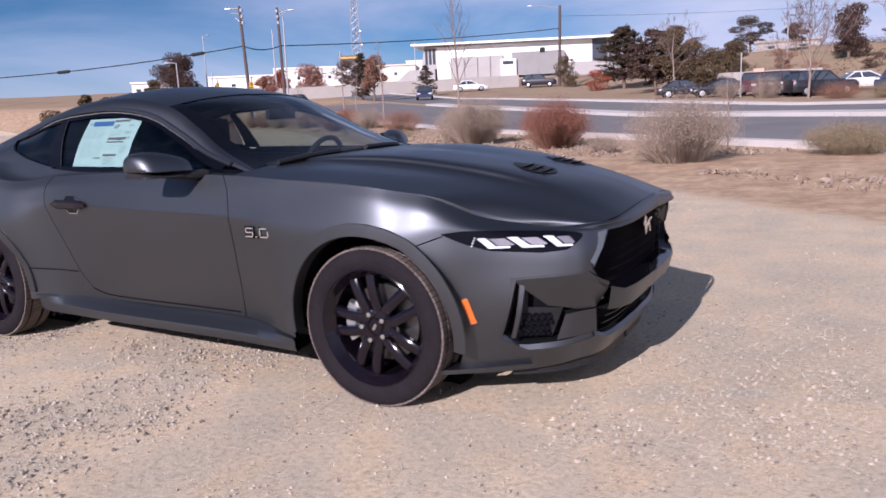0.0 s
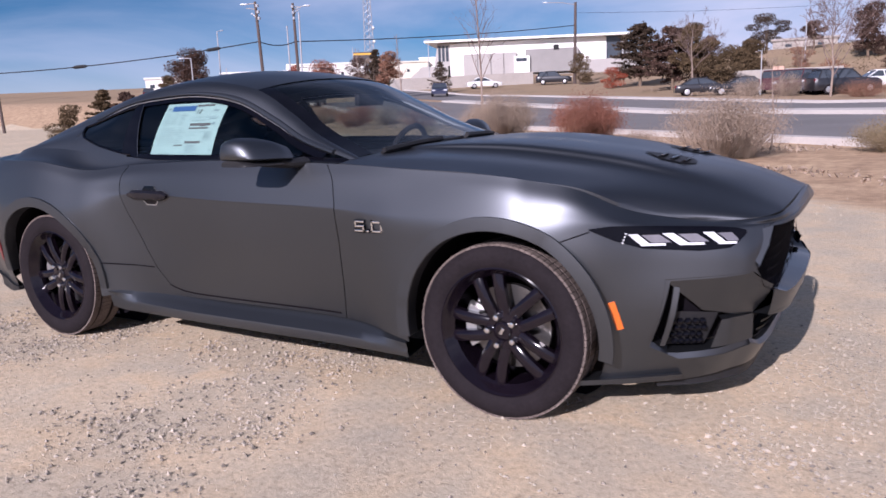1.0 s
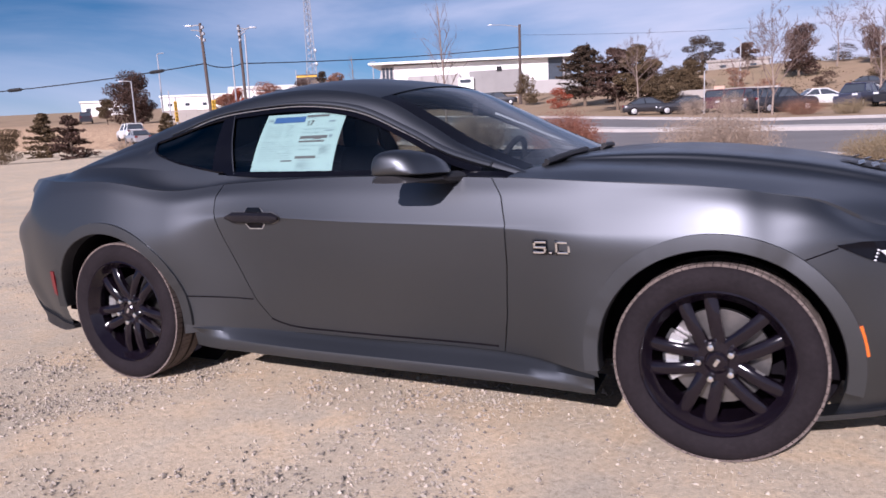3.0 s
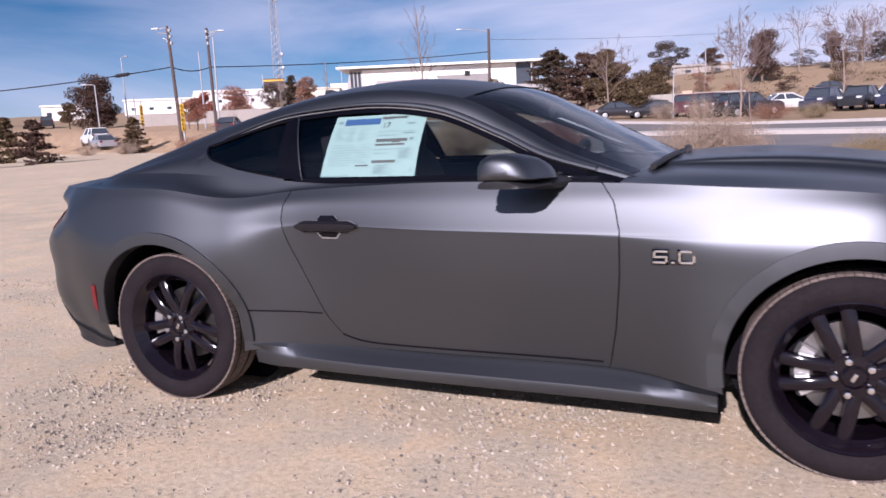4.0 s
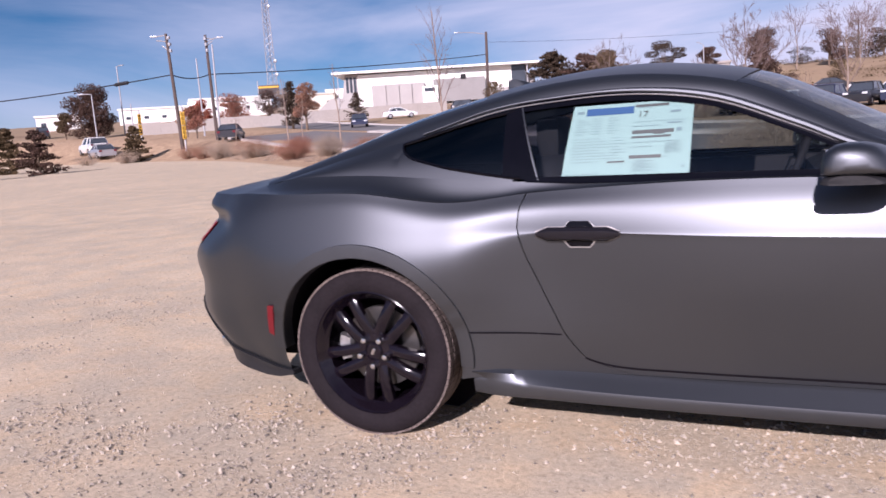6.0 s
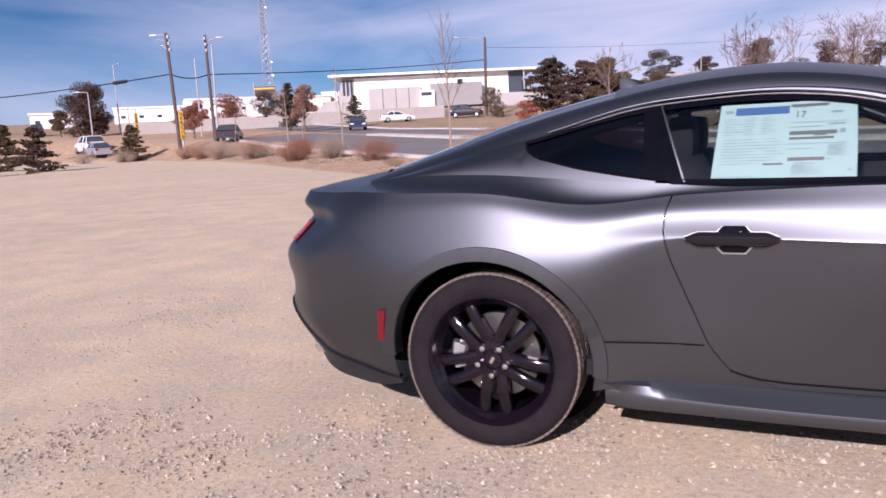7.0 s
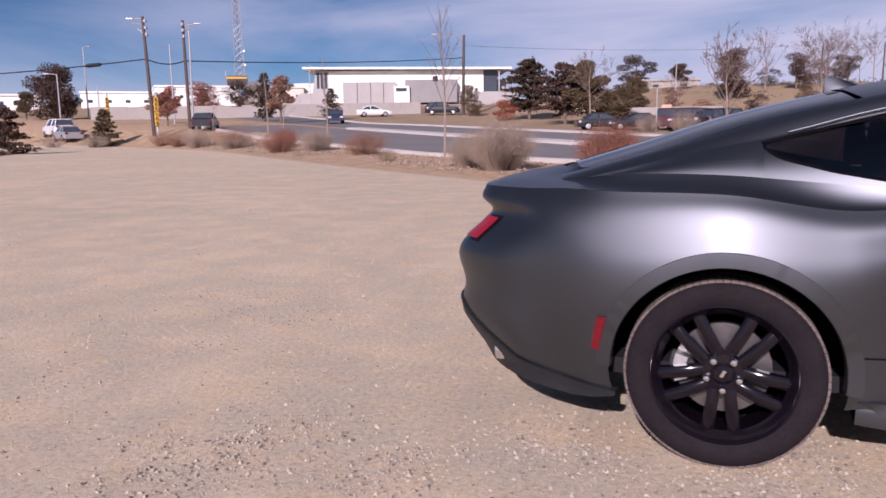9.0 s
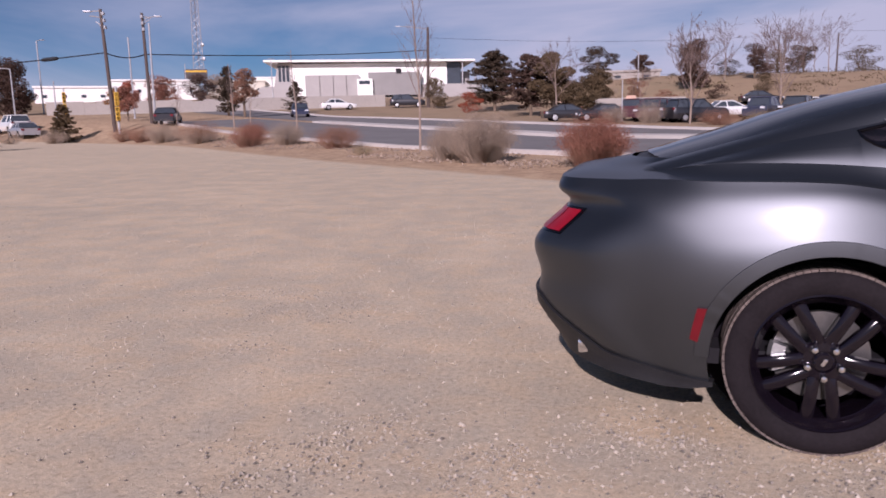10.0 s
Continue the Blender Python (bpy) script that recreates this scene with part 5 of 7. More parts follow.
# hood vents: a black tray with three slats on either side of the dome
for s in (-1, 1):
    def hz(x, y):
        g = HOOD_GRID.reshape(-1, 3)
        d = (g[:, 0] - x) ** 2 + (g[:, 1] - abs(y)) ** 2
        k = np.argsort(d)[:4]
        w = 1 / (d[k] + 1e-6)
        return float((g[k, 2] * w).sum() / w.sum())
    bm = bmesh.new()
    ring = []
    for x in np.linspace(.36, .56, 10):
        half = .078 * min(1, (x - .35) / .09) * min(1, (.575 - x) / .05)
        ring.append([bm.verts.new((x, s * (.19 + q * half), hz(x, .19 + q * half) + .004)) for q in (-1, -.5, 0, .5, 1)])
    for q, r in zip(ring, ring[1:]):
        for k in range(4):
            bm.faces.new((q[k], q[k + 1], r[k + 1], r[k]))
    vent = part("hood_vent", bm, BLACK_PLASTIC, HOOD_OB, "black hood vent with slats", True)
    for x in (.43, .475, .52):
        bm = bmesh.new()
        ring = []
        for q in np.linspace(-1, 1, 8):
            y = .19 + q * .058
            z = hz(x, y)
            ring.append([bm.verts.new((x + dx, s * y, z + dz)) for dx, dz in ((-.014, .004), (.010, .012), (.014, .010), (-.008, .002))])
        for a, b in zip(ring, ring[1:]):
            for k in range(4):
                bm.faces.new((a[k], a[(k + 1) % 4], b[(k + 1) % 4], b[k]))
        bm.faces.new(ring[0])
        bm.faces.new(ring[-1])
        part("slat", bm, GLOSS_BLACK, vent)

# lower seam of the doors
for s, door in ((-1, DOOR_R), (1, DOOR_L)):
    bm = bmesh.new()
    ring = []
    for x in np.linspace(-.795, -1.885, 34):
        z = curve_at([(-1.885, .343), (-1.84, .327), (-1.78, .315), (-1.70, .310), (-.79, .312)], x)
        ring.append([bm.verts.new((x, s * (side_y(x, z + d) + o), z + d)) for d, o in ((-.004, .001), (0, .002), (.004, .001))])
    for q, r in zip(ring, ring[1:]):
        for k in range(2):
            bm.faces.new((q[k], q[k + 1], r[k + 1], r[k]))
    part("door_joint", bm, DARK, door, "dark joint under the door")

# quarter panel's lower seam
for s, rear in ((-1, REAR_R), (1, REAR_L)):
    bm = bmesh.new()
    ring = []
    for x in np.linspace(-2.325, -1.965, 14):
        z = .443 - .012 * ((x + 2.32) / .36)
        ring.append([bm.verts.new((x, s * (side_y(x, z + d) + o), z + d)) for d, o in ((-.003, .001), (0, .002), (.003, .001))])
    for q, r in zip(ring, ring[1:]):
        for k in range(2):
            bm.faces.new((q[k], q[k + 1], r[k + 1], r[k]))
    part("panel_joint", bm, DARK, rear, "dark joint of the lower quarter panel")

# ---- interior ----
bm = bmesh.new()
ring = []
for y in np.linspace(-.68, .68, 17):
    f = abs(y) / .68
    ring.append([bm.verts.new(p) for p in ((-.62 - .06 * f, y, .95), (-.80, y, .985 - .02 * f), (-1.0, y, .975 + (.03 if .2 < y < .55 else 0)), (-1.10, y, .93), (-1.12, y, .72), (-.95, y, .45))])
for q, r in zip(ring, ring[1:]):
    for k in range(5):
        bm.faces.new((q[k], q[k + 1], r[k + 1], r[k]))
part("dashboard", bm, INTERIOR, car, "black dashboard", True)
bm = bmesh.new()
pts = [Vector((0, .175 * math.cos(a), .175 * math.sin(a))) for a in np.linspace(0, math.tau, 33)]
add_tube(bm, pts, .016, 8, False)
add_box(bm, (-.02, -.17, -.02), (.02, .17, .02), .006)
add_box(bm, (-.02, -.025, -.17), (.02, .025, .02), .006)
add_box(bm, (-.03, -.07, -.05), (.03, .07, .05), .015)
bmesh.ops.transform(bm, verts=bm.verts, matrix=pose(-1.17, .37, .905, 0, 22, 0))
part("steering_wheel", bm, INTERIOR, car, "black steering wheel", True, .6)


def seat(y):
    st = new("seat")
    st.parent = car
    tagged(st, "black bucket seat with a headrest")
    part("cushion", box((-1.95, y - .25, .40), (-1.42, y + .25, .58), .06), INTERIOR, st, smooth=True)
    bm = bmesh.new()
    ring = []
    for z, x, w, d in ((.52, -1.93, .24, .10), (.75, -1.99, .26, .11), (.95, -2.04, .23, .09), (1.03, -2.06, .17, .08), (1.06, -2.065, .12, .07)):
        ring.append([bm.verts.new((x + d * math.cos(a), y + w * math.copysign(abs(math.sin(a)) ** .6, math.sin(a)), z)) for a in np.linspace(0, math.tau, 16, endpoint=False)])
    for q, r in zip(ring, ring[1:]):
        for k in range(16):
            bm.faces.new((q[k], q[(k + 1) % 16], r[(k + 1) % 16], r[k]))
    bm.faces.new(ring[0])
    bm.faces.new(ring[-1])
    part("backrest", bm, INTERIOR, st, smooth=True)
    part("headrest", box((-2.12, y - .125, 1.05), (-2.02, y + .125, 1.21), .045), INTERIOR, st, smooth=True)


seat(-.36)
seat(.36)
bm = bmesh.new()
add_box(bm, (-2.75, -.60, .45), (-2.35, .60, .66), .05)
add_box(bm, (-2.85, -.58, .60), (-2.70, .58, .98), .05)
add_box(bm, (-3.25, -.60, .93), (-2.78, .60, .975), .02)
part("rear_bench", bm, INTERIOR, car, "black rear bench and shelf", True, .6)
for s in (-1, 1):
    part("door_card", box((-2.32, s * .725 - .03, .32), (-.85, s * .725 + .03, .955), .02), INTERIOR, car, "black inner door trim", True, .6)
part("cabin_floor", box((-3.2, -.75, .28), (-.7, .75, .34)), INTERIOR, car, "black cabin floor")


def headliner():
    a, c = spline(ROOFL, 73), spline(MIDL, 73)
    verts, rows = [], 17
    for i in range(25, 50):
        for k in range(rows):
            f = -1 + 2 * k / (rows - 1)
            w = abs(f)
            e = w ** 2.4
            verts.append((c[i, 0] + (a[i, 0] - c[i, 0]) * e, math.copysign(a[i, 1] * w, f), c[i, 2] + (a[i, 2] - c[i, 2]) * e - .03))
    mesh_object("headliner", verts, grid_faces(25, rows), INTERIOR, True, car, "dark headliner")


headliner()
part("rear_view_mirror", box((-1.16, -.11, 1.19), (-1.13, .11, 1.25), .012), INTERIOR, car, "black rear-view mirror", True)


# ---- plants ----
BARK = material("bark", (0.16, 0.12, 0.09), 0.9, 0, 6, 0.3, 0.5, spec=0.1)
BARK_PALE = material("pale_bark", (0.27, 0.21, 0.175), 0.9, 0, 6, 0.25, 0.4, spec=0.1)
NEEDLE_DARK = material("dark_needles", (0.052, 0.037, 0.026), 0.8, 0, 1.5, 0.3, island=0.45, spec=0.1)
NEEDLE_RED = material("brownish_needles", (0.075, 0.046, 0.036), 0.8, 0, 1.5, 0.3, island=0.45, spec=0.1)
NEEDLE_OLIVE = material("olive_needles", (0.095, 0.066, 0.038), 0.8, 0, 1.5, 0.3, island=0.45, spec=0.1)
LEAF_RUST = material("rust_leaves", (0.23, 0.10, 0.07), 0.8, 0, 1.5, 0.3, island=0.45, spec=0.1)
LEAF_RED = material("red_leaves", (0.25, 0.062, 0.035), 0.8, 0, 1.5, 0.3, island=0.4, spec=0.1)
LEAF_ORANGE = material("orange_leaves", (0.24, 0.115, 0.05), 0.8, 0, 1.5, 0.3, island=0.4, spec=0.1)
STALK = material("dry_grey_stalks", (0.29, 0.225, 0.175), 0.9, 0, 2, 0.2, island=0.18, spec=0.1)
STALK_RED = material("dry_rusty_stalks", (0.235, 0.125, 0.085), 0.9, 0, 2, 0.3, island=0.35, spec=0.1)
STALK_OLIVE = material("dry_olive_stalks", (0.24, 0.185, 0.115), 0.9, 0, 2, 0.3, island=0.35, spec=0.1)
TWIG = material("bare_twigs", (0.19, 0.138, 0.122), 0.9, 0, 3, 0.2, spec=0.1)


def cards(name, centres, sizes, mat, parent, rng, label="", stretch=1.0):
    """Many small leaf-like blades, each a bent pair of triangles."""
    n = len(centres)
    a = rng.normal(size=(n, 3))
    a /= np.linalg.norm(a, axis=1)[:, None]
    b = np.cross(a, rng.normal(size=(n, 3)))
    b /= np.linalg.norm(b, axis=1)[:, None]
    c = np.cross(a, b)
    s = np.asarray(sizes)[:, None]
    p = np.asarray(centres)
    v = np.stack([p - a * s * stretch, p + b * s * .5 + c * s * .15, p + a * s * stretch, p - b * s * .5 + c * s * .15], 1).reshape(-1, 3)
    k = np.arange(n)[:, None] * 4
    f = np.concatenate([k + [[0, 1, 2]], k + [[0, 2, 3]]], 1).reshape(-1, 3)
    me = bpy.data.meshes.new(name)
    me.from_pydata(v.tolist(), [], f.tolist())
    me.materials.append(mat)
    ob = new(name, me)
    ob.parent = parent
    return tagged(ob, label)


def conifer(x, y, h, w, mat, seed, label, name="evergreen_tree", n=4200, bare=.12, cone=1.0, category="tree"):
    """A conifer: trunk, whorls of limbs and needle tufts along them."""
    rng = np.random.default_rng(seed)
    t = new(name)
    t.location = (x, y, height(x, y) - .03)
    tagged(t, label, category)
    bm = bmesh.new()
    add_tube(bm, [(0, 0, 0), (rng.normal() * .02 * h, rng.normal() * .02 * h, h * .5), (0, 0, h * .96)], [.028 * h, .018 * h, .004 * h], 7)
    pts, sz = [], []
    rows = int(9 + h)
    for i in range(rows):
        f = bare + (1 - bare) * (i + rng.uniform(-.3, .3)) / rows
        reach = w / 2 * (1 - f) ** (.75 * cone) * (1.0 if f > bare + .1 else .8) * 1.15
        for k in range(6):
            a = rng.uniform(0, math.tau)
            r = reach * rng.uniform(.65, 1.12)
            tip = Vector((r * math.cos(a), r * math.sin(a), h * f + r * rng.uniform(-.12, .28)))
            add_tube(bm, [(0, 0, h * f), tip * .5 + Vector((0, 0, h * f * .5)), tip], [.006 * h, .004 * h, .0015 * h], 4, False)
            m = max(3, int(2.0 * n / rows / 6))
            for q in rng.uniform(.15, 1.05, m):
                c = Vector((0, 0, h * f)).lerp(tip, q)
                g = .045 * h * (1.15 - .6 * q)
                pts.append((c.x + rng.normal() * g * .6, c.y + rng.normal() * g * .6, c.z + rng.normal() * g * .45))
                sz.append(rng.uniform(.024, .05) * h ** .7)
    part("trunk", bm, BARK, t)
    cards("crown", pts, sz, mat, t, rng, stretch=.9)
    return t


def crowned(x, y, h, w, mat, seed, label, name="tree", n=3200, trunk=.35, lumps=9, category="tree", base=None):
    """A broad tree: trunk, limbs and several uneven leaf masses with gaps between."""
    rng = np.random.default_rng(seed)
    t = new(name)
    t.location = (x, y, height(x, y) - .03)
    tagged(t, label, category)
    bm = bmesh.new()
    add_tube(bm, [(0, 0, 0), (rng.normal() * .02 * h, rng.normal() * .02 * h, h * trunk), (rng.normal() * .03 * h, 0, h * .7)], [.03 * h, .022 * h, .008 * h], 7)
    pts, sz = [], []
    for k in range(lumps):
        a = rng.uniform(0, math.tau)
        f = trunk + (1 - trunk) * (k + .5) / lumps
        r = w / 2 * (.75 if f < .8 else .4) * rng.uniform(.3, .9)
        c = np.array([r * math.cos(a), r * math.sin(a), h * f * .97])
        add_tube(bm, [(0, 0, h * trunk * rng.uniform(.7, 1)), tuple(c * .6 + np.array([0, 0, h * trunk * .3])), tuple(c)], [.014 * h, .008 * h, .003 * h], 5, False)
        rad = np.array([w * .24, w * .24, h * (1 - trunk) * .16]) * rng.uniform(.75, 1.2)
        m = 2 * n // lumps
        d = rng.normal(size=(m, 3))
        d /= np.linalg.norm(d, axis=1)[:, None]
        d *= rng.uniform(.35, 1.05, (m, 1)) ** .6
        pts.extend(c + d * rad)
        sz.extend(rng.uniform(.022, .045, m) * h ** .7)
    part("trunk", bm, base or BARK, t)
    cards("crown", pts, sz, mat, t, rng)
    return t


def bare_tree(x, y, h, w, seed, label, mat=None, trunk=.3, limbs=9, deep=3, thick=.018, up=.75, name="bare_tree", leaves=None, fine=.0018):
    """A leafless tree: branches that fork again and again."""
    rng = np.random.default_rng(seed)
    t = new(name)
    t.location = (x, y, height(x, y) - .03)
    tagged(t, label, "tree")
    bm = bmesh.new()
    top = Vector((rng.normal() * .02 * h, rng.normal() * .02 * h, h * .93))
    line = [Vector((0, 0, 0)), Vector((rng.normal() * .012 * h, rng.normal() * .012 * h, h * .35)), Vector((rng.normal() * .015 * h, rng.normal() * .015 * h, h * .65)), top]
    add_tube(bm, spline(line, 9), np.linspace(thick * h, .0025 * h, 9), 7)
    part("trunk", bm, mat or BARK_PALE, t)
    ends = []

    def branch(bm, p, d, length, r, level):
        d2 = (d + Vector((rng.normal() * .18, rng.normal() * .18, .12 * up))).normalized()
        q = p + d * length * .5
        e = q + d2 * length * .5
        add_tube(bm, [p, q, e], [r, r * .75, r * .4], 5 if level > 1 else 3, False)
        ends.append(e)
        if level > 0:
            for k in range(3 if level > 1 else 4):
                s = rng.uniform(.3, 1)
                b = p.lerp(q, s * 2) if s < .5 else q.lerp(e, s * 2 - 1)
                dd = (d2 + Vector(rng.normal(size=3)) * .55 + Vector((0, 0, .25 * up))).normalized()
                branch(bm, b, dd, length * rng.uniform(.4, .65), max(r * .5, fine), level - 1)
    curve = spline(line, 30)
    for k in range(limbs):
        f = trunk + (.95 - trunk) * (k + rng.uniform(0, .8)) / limbs
        p = Vector(curve[int(f * 29)])
        a = k * 2.4 + rng.normal() * .4
        tilt = up
        d = Vector((math.cos(a) * (1 - tilt * .6), math.sin(a) * (1 - tilt * .6), tilt)).normalized()
        bm = bmesh.new()
        branch(bm, p, d, w * .55 * (1.15 - f * .75) * rng.uniform(.8, 1.2) * (1 + up * .4), thick * h * .42 * (1.1 - f * .8), deep - 1)
        part("limb", bm, TWIG, t)
    if leaves:
        pts = [tuple(e + Vector(rng.normal(size=3)) * .12 * w * .3) for e in ends for _ in range(3)]
        cards("leaves", pts, rng.uniform(.03, .06, len(pts)) * h ** .6, leaves, t, rng)
    return t


def brush(x, y, h, w, mat, seed, label, n=1400, name="dry_bush", fuzz=1.0, leaf=None):
    """A dry bush: stalks that fan out of the ground, with fine tips."""
    rng = np.random.default_rng(seed)
    t = new(name)
    t.location = (x, y, height(x, y) - .02)
    tagged(t, label, "bush")
    a = rng.uniform(0, math.tau, n)
    r0 = rng.uniform(0, .22, n) * w
    lean = rng.uniform(0, 1, n) ** .7
    ln = h * (1.02 - .35 * lean ** 2) * rng.uniform(.65, 1.1, n) * (1 + .10 * np.sin(a * 3 + seed))
    out = w / 2 * lean * rng.uniform(.75, 1.05, n)
    base = np.stack([r0 * np.cos(a), r0 * np.sin(a), np.zeros(n)], 1)
    tip = np.stack([r0 * .4 * np.cos(a) + out * np.cos(a), r0 * .4 * np.sin(a) + out * np.sin(a), ln], 1)
    mid = (base * .45 + tip * .55) + np.stack([np.cos(a), np.sin(a), -np.ones(n)], 1) * (.05 * h)
    side = np.stack([-np.sin(a + 1), np.cos(a + 1), np.zeros(n)], 1) * (.0042 * fuzz * max(h, .6))
    v = np.stack([base - side, base + side, mid + side * .8, mid - side * .8, tip], 1).reshape(-1, 3)
    k = np.arange(n)[:, None] * 5
    f = [tuple(q) for q in np.concatenate([k + [[0, 1, 2]], k + [[0, 2, 3]], k + [[3, 2, 4]]], 1).reshape(-1, 3).tolist()]
    me = bpy.data.meshes.new("stem_mass")
    me.from_pydata(v.tolist(), [], f)
    me.materials.append(mat)
    ob = tagged(new("stem_mass", me), kind="stuff")
    ob.parent = t
    m = int(n * 20)
    i = rng.integers(0, n, m)
    s = rng.uniform(.45, 1.08, (m, 1))
    pts = mid[i] + (tip[i] - mid[i]) * s + rng.normal(size=(m, 3)) * .055 * w
    pts[:, 2] = np.maximum(pts[:, 2], .02)
    tagged(cards("foliage", pts, rng.uniform(.0035, .0085, m) * fuzz * max(w, 1.0) ** .5 * 1.2, leaf or mat, t, rng, stretch=1.4), kind="stuff")
    return t


# bushes along the edge of the lot and on the soil strip
brush(-5.05, 14.3, 1.08, 1.75, STALK_RED, 11, "dense rust-red bush on the soil strip", 1500, "red_bush", 1.1, LEAF_RUST)
brush(-1.2, 10.4, 1.02, 2.0, STALK, 12, "pale wispy dry grey bush on the soil strip", 1100)
brush(-8.3, 16.4, 1.25, 2.0, STALK, 13, "pale dry grey bush on the soil strip", 1500)
brush(-9.6, 17.6, .95, 1.5, STALK, 14, "pale dry grey bush on the soil strip", 900)
brush(1.45, 11.4, .46, 1.6, STALK_OLIVE, 15, "low olive bush beside the road", 900)
brush(-21.5, 29.8, 1.05, 1.9, STALK, 16, "brownish dry bush at the lot's edge", 700)
brush(-17.2, 26.3, .9, 2.2, STALK_RED, 17, "brownish dry bush at the lot's edge", 700)
brush(-23.8, 30.1, 1.0, 2.3, STALK_RED, 18, "low rusty bush at the lot's edge", 700, leaf=LEAF_RUST)
brush(-26.0, 34.2, 1.05, 1.6, STALK_RED, 19, "low rusty bush at the lot's edge", 600, leaf=LEAF_RUST)
brush(-31.2, 36.6, 1.2, 2.9, STALK, 20, "dry bush with brown tips at the lot's edge", 700, leaf=STALK_RED)
brush(-36.6, 40.2, 1.25, 2.8, STALK, 21, "pale dry bush at the lot's edge", 600)
brush(-40.0, 42.4, 1.0, 2.2, STALK_RED, 22, "brownish dry bush at the lot's edge", 600)
brush(-43.0, 44.2, .95, 2.2, STALK_RED, 23, "brownish dry bush at the lot's edge", 500)
brush(-51.0, 45.6, 1.0, 2.6, STALK, 24, "pale dry bush at the lot's edge", 500)
brush(-14.0, 21.6, .30, .8, STALK_OLIVE, 25, "small dry tuft on the soil", 200, "grass_tuft")
brush(-3.3, 12.6, .40, .9, STALK, 26, "small dry tuft on the soil", 300, "grass_tuft")
brush(-.3, 54.0, .95, 3.4, STALK_RED, 27, "clipped brown hedge beside the far kerb", 600, "hedge")
brush(2.4, 53.4, .95, 2.6, STALK_OLIVE, 28, "clipped olive hedge beside the far kerb", 600, "hedge")
brush(-5.2, 57.5, 1.6, 2.6, STALK, 29, "pale dry bush beside the far kerb", 500)
brush(-8.0, 58.5, 1.3, 2.4, STALK, 30, "pale dry bush beside the far kerb", 500)
brush(-56.2, 46.2, .9, 2.4, STALK, 31, "pale dry bush at the lot's edge", 400)

conifer(-51.5, 47.2, 3.3, 2.9, NEEDLE_OLIVE, 40, "small olive evergreen at the lot's edge", n=4200, bare=.03)
conifer(-41.8, 29.6, 2.9, 3.2, NEEDLE_RED, 41, "small brownish evergreen at the lot's edge", n=4200, bare=.03)
crowned(-40.5, 24.2, 1.9, 2.6, NEEDLE_OLIVE, 42, "round evergreen shrub at the lot's edge", "evergreen_shrub", 1800, .1, 8)
conifer(-49.5, 33.5, 3.4, 3.2, NEEDLE_OLIVE, 43, "small evergreen at the lot's edge", n=4200, bare=.03)
crowned(-86.6, 75.4, 6.8, 6.4, NEEDLE_RED, 44, "large dark brownish evergreen beyond the crossing", "evergreen_tree", 7000, .08, 22)
crowned(-91.0, 74.6, 3.6, 3.4, NEEDLE_OLIVE, 45, "olive tree beyond the crossing")
conifer(-24.6, 88.0, 7.3, 9.2, NEEDLE_DARK, 46, "dark fir beyond the road", "fir_tree", n=6400, cone=.85, bare=.18)
conifer(-18.0, 76.5, 6.3, 9.6, NEEDLE_RED, 47, "dark broad fir beyond the road", "fir_tree", n=6400, cone=.8, bare=.2)
crowned(-12.0, 84.0, 4.6, 4.6, NEEDLE_OLIVE, 48, "olive pine beyond the road", "pine_tree", 3600, .3, 11)
crowned(-10.6, 66.5, 3.9, 4.4, NEEDLE_OLIVE, 49, "small olive pine beside the car park", "pine_tree", 2800, .3, 9)
crowned(-16.3, 130.5, 5.6, 7.0, NEEDLE_DARK, 50, "spreading dark pine on the slope", "pine_tree", 3000, .25, 10)
crowned(-8.3, 116.2, 4.0, 3.6, NEEDLE_RED, 51, "tall pine on the slope", "pine_tree", 2600, .45, 8)
crowned(-1.4, 106.5, 6.4, 5.6, NEEDLE_RED, 52, "tall brownish evergreen on the slope", "pine_tree", 3600, .15, 12)
bare_tree(-2.3, 55.5, 6.0, 4.4, 53, "tall leafless tree beside the car park", limbs=18, deep=4, thick=.014, up=.85, trunk=.2, fine=.013)
bare_tree(5.0, 66.4, 6.6, 5.0, 54, "leafless tree beside the car park", limbs=18, deep=4, thick=.014, up=.85, trunk=.2, fine=.013)
bare_tree(-13.6, 65.0, 6.2, 5.0, 55, "leafless tree with a few dark leaves beside the car park", limbs=12, deep=4, up=.6, thick=.014, fine=.009)
crowned(-15.2, 74.0, 6.4, 5.0, NEEDLE_OLIVE, 56, "tall loose evergreen beyond the car park", "pine_tree", 3000, .35, 10)
bare_tree(15.8, 155, 8, 8, 57, "leafless tree on the slope", limbs=12, deep=4, thick=.013, fine=.012)
bare_tree(22.0, 160, 7, 8, 58, "leafless tree on the slope", limbs=11, deep=4, thick=.013, fine=.012)
bare_tree(3.0, 112, 7, 6, 59, "leafless tree on the slope", limbs=11, deep=4, thick=.013, fine=.012)
bare_tree(-12.2, 22.7, 5.75, 1.9, 60, "slender leafless sapling on the soil strip", limbs=15, deep=3, thick=.0085, up=.95, trunk=.28, name="sapling")
bare_tree(-22.8, 33.3, 5.1, 1.2, 61, "slender leafless sapling at the lot's edge", limbs=10, deep=2, thick=.011, up=1.0, trunk=.4, name="sapling")
bare_tree(-32.5, 42.6, 5.0, 1.6, 62, "slender leafless sapling at the lot's edge", limbs=10, deep=2, thick=.013, up=1.0, trunk=.35, name="sapling")
bare_tree(-30.2, 41.0, 3.4, 2.0, 63, "small leafless sapling at the lot's edge", limbs=9, deep=2, thick=.012, up=.7, trunk=.35, name="sapling")
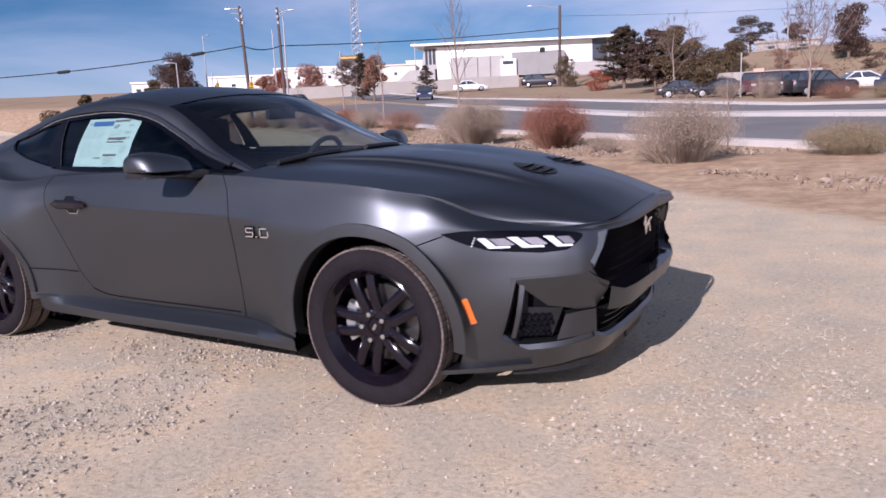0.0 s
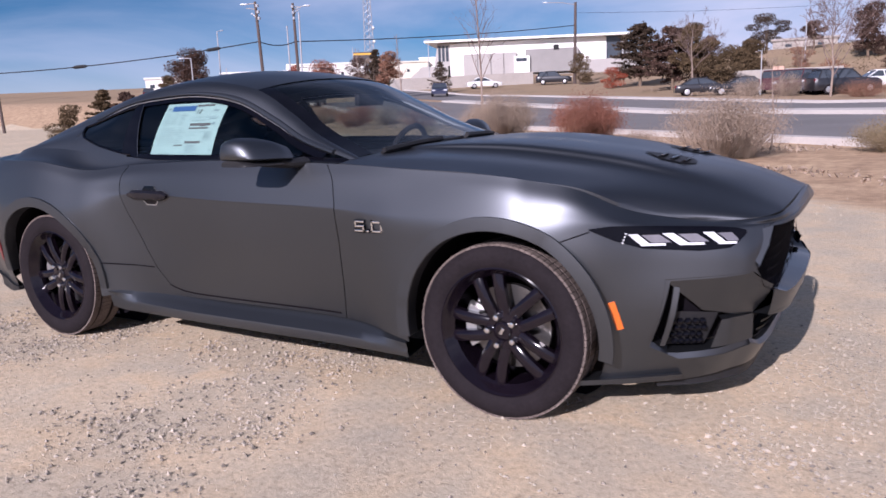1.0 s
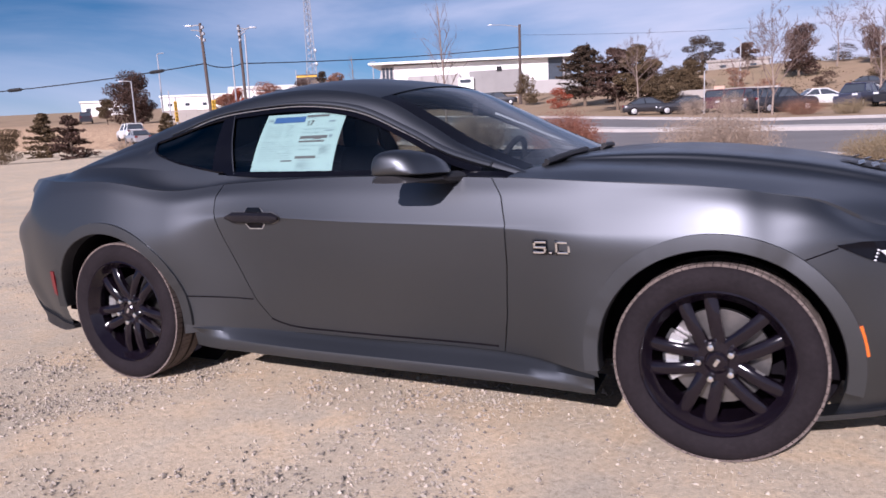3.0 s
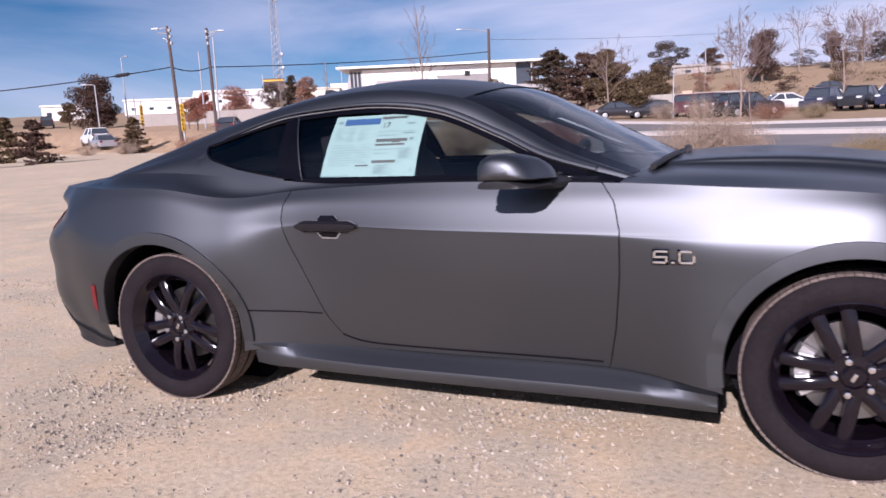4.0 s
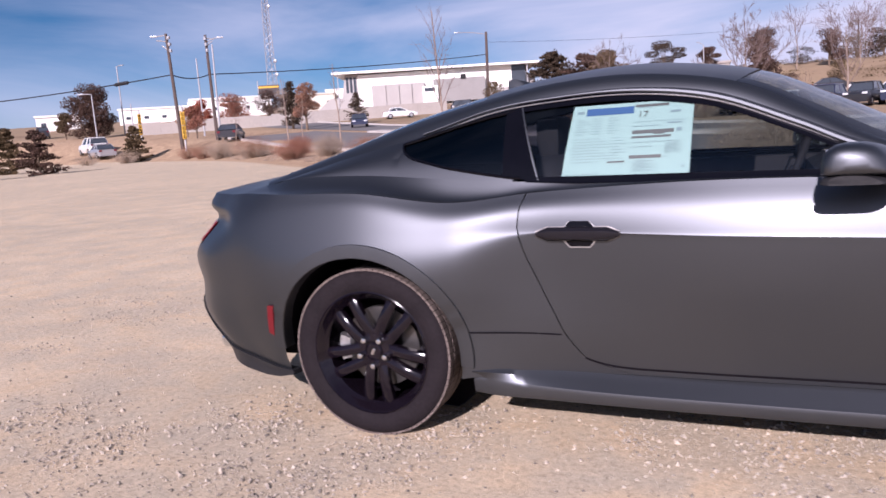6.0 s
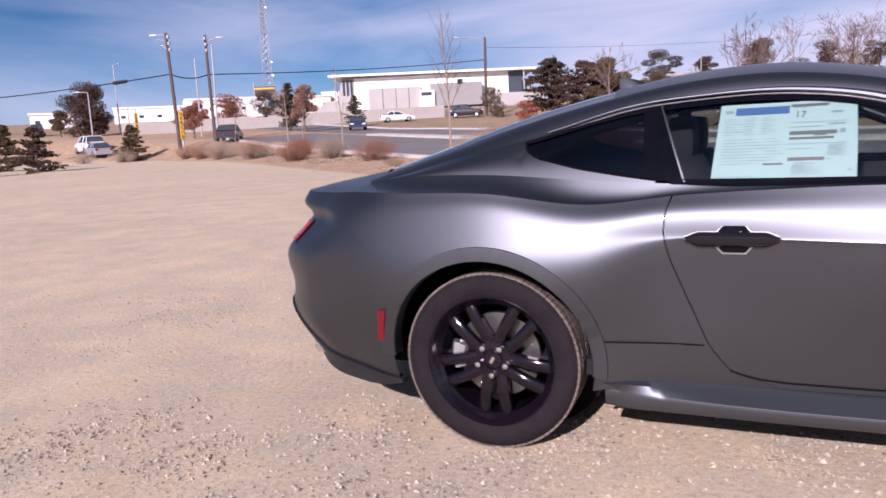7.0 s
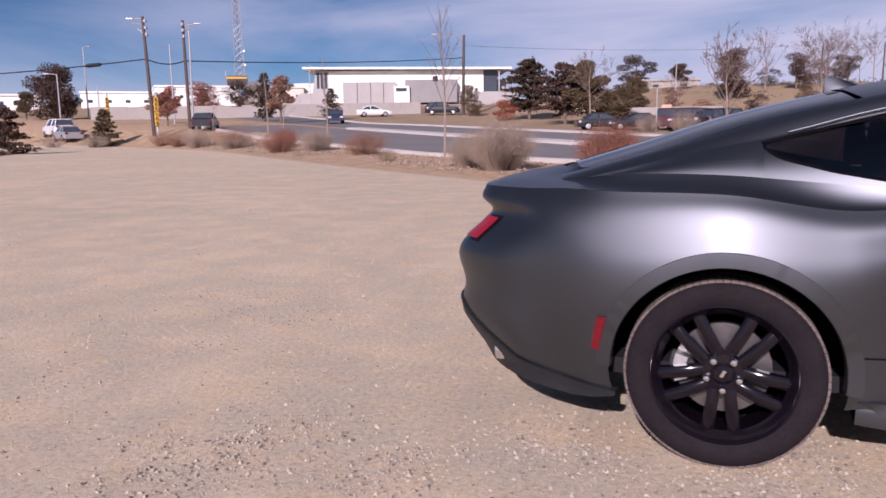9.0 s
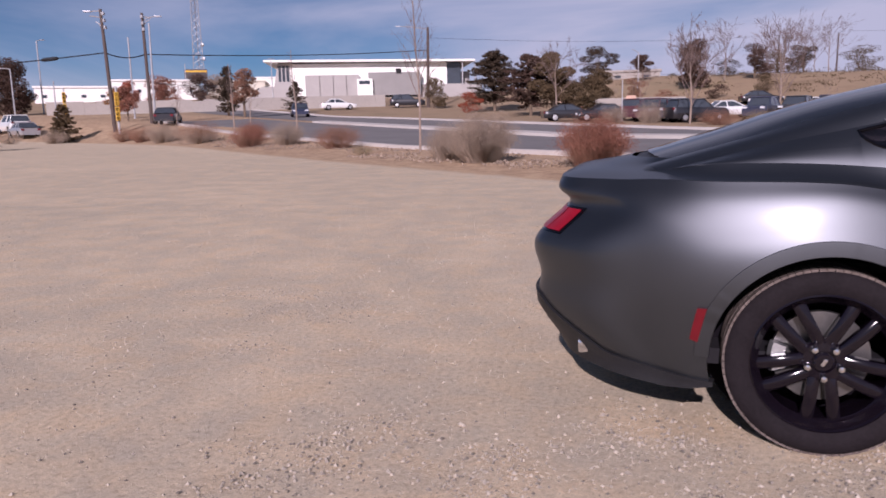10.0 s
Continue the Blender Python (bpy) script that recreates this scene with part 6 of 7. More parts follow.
bare_tree(-38.6, 44.6, 3.0, 1.6, 64, "small leafless sapling at the lot's edge", limbs=9, deep=2, thick=.012, up=.7, trunk=.35, name="sapling")
bare_tree(-.6, 11.6, 1.7, .9, 65, "thin leafless sapling on the soil strip", limbs=8, deep=2, thick=.009, up=.85, trunk=.25, name="sapling")
crowned(-47.6, 68.6, 5.0, 3.6, STALK_RED, 66, "brown bare-crowned tree beyond the road", n=1800)
conifer(-53.0, 74.0, 5.8, 3.6, NEEDLE_DARK, 67, "dark evergreen beyond the road", n=1800)
conifer(-47.6, 80.2, 3.9, 3.8, NEEDLE_DARK, 68, "dark evergreen beyond the road", n=1800)
crowned(-27.0, 85.1, 2.4, 3.4, LEAF_RED, 69, "red-leaved shrub beyond the road", "red_shrub", 1800, .1, 8)
crowned(-34.0, 93.0, 3.9, 3.8, NEEDLE_OLIVE, 70, "olive shrub at the foot of the pole", "olive_shrub", 1800, .1, 8)
crowned(-77.4, 87.3, 4.1, 3.4, LEAF_RED, 71, "rust-coloured autumn tree behind the wall", trunk=.12, lumps=14)
crowned(-74.2, 90.2, 4.7, 6.0, LEAF_RUST, 72, "rust-coloured autumn tree behind the wall", trunk=.12, lumps=16)
crowned(-76.5, 103.1, 4.9, 5.6, NEEDLE_RED, 73, "dark brown tree behind the wall", trunk=.12, lumps=14)
conifer(-95.0, 118.3, 3.6, 3.2, NEEDLE_DARK, 74, "dark evergreen behind the wall", n=1800)
crowned(-68.0, 96.0, 4.6, 5.2, STALK, 75, "pale brown bare-crowned tree behind the wall", trunk=.12, lumps=14)
crowned(-56.0, 60.5, 3.4, 3.2, LEAF_RUST, 76, "rusty tree beside the crossing", n=1600)
crowned(-62.0, 66.0, 3.2, 3.0, LEAF_ORANGE, 77, "brown tree beside the crossing", n=1600)
crowned(12.0, 130, 3.6, 7.0, NEEDLE_OLIVE, 78, "low dark shrubs on the slope", "olive_shrub", 1800, .1, 8)
crowned(26.0, 140, 4.2, 8.0, NEEDLE_OLIVE, 79, "low dark shrubs on the slope", "olive_shrub", 1800, .1, 8)
crowned(-4.5, 95, 2.0, 4.0, STALK_RED, 80, "brown shrubs on the slope", "brown_shrub", 1400, .1, 8)
crowned(7.5, 100, 2.2, 4.0, NEEDLE_OLIVE, 81, "dark shrubs on the slope", "olive_shrub", 1400, .1, 8)
crowned(-9.0, 104, 2.6, 3.6, STALK_RED, 82, "brown shrubs on the slope", "brown_shrub", 1400, .1, 8)
crowned(4.0, 118, 2.4, 4.6, NEEDLE_DARK, 83, "dark shrubs on the slope", "olive_shrub", 1400, .1, 8)
crowned(9.5, 122, 2.0, 4.0, NEEDLE_OLIVE, 84, "dark shrubs on the slope", "olive_shrub", 1400, .1, 8)
crowned(-11.5, 96, 2.4, 4.0, STALK, 85, "pale brown shrub on the slope", "brown_shrub", 1400, .1, 8)
crowned(7.0, 112, 4.6, 4.6, NEEDLE_RED, 89, "brownish evergreen on the slope", "pine_tree", 2400, .2, 10)
crowned(14.0, 118, 3.8, 5.0, NEEDLE_DARK, 90, "dark evergreen on the slope", "pine_tree", 2400, .2, 10)
bare_tree(10.5, 110, 6.0, 5.5, 91, "leafless tree on the slope", limbs=11, deep=4, thick=.013, fine=.012)
bare_tree(18.0, 122, 6.4, 6.0, 92, "leafless tree on the slope", limbs=11, deep=4, thick=.013, fine=.012)
crowned(-22.5, 118, 3.2, 4.5, NEEDLE_RED, 93, "brown shrubs on the slope", "brown_shrub", 1800, .1, 9)
crowned(1.5, 98, 1.8, 3.2, NEEDLE_RED, 86, "dark brown shrub on the slope", "brown_shrub", 1400, .1, 8)
crowned(-12.6, 68.5, 3.4, 3.6, NEEDLE_OLIVE, 87, "small olive pine beside the car park", "pine_tree", 2200, .35, 9)
bare_tree(-7.5, 92, 4.2, 4.2, 88, "small leafless tree on the slope", limbs=10, deep=4, thick=.013, fine=.012)


def scrub():
    """Low scrub on the slope beyond the car park, more than one could count."""
    rng = np.random.default_rng(8)
    pts, sz = [], []
    for _ in range(420):
        s, u = rng.uniform(52, 112), rng.uniform(5, 112)
        v = s + 6
        x, y = NX * v - NY * u, NY * v + NX * u
        z, r = height(x, y), rng.uniform(.3, 1.0)
        for _ in range(34):
            pts.append((x + rng.normal() * r, y + rng.normal() * r, z + abs(rng.normal()) * .4 * r))
            sz.append(rng.uniform(.06, .15))
    tagged(cards("scrub", pts, sz, NEEDLE_OLIVE, None, rng), "low olive scrub on the slope", "scrub", kind="stuff")


scrub()


def grass_field():
    """Dry grass tufts on the soil strip, more than one could count."""
    rng = np.random.default_rng(5)
    pts, sz = [], []
    for _ in range(5200):
        s = rng.uniform(.4, 3.8)
        u = rng.uniform(-16, 60)
        v = s + edge_at(min(u, 30)) * .5 + 3
        x, y = NX * v - NY * u, NY * v + NX * u
        if noise.noise((x * .35, y * .35, 3)) < -.02:
            continue
        z = height(x, y)
        for _ in range(3):
            pts.append((x + rng.normal() * .05, y + rng.normal() * .05, z + rng.uniform(.0, .07)))
            sz.append(rng.uniform(.02, .06))
    holder = cards("dry_grass", pts, sz, STALK, None, rng, stretch=1.2)
    tagged(holder, "dry tufts of grass on the soil strip", "grass", kind="stuff")


grass_field()

# ---- poles, wires, signals ----
WOOD = material("weathered_pole_wood", (0.085, 0.062, 0.055), 0.9, 0, 2, 0.3, 0.3)
GALV = material("galvanised_steel", (0.42, 0.42, 0.44), 0.5, 0.6, 3, 0.2)
YELLOW = material("signal_yellow", (0.62, 0.36, 0.04), 0.5, 0, 5, 0.15)


def pole(x, y, h, top, r, mat, label, arms=(), name="utility_pole", gear=False):
    """A pole whose head stands off by top; arms: (height share, dx, dy, dz, lamp)."""
    p = new(name)
    z = height(x, y)
    p.location = (x, y, z)
    tagged(p, label, "pole")
    bm = bmesh.new()
    add_tube(bm, [(0, 0, -.3), (top[0] * .5, top[1] * .5, h * .5), (top[0], top[1], h)], [r, r * .85, r * .7], 10)
    part("shaft", bm, mat, p, "", True)
    for f, dx, dy, dz, lamp in arms:
        bm = bmesh.new()
        b = Vector((top[0] * f, top[1] * f, h * f))
        e = b + Vector((dx, dy, dz))
        add_tube(bm, [b, b.lerp(e, .5) + Vector((0, 0, abs(dz) * .25)), e], .05, 6)
        arm = part("arm", bm, GALV, p, "grey steel arm", True)
        if lamp:
            bm = bmesh.new()
            d = Vector((dx, dy, 0)).normalized()
            add_box(bm, (-.1, -.13, -.06), (.5, .13, .06), .04, Matrix.Translation(e) @ Matrix.Rotation(math.atan2(d.y, d.x), 4, "Z"))
            part("lamp_head", bm, GALV, arm, "grey lamp head", True)
    if gear:
        for k in range(3):
            bm = box((-.14 + .06 * k, -.26, h * (.95 - .055 * k)), (.10 + .04 * k, -.05, h * (.95 - .055 * k) + .26), .03)
            part("fitting", bm, GALV, p, "grey pole fittings", True)
    return p


pole(-49.1, 50.4, 10.1, (-.25, -.15, 0), .17, WOOD, "dark wooden utility pole with a lamp arm", [(.985, -.75, -.4, -.05, True), (.93, -.8, -.4, .15, False), (.84, -.45, -.2, .6, False)], gear=True)
pole(-48.9, 55.0, 9.7, (-.1, 0, 0), .165, WOOD, "wooden utility pole with a lamp arm", [(.93, .95, .6, .4, True), (.97, .6, .4, -.2, False), (.88, .5, .3, .55, False)], gear=True)
pole(-48.6, 55.1, 8.8, (.1, .1, 0), .10, GALV, "slim grey steel pole beside the utility pole", name="steel_pole")
pole(-59.6, 66.0, 8.6, (0, 0, 0), .10, GALV, "slim grey lamp mast", name="lamp_mast")
pole(-87.2, 81.6, 9.8, (0, 0, 0), .11, GALV, "slim grey lamp mast beyond the crossing", [(1.0, .8, 0, .1, True)], name="lamp_mast")
pole(-35.8, 96.0, 10.6, (.2, 0, 0), .24, WOOD, "wooden pole with a long lamp arm beyond the road", [(.97, -3.6, -1.2, .5, True)])
pole(-73.5, 39.5, 6.2, (-.3, 0, 0), .16, WOOD, "wooden utility pole by the lot's end")
pole(-76.0, 66.0, 5.6, (0, 0, 0), .09, GALV, "grey street lamp beyond the crossing", [(1.0, -1.0, -.4, .1, True)], name="street_lamp")
pole(-72.5, 68.5, 4.2, (0, 0, 0), .09, GALV, "short pale pole at the crossing", name="steel_pole")
pole(-8.5, 106.2, 5.6, (0, 0, 0), .09, GALV, "tall pale lamp mast", [(1.0, -.9, 0, .5, False)], name="lamp_mast")
pole(14.0, 148, 6.8, (0, 0, 0), .16, WOOD, "distant utility pole on the slope", [(.95, -.9, 0, 0, False), (.95, .9, 0, 0, False)])
pole(24.0, 150, 7.0, (0, 0, 0), .16, WOOD, "distant utility pole on the slope", [(.95, -.9, 0, 0, False), (.95, .9, 0, 0, False)])
pole(-72.0, 118, 7.6, (0, 0, 0), .10, GALV, "lamp mast before the white building", [(1.0, .6, 0, 0, False), (1.0, -.6, 0, 0, False)], name="lamp_mast")
pole(-104, 138, 7.5, (0, 0, 0), .12, GALV, "lamp mast behind the wall", name="lamp_mast")
pole(-7.6, 61.5, 3.4, (0, 0, 0), .06, GALV, "short steel post by the far kerb", name="steel_pole")


def wire(pts, sag, label, r=.028, blobs=()):
    bm = bmesh.new()
    full = []
    for a, b in zip(pts, pts[1:]):
        a, b = Vector(a), Vector(b)
        for k in range(13):
            f = k / 12
            q = a.lerp(b, f)
            q.z -= sag * 4 * f * (1 - f)
            full.append(q)
    add_tube(bm, full, r, 5)
    for f in blobs:
        q = full[int(f * (len(full) - 1))]
        d = (full[min(int(f * (len(full) - 1)) + 1, len(full) - 1)] - q).normalized()
        add_tube(bm, [q - d * .8, q - d * .5, q + d * .5, q + d * .8], [.03, .16, .16, .03], 8)
    ob = part("overhead_wire", bm, BLACK_PLASTIC)
    tagged(ob, label, "wire", kind="structure")


wire([(-73.8, 39.5, 5.7), (-49.3, 50.3, 7.4), (-49.0, 55.0, 7.6), (-35.7, 96, 10.6)], .35, "black overhead cable between the poles", .05, (.12, .27))
wire([(-130, 18, 6.2), (-73.8, 39.5, 5.7)], .6, "black overhead cable between the poles", .04)
wire([(-49.2, 55.2, 5.2), (-66, 100, 7.6)], .5, "black overhead cable to the signals", .035)
wire([(-35.7, 96, 12.2), (14, 148, 15.0), (24, 150, 15.3), (120, 170, 17)], .8, "thin distant overhead cable", .018)


def signal(x, y, z0, yaw):
    t = new("traffic_signal")
    t.location = (x, y, height(x, y))
    t.rotation_euler = (0, 0, yaw)
    tagged(t, "yellow traffic signal on a steel pole", "signal")
    bm = bmesh.new()
    add_tube(bm, [(0, 0, 0), (0, 0, z0 + 1.6)], .09, 8)
    part("shaft", bm, GALV, t, "", True)
    for k in (0, 1):
        head = part("head", box((-.18, -.42, z0 - 1.2 * k), (.18, -.10, z0 + 1.12 - 1.2 * k), .04), YELLOW, t, "yellow signal head")
        for j in range(3):
            bm = bmesh.new()
            add_lathe(bm, [(.13, -.52), (.13, -.42), (0, -.42)], (0, 0, z0 + .2 + .36 * j - 1.2 * k), sides=12)
            part("visor", bm, DARK, head, "dark lens")
    return t


signal(-47.4, 48.9, 2.3, .7)
signal(-66.0, 63.0, 1.8, .7)


def lattice_tower(x, y, h, w):
    t = new("lattice_tower")
    t.location = (x, y, height(x, y))
    tagged(t, "tall grey lattice radio tower", "tower")
    for k in range(3):
        bm = bmesh.new()
        a = k * math.tau / 3
        add_tube(bm, [(w * math.cos(a), w * math.sin(a), 0), (.3 * w * math.cos(a), .3 * w * math.sin(a), h)], [.13, .08], 6)
        part("leg", bm, GALV, t)
    n = 26
    bm = bmesh.new()
    for i in range(n):
        for k in range(3):
            a, b = k * math.tau / 3, (k + 1) * math.tau / 3
            f, g = i / n, (i + 1) / n
            r0, r1 = w * (1 - .7 * f), w * (1 - .7 * g)
            add_tube(bm, [(r0 * math.cos(a), r0 * math.sin(a), h * f), (r1 * math.cos(b), r1 * math.sin(b), h * g)], .05, 4, False)
            add_tube(bm, [(r0 * math.cos(b), r0 * math.sin(b), h * f), (r1 * math.cos(a), r1 * math.sin(a), h * g)], .05, 4, False)
    part("bracing", bm, GALV, t)
    for z in (.22, .3, .62):
        bm = bmesh.new()
        add_lathe(bm, [(0, -.2), (.5, 0), (.55, .25), (0, .3)], (1.3 * w * (1 - .7 * z), -.5, h * z), sides=14)
        part("dish", bm, GALV, t, "grey dish")


lattice_tower(-133.0, 185.3, 48, 1.8)
sg = new("sign_board")
sg.location = (-108.3, 148.0, height(-108.3, 148.0))
sg.rotation_euler = (0, 0, .6)
tagged(sg, "yellow and dark roadside sign board on two posts", "sign")
part("board", box((-2.5, -.2, 4.6), (2.5, .2, 6.7), .05), material("sign_dark", (0.06, 0.05, 0.05), .5, 0, 1, .2), sg)
part("stripe", box((-2.4, -.26, 6.05), (2.4, -.2, 6.45)), YELLOW, sg, "yellow stripe")
for k in (-1.6, 1.6):
    part("post", box((k - .15, -.15, -.3), (k + .15, .15, 4.7)), GALV, sg)

# ---- buildings ----
WHITE_WALL = material("white_cladding", (0.80, 0.79, 0.76), 0.7, 0, .3, .05, fine=6)
CREAM_WALL = material("cream_wall", (0.62, 0.58, 0.50), 0.8, 0, .3, .08, fine=6)
GREY_WALL = material("grey_block_wall", (0.36, 0.34, 0.33), 0.85, 0, .4, .1, .2, fine=8)
DARK_GREY_WALL = material("dark_grey_wall", (0.25, 0.24, 0.235), 0.85, 0, .4, .12, .2, fine=8)
BEIGE_WALL = material("beige_retaining_wall", (0.33, 0.30, 0.275), 0.9, 0, .3, .12, .2, fine=5)
PANE = material("dark_pane", (0.05, 0.06, 0.075), 0.15, 0, .5, .2)


def hall():
    """The long white hall on the rise, with its thin overhanging roof."""
    t = new("white_hall")
    t.matrix_world = pose(-86.5, 138.6, 4.4, 0, 0, 22.5)
    tagged(t, "long white hall with a thin overhanging roof and grey blocks", "building")
    part("wall", box((6.4, 0, 1.2), (39.2, 30, 8.95)), WHITE_WALL, t, "white clad wall")
    bm = bmesh.new()
    ring = []
    for x, z in ((1.2, 9.3), (5, 9.27), (22, 9.15), (39, 9.0), (45.0, 8.95)):
        ring.append([bm.verts.new(p) for p in ((x, -2.0, z), (x, -2.0, z + .42), (x, 32, z + .42), (x, 32, z))])
    for q, r in zip(ring, ring[1:]):
        for k in range(4):
            bm.faces.new((q[k], q[(k + 1) % 4], r[(k + 1) % 4], r[k]))
    bm.faces.new(ring[0])
    bm.faces.new(ring[-1])
    part("roof", bm, WHITE_WALL, t, "thin pale roof")
    part("block", box((9.5, -2.2, 1.0), (20.6, 1, 6.5), .05), GREY_WALL, t, "grey block")
    part("block", box((22.5, -2.4, 2.2), (33.4, 1, 6.9), .05), DARK_GREY_WALL, t, "dark grey block")
    part("block", box((33.4, -1.0, 1.0), (46.5, 1, 4.4), .05), GREY_WALL, t, "low grey block")
    part("glazing", box((39.2, .3, 4.4), (42.2, 26, 8.85)), PANE, t, "dark glazing")
    part("block", box((42.2, 4, 2.2), (44.6, 26, 7.2)), GREY_WALL, t, "grey block")
    for x in (42.3, 45.0):
        part("post", box((x, -1.2, 4.2), (x + .22, -1.0, 8.95)), GALV, t)
    bm = bmesh.new()
    v = [bm.verts.new(p) for p in ((2.9, 0, 4.4), (6.4, 0, 4.4), (6.4, 0, 9.2), (3.8, 0, 9.2), (2.9, 14, 4.4), (6.4, 14, 4.4), (6.4, 14, 9.2), (3.8, 14, 9.2))]
    for f in ((0, 1, 2, 3), (4, 7, 6, 5), (0, 4, 5, 1), (3, 2, 6, 7), (0, 3, 7, 4), (1, 5, 6, 2)):
        bm.faces.new([v[k] for k in f])
    part("corner_bay", bm, GREY_WALL, t, "grey leaning corner bay")
    for k in range(3):
        part("window", box((3.9 + k * .82, -.06, 5.4), (4.45 + k * .82, .02, 8.6)), PANE, t, "tall dark window")
    bm = bmesh.new()
    v = [bm.verts.new(p) for p in ((-5, -1, 0), (6, -1, 0), (6, -1, 4.4), (.5, -1, 4.4), (-5, 8, 0), (6, 8, 0), (6, 8, 4.4), (.5, 8, 4.4))]
    for f in ((0, 1, 2, 3), (4, 7, 6, 5), (0, 4, 5, 1), (3, 2, 6, 7), (0, 3, 7, 4), (1, 5, 6, 2)):
        bm.faces.new([v[k] for k in f])
    part("ramp_wall", bm, GREY_WALL, t, "grey sloping wall")
    part("canopy", box((20.2, -3.2, 2.0), (23.4, 0, 5.6)), WHITE_WALL, t, "white porch")
    part("doorway", box((20.6, -3.3, 4.5), (22.8, -3.2, 5.2)), PANE, t, "dark doorway")
    for x in (12.4, 15.2, 17.9, 25.2, 27.9, 30.6):
        part("joint", box((x, -2.45, 2.2), (x + .06, -2.2, 6.4)), DARK_GREY_WALL, t)
    part("plinth", box((-6, -6.4, -1.5), (48, -5.8, 1.6)), BEIGE_WALL, t, "beige retaining wall")
    part("vent", box((28.3, -2.6, 6.6), (29.4, -1, 7.6), .1), BLACK_PLASTIC, t, "dark roof vent")


hall()


def block(x, y, yaw, w, d, h, storeys, cols, mat, label, sill=.35, tall=.45, share=.5):
    """A far flat-roofed building with its rows of windows."""
    t = new("building")
    t.matrix_world = pose(x, y, height(x, y) - .5, 0, 0, yaw)
    tagged(t, label, "building")
    part("wall", box((0, 0, 0), (w, d, h)), mat, t)
    part("roof", box((-.25, -.25, h), (w + .25, d + .25, h + .35)), mat, t)
    for i in range(storeys):
        for k in range(cols):
            a = w * (k + .5 - share / 2) / cols
            z = h * (i + sill) / storeys
            part("window", box((a, -.08, z), (a + w * share / cols, .02, z + h * tall / storeys)), PANE, t)
    return t


block(-129.5, 101.6, 49, 7.6, 12, 3.2, 1, 3, WHITE_WALL, "white office block beyond the crossing", .45, .22, .35)
block(-123, 116, 42, 14, 18, 3.5, 1, 4, WHITE_WALL, "long white building beyond the wall", .45, .16, .25)
block(-113, 126, 42, 17, 18, 4.6, 1, 5, WHITE_WALL, "white building beyond the wall", .5, .14, .2)
block(-108, 152, 35, 13, 14, 4.4, 1, 4, CREAM_WALL, "cream building behind the trees", .5, .14, .2)
block(-100, 160, 25, 14, 14, 5.0, 1, 3, WHITE_WALL, "white building beside the white hall", .5, .14, .2)
block(-15, 127, 4, 9, 8, 1.3, 1, 2, BEIGE_WALL, "long low shed on the slope", .3, .3, .2)

# retaining wall behind the crossing, and low walls of the car park
bm = bmesh.new()
for k in range(-4, 26):
    f = k / 26
    x, y = -76 + 32 * f, 79 + 22 * f
    add_box(bm, (0, 0, -2.5), (1.49, .35, 1.7 - .2 * (k % 9 == 8)), .02, Matrix.Translation((x, y, height(x, y))) @ Matrix.Rotation(math.atan2(22, 32), 4, "Z"))
tagged(part("retaining_wall", bm, BEIGE_WALL), "grey concrete retaining wall behind the crossing", "wall", kind="structure")
bm = bmesh.new()
for k in range(12):
    x, y = -13.5 + k * .92, 71.5 + k * .15
    add_box(bm, (0, 0, -.4), (.93, .3, 1.75), .02, Matrix.Translation((x, y, height(x, y))))
tagged(part("car_park_wall", bm, BEIGE_WALL), "pale brown wall behind the parked cars", "wall", kind="structure")
for x, y in ((-13.6, 70.6), (-7.4, 70.8)):
    bx = part("wall_pier", box((-.45, -.3, -.4), (.45, .3, 2.0), .03), material("pinkish_stucco", (0.55, 0.36, 0.28), .9, 0, 2, .1))
    bx.location = (x, y, height(x, y))
    tagged(bx, "pinkish stucco pier beside the parked cars", "pier")


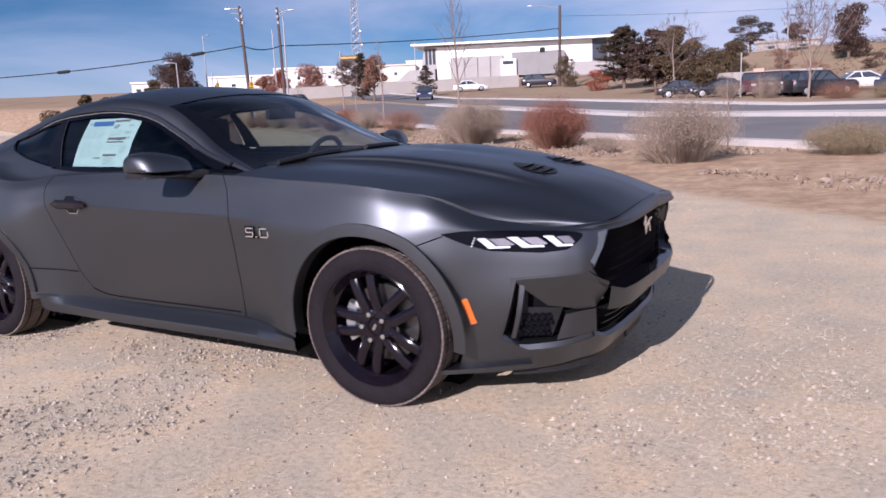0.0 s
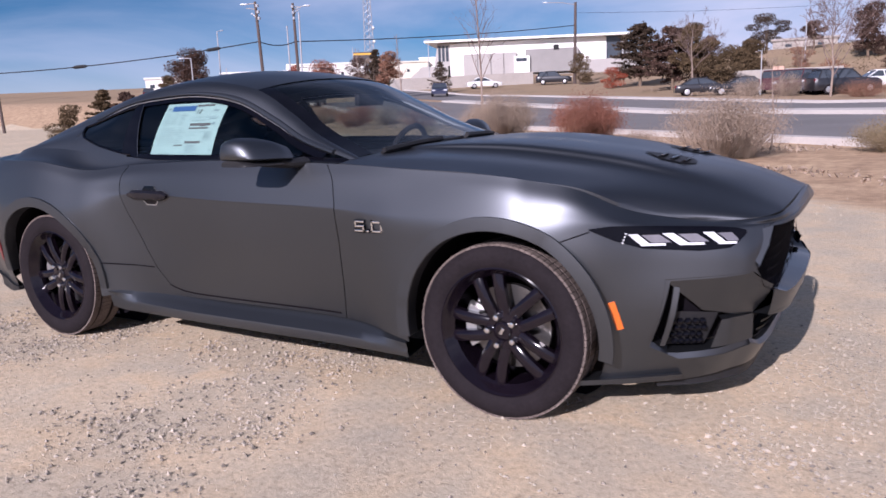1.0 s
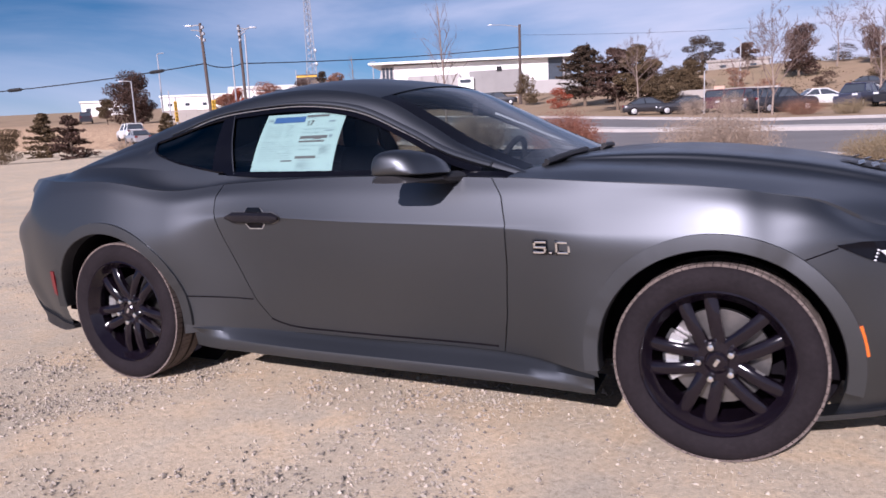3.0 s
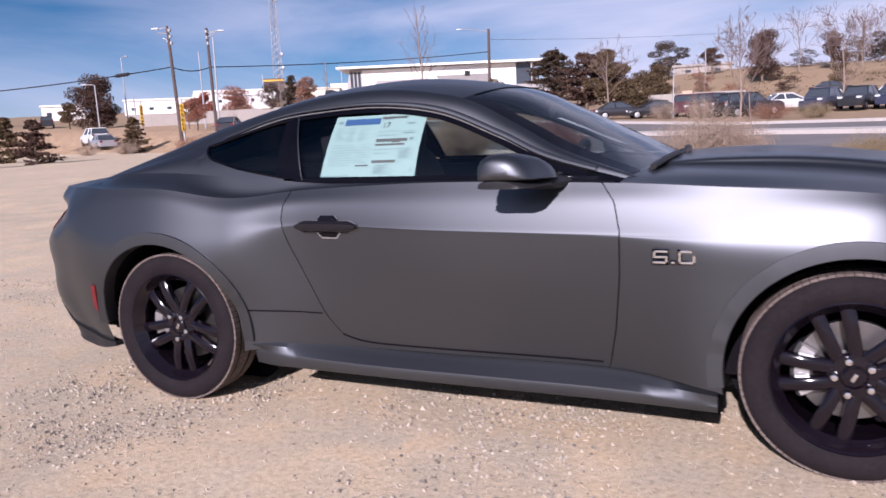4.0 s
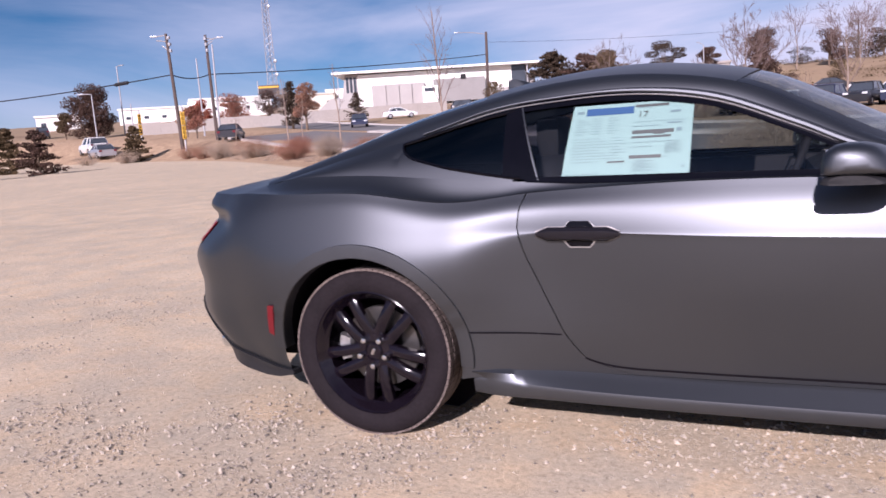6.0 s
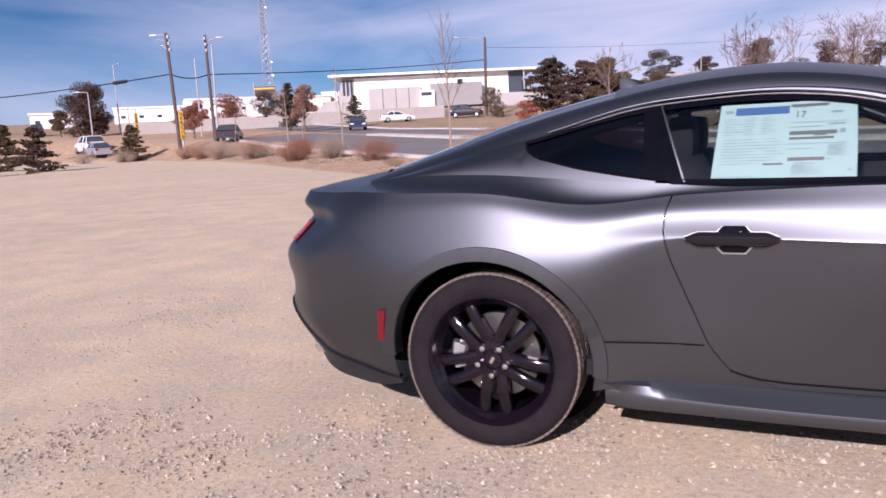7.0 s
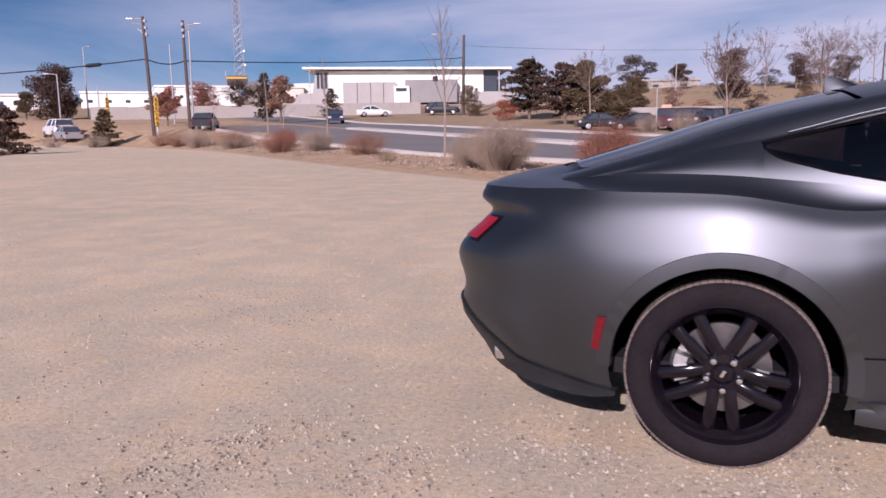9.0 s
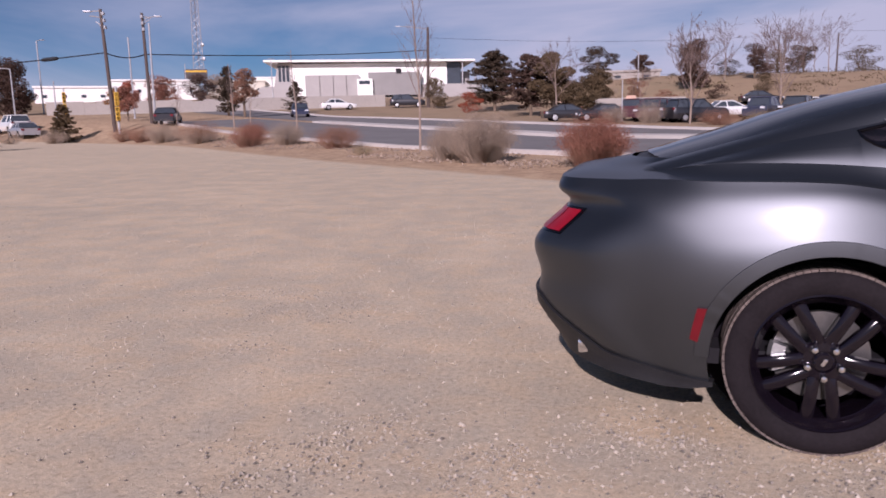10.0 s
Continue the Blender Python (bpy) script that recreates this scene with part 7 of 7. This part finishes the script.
# ---- parked cars ----
def parked_car(kind, colour, x, y, yaw, label, seed=0):
    mat = material("car_paint", colour, .3, .2, 1.2, .05, coat=.8)
    t = new("parked_car")
    tagged(t, label, "car", "cars parked in the distance")
    L, H, W = {"sedan": (4.7, 1.45, .9), "suv": (4.8, 1.78, .95), "van": (5.0, 1.85, .98)}[kind]
    hood, belt = {"sedan": (.78, .95), "suv": (1.05, 1.12), "van": (1.0, 1.1)}[kind]
    low = [(-L / 2, .45), (-L / 2 + .05, hood + (0.12 if kind != "sedan" else .1)), (-L * .28, belt), (L * .18, belt), (L * .42, hood), (L / 2, hood - .2), (L / 2, .4)]
    bm = bmesh.new()
    n = 30
    top = np.array([(a, b) for a, b in low])
    xs = np.linspace(-L / 2, L / 2, n)
    ring = []
    for q in xs:
        z = float(np.interp(q, top[1:6, 0], top[1:6, 1]))
        e = min(1, (L / 2 - abs(q)) / .35) ** .5 if abs(q) > L / 2 - .35 else 1
        w = W * (.86 + .14 * e)
        ring.append([bm.verts.new(p) for p in ((q, -w * .92, .28), (q, -w, .5), (q, -w * .99, z * .82), (q, -w * .9, z), (q, w * .9, z), (q, w * .99, z * .82), (q, w, .5), (q, w * .92, .28))])
    for a, b in zip(ring, ring[1:]):
        for k in range(8):
            bm.faces.new((a[k], a[(k + 1) % 8], b[(k + 1) % 8], b[k]))
    bm.faces.new(ring[0])
    bm.faces.new(ring[-1])
    part("body", bm, mat, t, "", True, .7)
    f0, f1, b0, b1 = {"sedan": (L * .22, L * .02, -L * .22, -L * .38), "suv": (L * .2, L * .06, -L * .4, -L * .47), "van": (L * .3, L * .12, -L * .42, -L * .48)}[kind]

    def cabin(shrink, zt, name, m, lab):
        bm = bmesh.new()
        g = []
        for f in (0, .35, .7, 1):
            z = belt + (zt - belt) * f
            w = W * (.9 - .2 * f) * shrink
            g.append([bm.verts.new(p) for p in ((f0 + (f1 - f0) * f, -w, z), (b1 + (b0 - b1) * f, -w, z), (b1 + (b0 - b1) * f, w, z), (f0 + (f1 - f0) * f, w, z))])
        for a, b in zip(g, g[1:]):
            for k in range(4):
                bm.faces.new((a[k], a[(k + 1) % 4], b[(k + 1) % 4], b[k]))
        bm.faces.new(g[-1])
        return part(name, bm, m, t, lab, True, .4)
    cabin(1.0, H - .06, "glasshouse", PANE, "dark windows")
    bm = bmesh.new()
    add_box(bm, (b0 - .08, -W * .73, H - .09), (f1 + .1, W * .73, H), .05)
    part("roof", bm, mat, t, "", True, .5)
    for s in (-1, 1):
        for q0, q1 in ((f0 - .02, f1 - .02), ((f0 + b1) / 2 - .1, (f1 + b0) / 2 - .1), (b1 + .1, b0 + .06)):
            bm = bmesh.new()
            add_tube(bm, [(q0, s * W * .905, belt - .02), (q1, s * W * .715, H - .05)], .05, 5)
            part("pillar", bm, mat, t)
    for q in (-L * .3, L * .31):
        for s in (-1, 1):
            bm = bmesh.new()
            add_lathe(bm, [(0, -.11 * s), (.33, -.11 * s), (.34, .0), (.33, .11 * s), (.22, .115 * s)], (q, s * (W - .1), .34), sides=20)
            wl_ = part("wheel", bm, RUBBER, t, "black tyre", True, .5)
            bm = bmesh.new()
            add_lathe(bm, [(.22, .10 * s), (.05, .118 * s), (0, .118 * s)], (q, s * (W - .1), .34), sides=14)
            part("rim", bm, SILVER, wl_, "silver rim", True, .5)
    for s in (-1, 1):
        part("headlight", box((L / 2 - .12, s * W * .68 - .18, hood - .2), (L / 2 + .01, s * W * .68 + .18, hood - .06), .03), LAMP_WHITE, t, "clear headlight")
        part("tail_light", box((-L / 2 - .01, s * W * .74 - .13, hood - .12), (-L / 2 + .1, s * W * .74 + .13, hood + .08), .03), MARK_RED, t, "red tail light")
    t.matrix_world = pose(x, y, height(x, y) + .02, 0, 0, yaw)
    return t


BLACK_CAR, NAVY, MAROON, WHITE_CAR, GREY_CAR = (.02, .02, .025), (.03, .035, .07), (.09, .03, .04), (.78, .78, .78), (.3, .3, .32)
parked_car("sedan", BLACK_CAR, -12.0, 62.0, 20, "black sedan parked beyond the road")
parked_car("sedan", BLACK_CAR, -9.4, 62.6, 200, "black sedan parked beyond the road")
parked_car("suv", MAROON, -6.4, 64.4, 75, "maroon car with a square tail parked beyond the road")
parked_car("van", MAROON, -5.0, 62.4, 250, "dark red van parked beyond the road")
parked_car("suv", NAVY, -3.0, 62.6, 250, "dark blue off-roader parked beyond the road")
parked_car("suv", BLACK_CAR, -1.8, 59.6, 30, "black off-roader parked beyond the road")
parked_car("sedan", WHITE_CAR, 1.0, 65.4, 20, "white hatchback parked beyond the road")
parked_car("suv", NAVY, 3.2, 62.0, 250, "dark blue off-roader parked beyond the road")
parked_car("suv", BLACK_CAR, 5.8, 62.5, 250, "black off-roader parked beyond the road")
parked_car("suv", NAVY, 8.3, 63.0, 250, "dark blue off-roader parked beyond the road")
parked_car("suv", BLACK_CAR, 11.0, 63.5, 250, "black off-roader parked beyond the road")
parked_car("sedan", WHITE_CAR, 4.2, 70.0, 250, "white car parked behind the others")
parked_car("sedan", WHITE_CAR, 9.0, 71.5, 250, "white car parked behind the others")
parked_car("sedan", BLACK_CAR, 6.0, 92.0, 10, "black car on the slope road")
parked_car("sedan", WHITE_CAR, -46.5, 90.0, 35, "white sedan at the far side of the road")
parked_car("suv", BLACK_CAR, -38.8, 96.0, 20, "black off-roader at the far side of the road")
parked_car("sedan", NAVY, -41.5, 69.5, 300, "dark blue car on the road")
parked_car("sedan", BLACK_CAR, -45.2, 52.4, 118, "black car on the road")
parked_car("suv", WHITE_CAR, -64.4, 54.6, 152, "white off-roader at the crossing")
parked_car("sedan", GREY_CAR, -61.2, 52.6, 150, "silver sedan at the crossing")
parked_car("suv", BLACK_CAR, -102.0, 80.0, 140, "dark car beyond the crossing")

# ---- loose stones ----
STONE = material("loose_stone", (0.315, 0.272, 0.225), 0.9, 0, 30, .3, island=.55)
DRIFTS = [(-3.1, -1.26), (-2.79, -1.27), (-2.67, -1.09), (-2.45, -0.93), (-1.66, -0.67), (-1.28, -0.61), (-0.92, -0.51), (-3.82, -1.25), (-4.33, -1.14), (-4.61, -1.6), (-4.53, -1.37), (-3.31, -0.86), (-2.89, -1.21), (-2.4, -0.73), (-1.23, -1.59), (-0.8, -1.45), (0.92, -0.72), (1.56, -0.52), (1.72, 0.03), (-0.85, -1.92), (-1.32, -1.52), (-1.04, -1.5), (-0.87, -1.33), (-1.11, -1.0), (-2.01, -1.84), (-0.98, -0.61)]


def pebbles(name, count, box_, seed, small, large, label, near=False):
    """Loose stones in drifts, more than one could count."""
    rng = np.random.default_rng(seed)
    oct_ = np.array([(1, 0, 0), (-.9, .1, 0), (0, 1, .1), (.1, -1, 0), (0, .1, .8), (0, 0, -.6)])
    fc = np.array([(0, 2, 4), (2, 1, 4), (1, 3, 4), (3, 0, 4), (2, 0, 5), (1, 2, 5), (3, 1, 5), (0, 3, 5)])
    pts = []
    while len(pts) < count:
        x, y = rng.uniform(box_[0], box_[1]), rng.uniform(box_[2], box_[3])
        d = noise.noise((x * .75, y * .75, 1.5)) + .55 * noise.noise((x * 2.6, y * 2.6, 7))
        if near:
            d = max(math.exp(-((x - a) ** 2 + (y - b) ** 2) / (2 * (.13 + .05 * (i % 3)) ** 2)) for i, (a, b) in enumerate(DRIFTS)) * (.45 + .8 * max(0, .4 + noise.noise((x * 6, y * 6, 2)))) + .03 * max(0, d)
            if rng.uniform() < max(.006, min(1, d ** 1.5)):
                pts.append((x, y))
        elif rng.uniform() < max(.07, min(1, .10 + 2.6 * max(0, d - .12))):
            pts.append((x, y))
    p = np.array(pts)
    s = small * (large / small) ** (rng.uniform(size=count) ** 2.6)
    a = rng.uniform(0, math.tau, count)
    sh = rng.uniform(.65, 1.25, (count, 3)) * s[:, None]
    jit = oct_[None] * sh[:, None, :] * rng.uniform(.75, 1.2, (count, 6, 1))
    c, q = np.cos(a)[:, None], np.sin(a)[:, None]
    v = np.stack([jit[..., 0] * c - jit[..., 1] * q + p[:, :1], jit[..., 0] * q + jit[..., 1] * c + p[:, 1:], jit[..., 2] + s[:, None] * .3], -1).reshape(-1, 3)
    f = (fc[None] + np.arange(count)[:, None, None] * 6).reshape(-1, 3)
    ob = mesh_object(name, v, f, STONE, smooth=False)
    tagged(ob, label, "stones", kind="stuff")


pebbles("gravel", 21000, (-7.5, 3.2, -2.6, 1.2), 3, .0022, .0095, "loose grey and tan stones strewn over the lot")
pebbles("gravel_drift", 11000, (-7.0, 2.6, -2.3, .4), 6, .003, .0125, "drifts of grey and pale stones on the lot", True)
pebbles("far_gravel", 9000, (-14, 4.5, -1.5, 7.0), 4, .0035, .011, "loose stones strewn over the far lot")
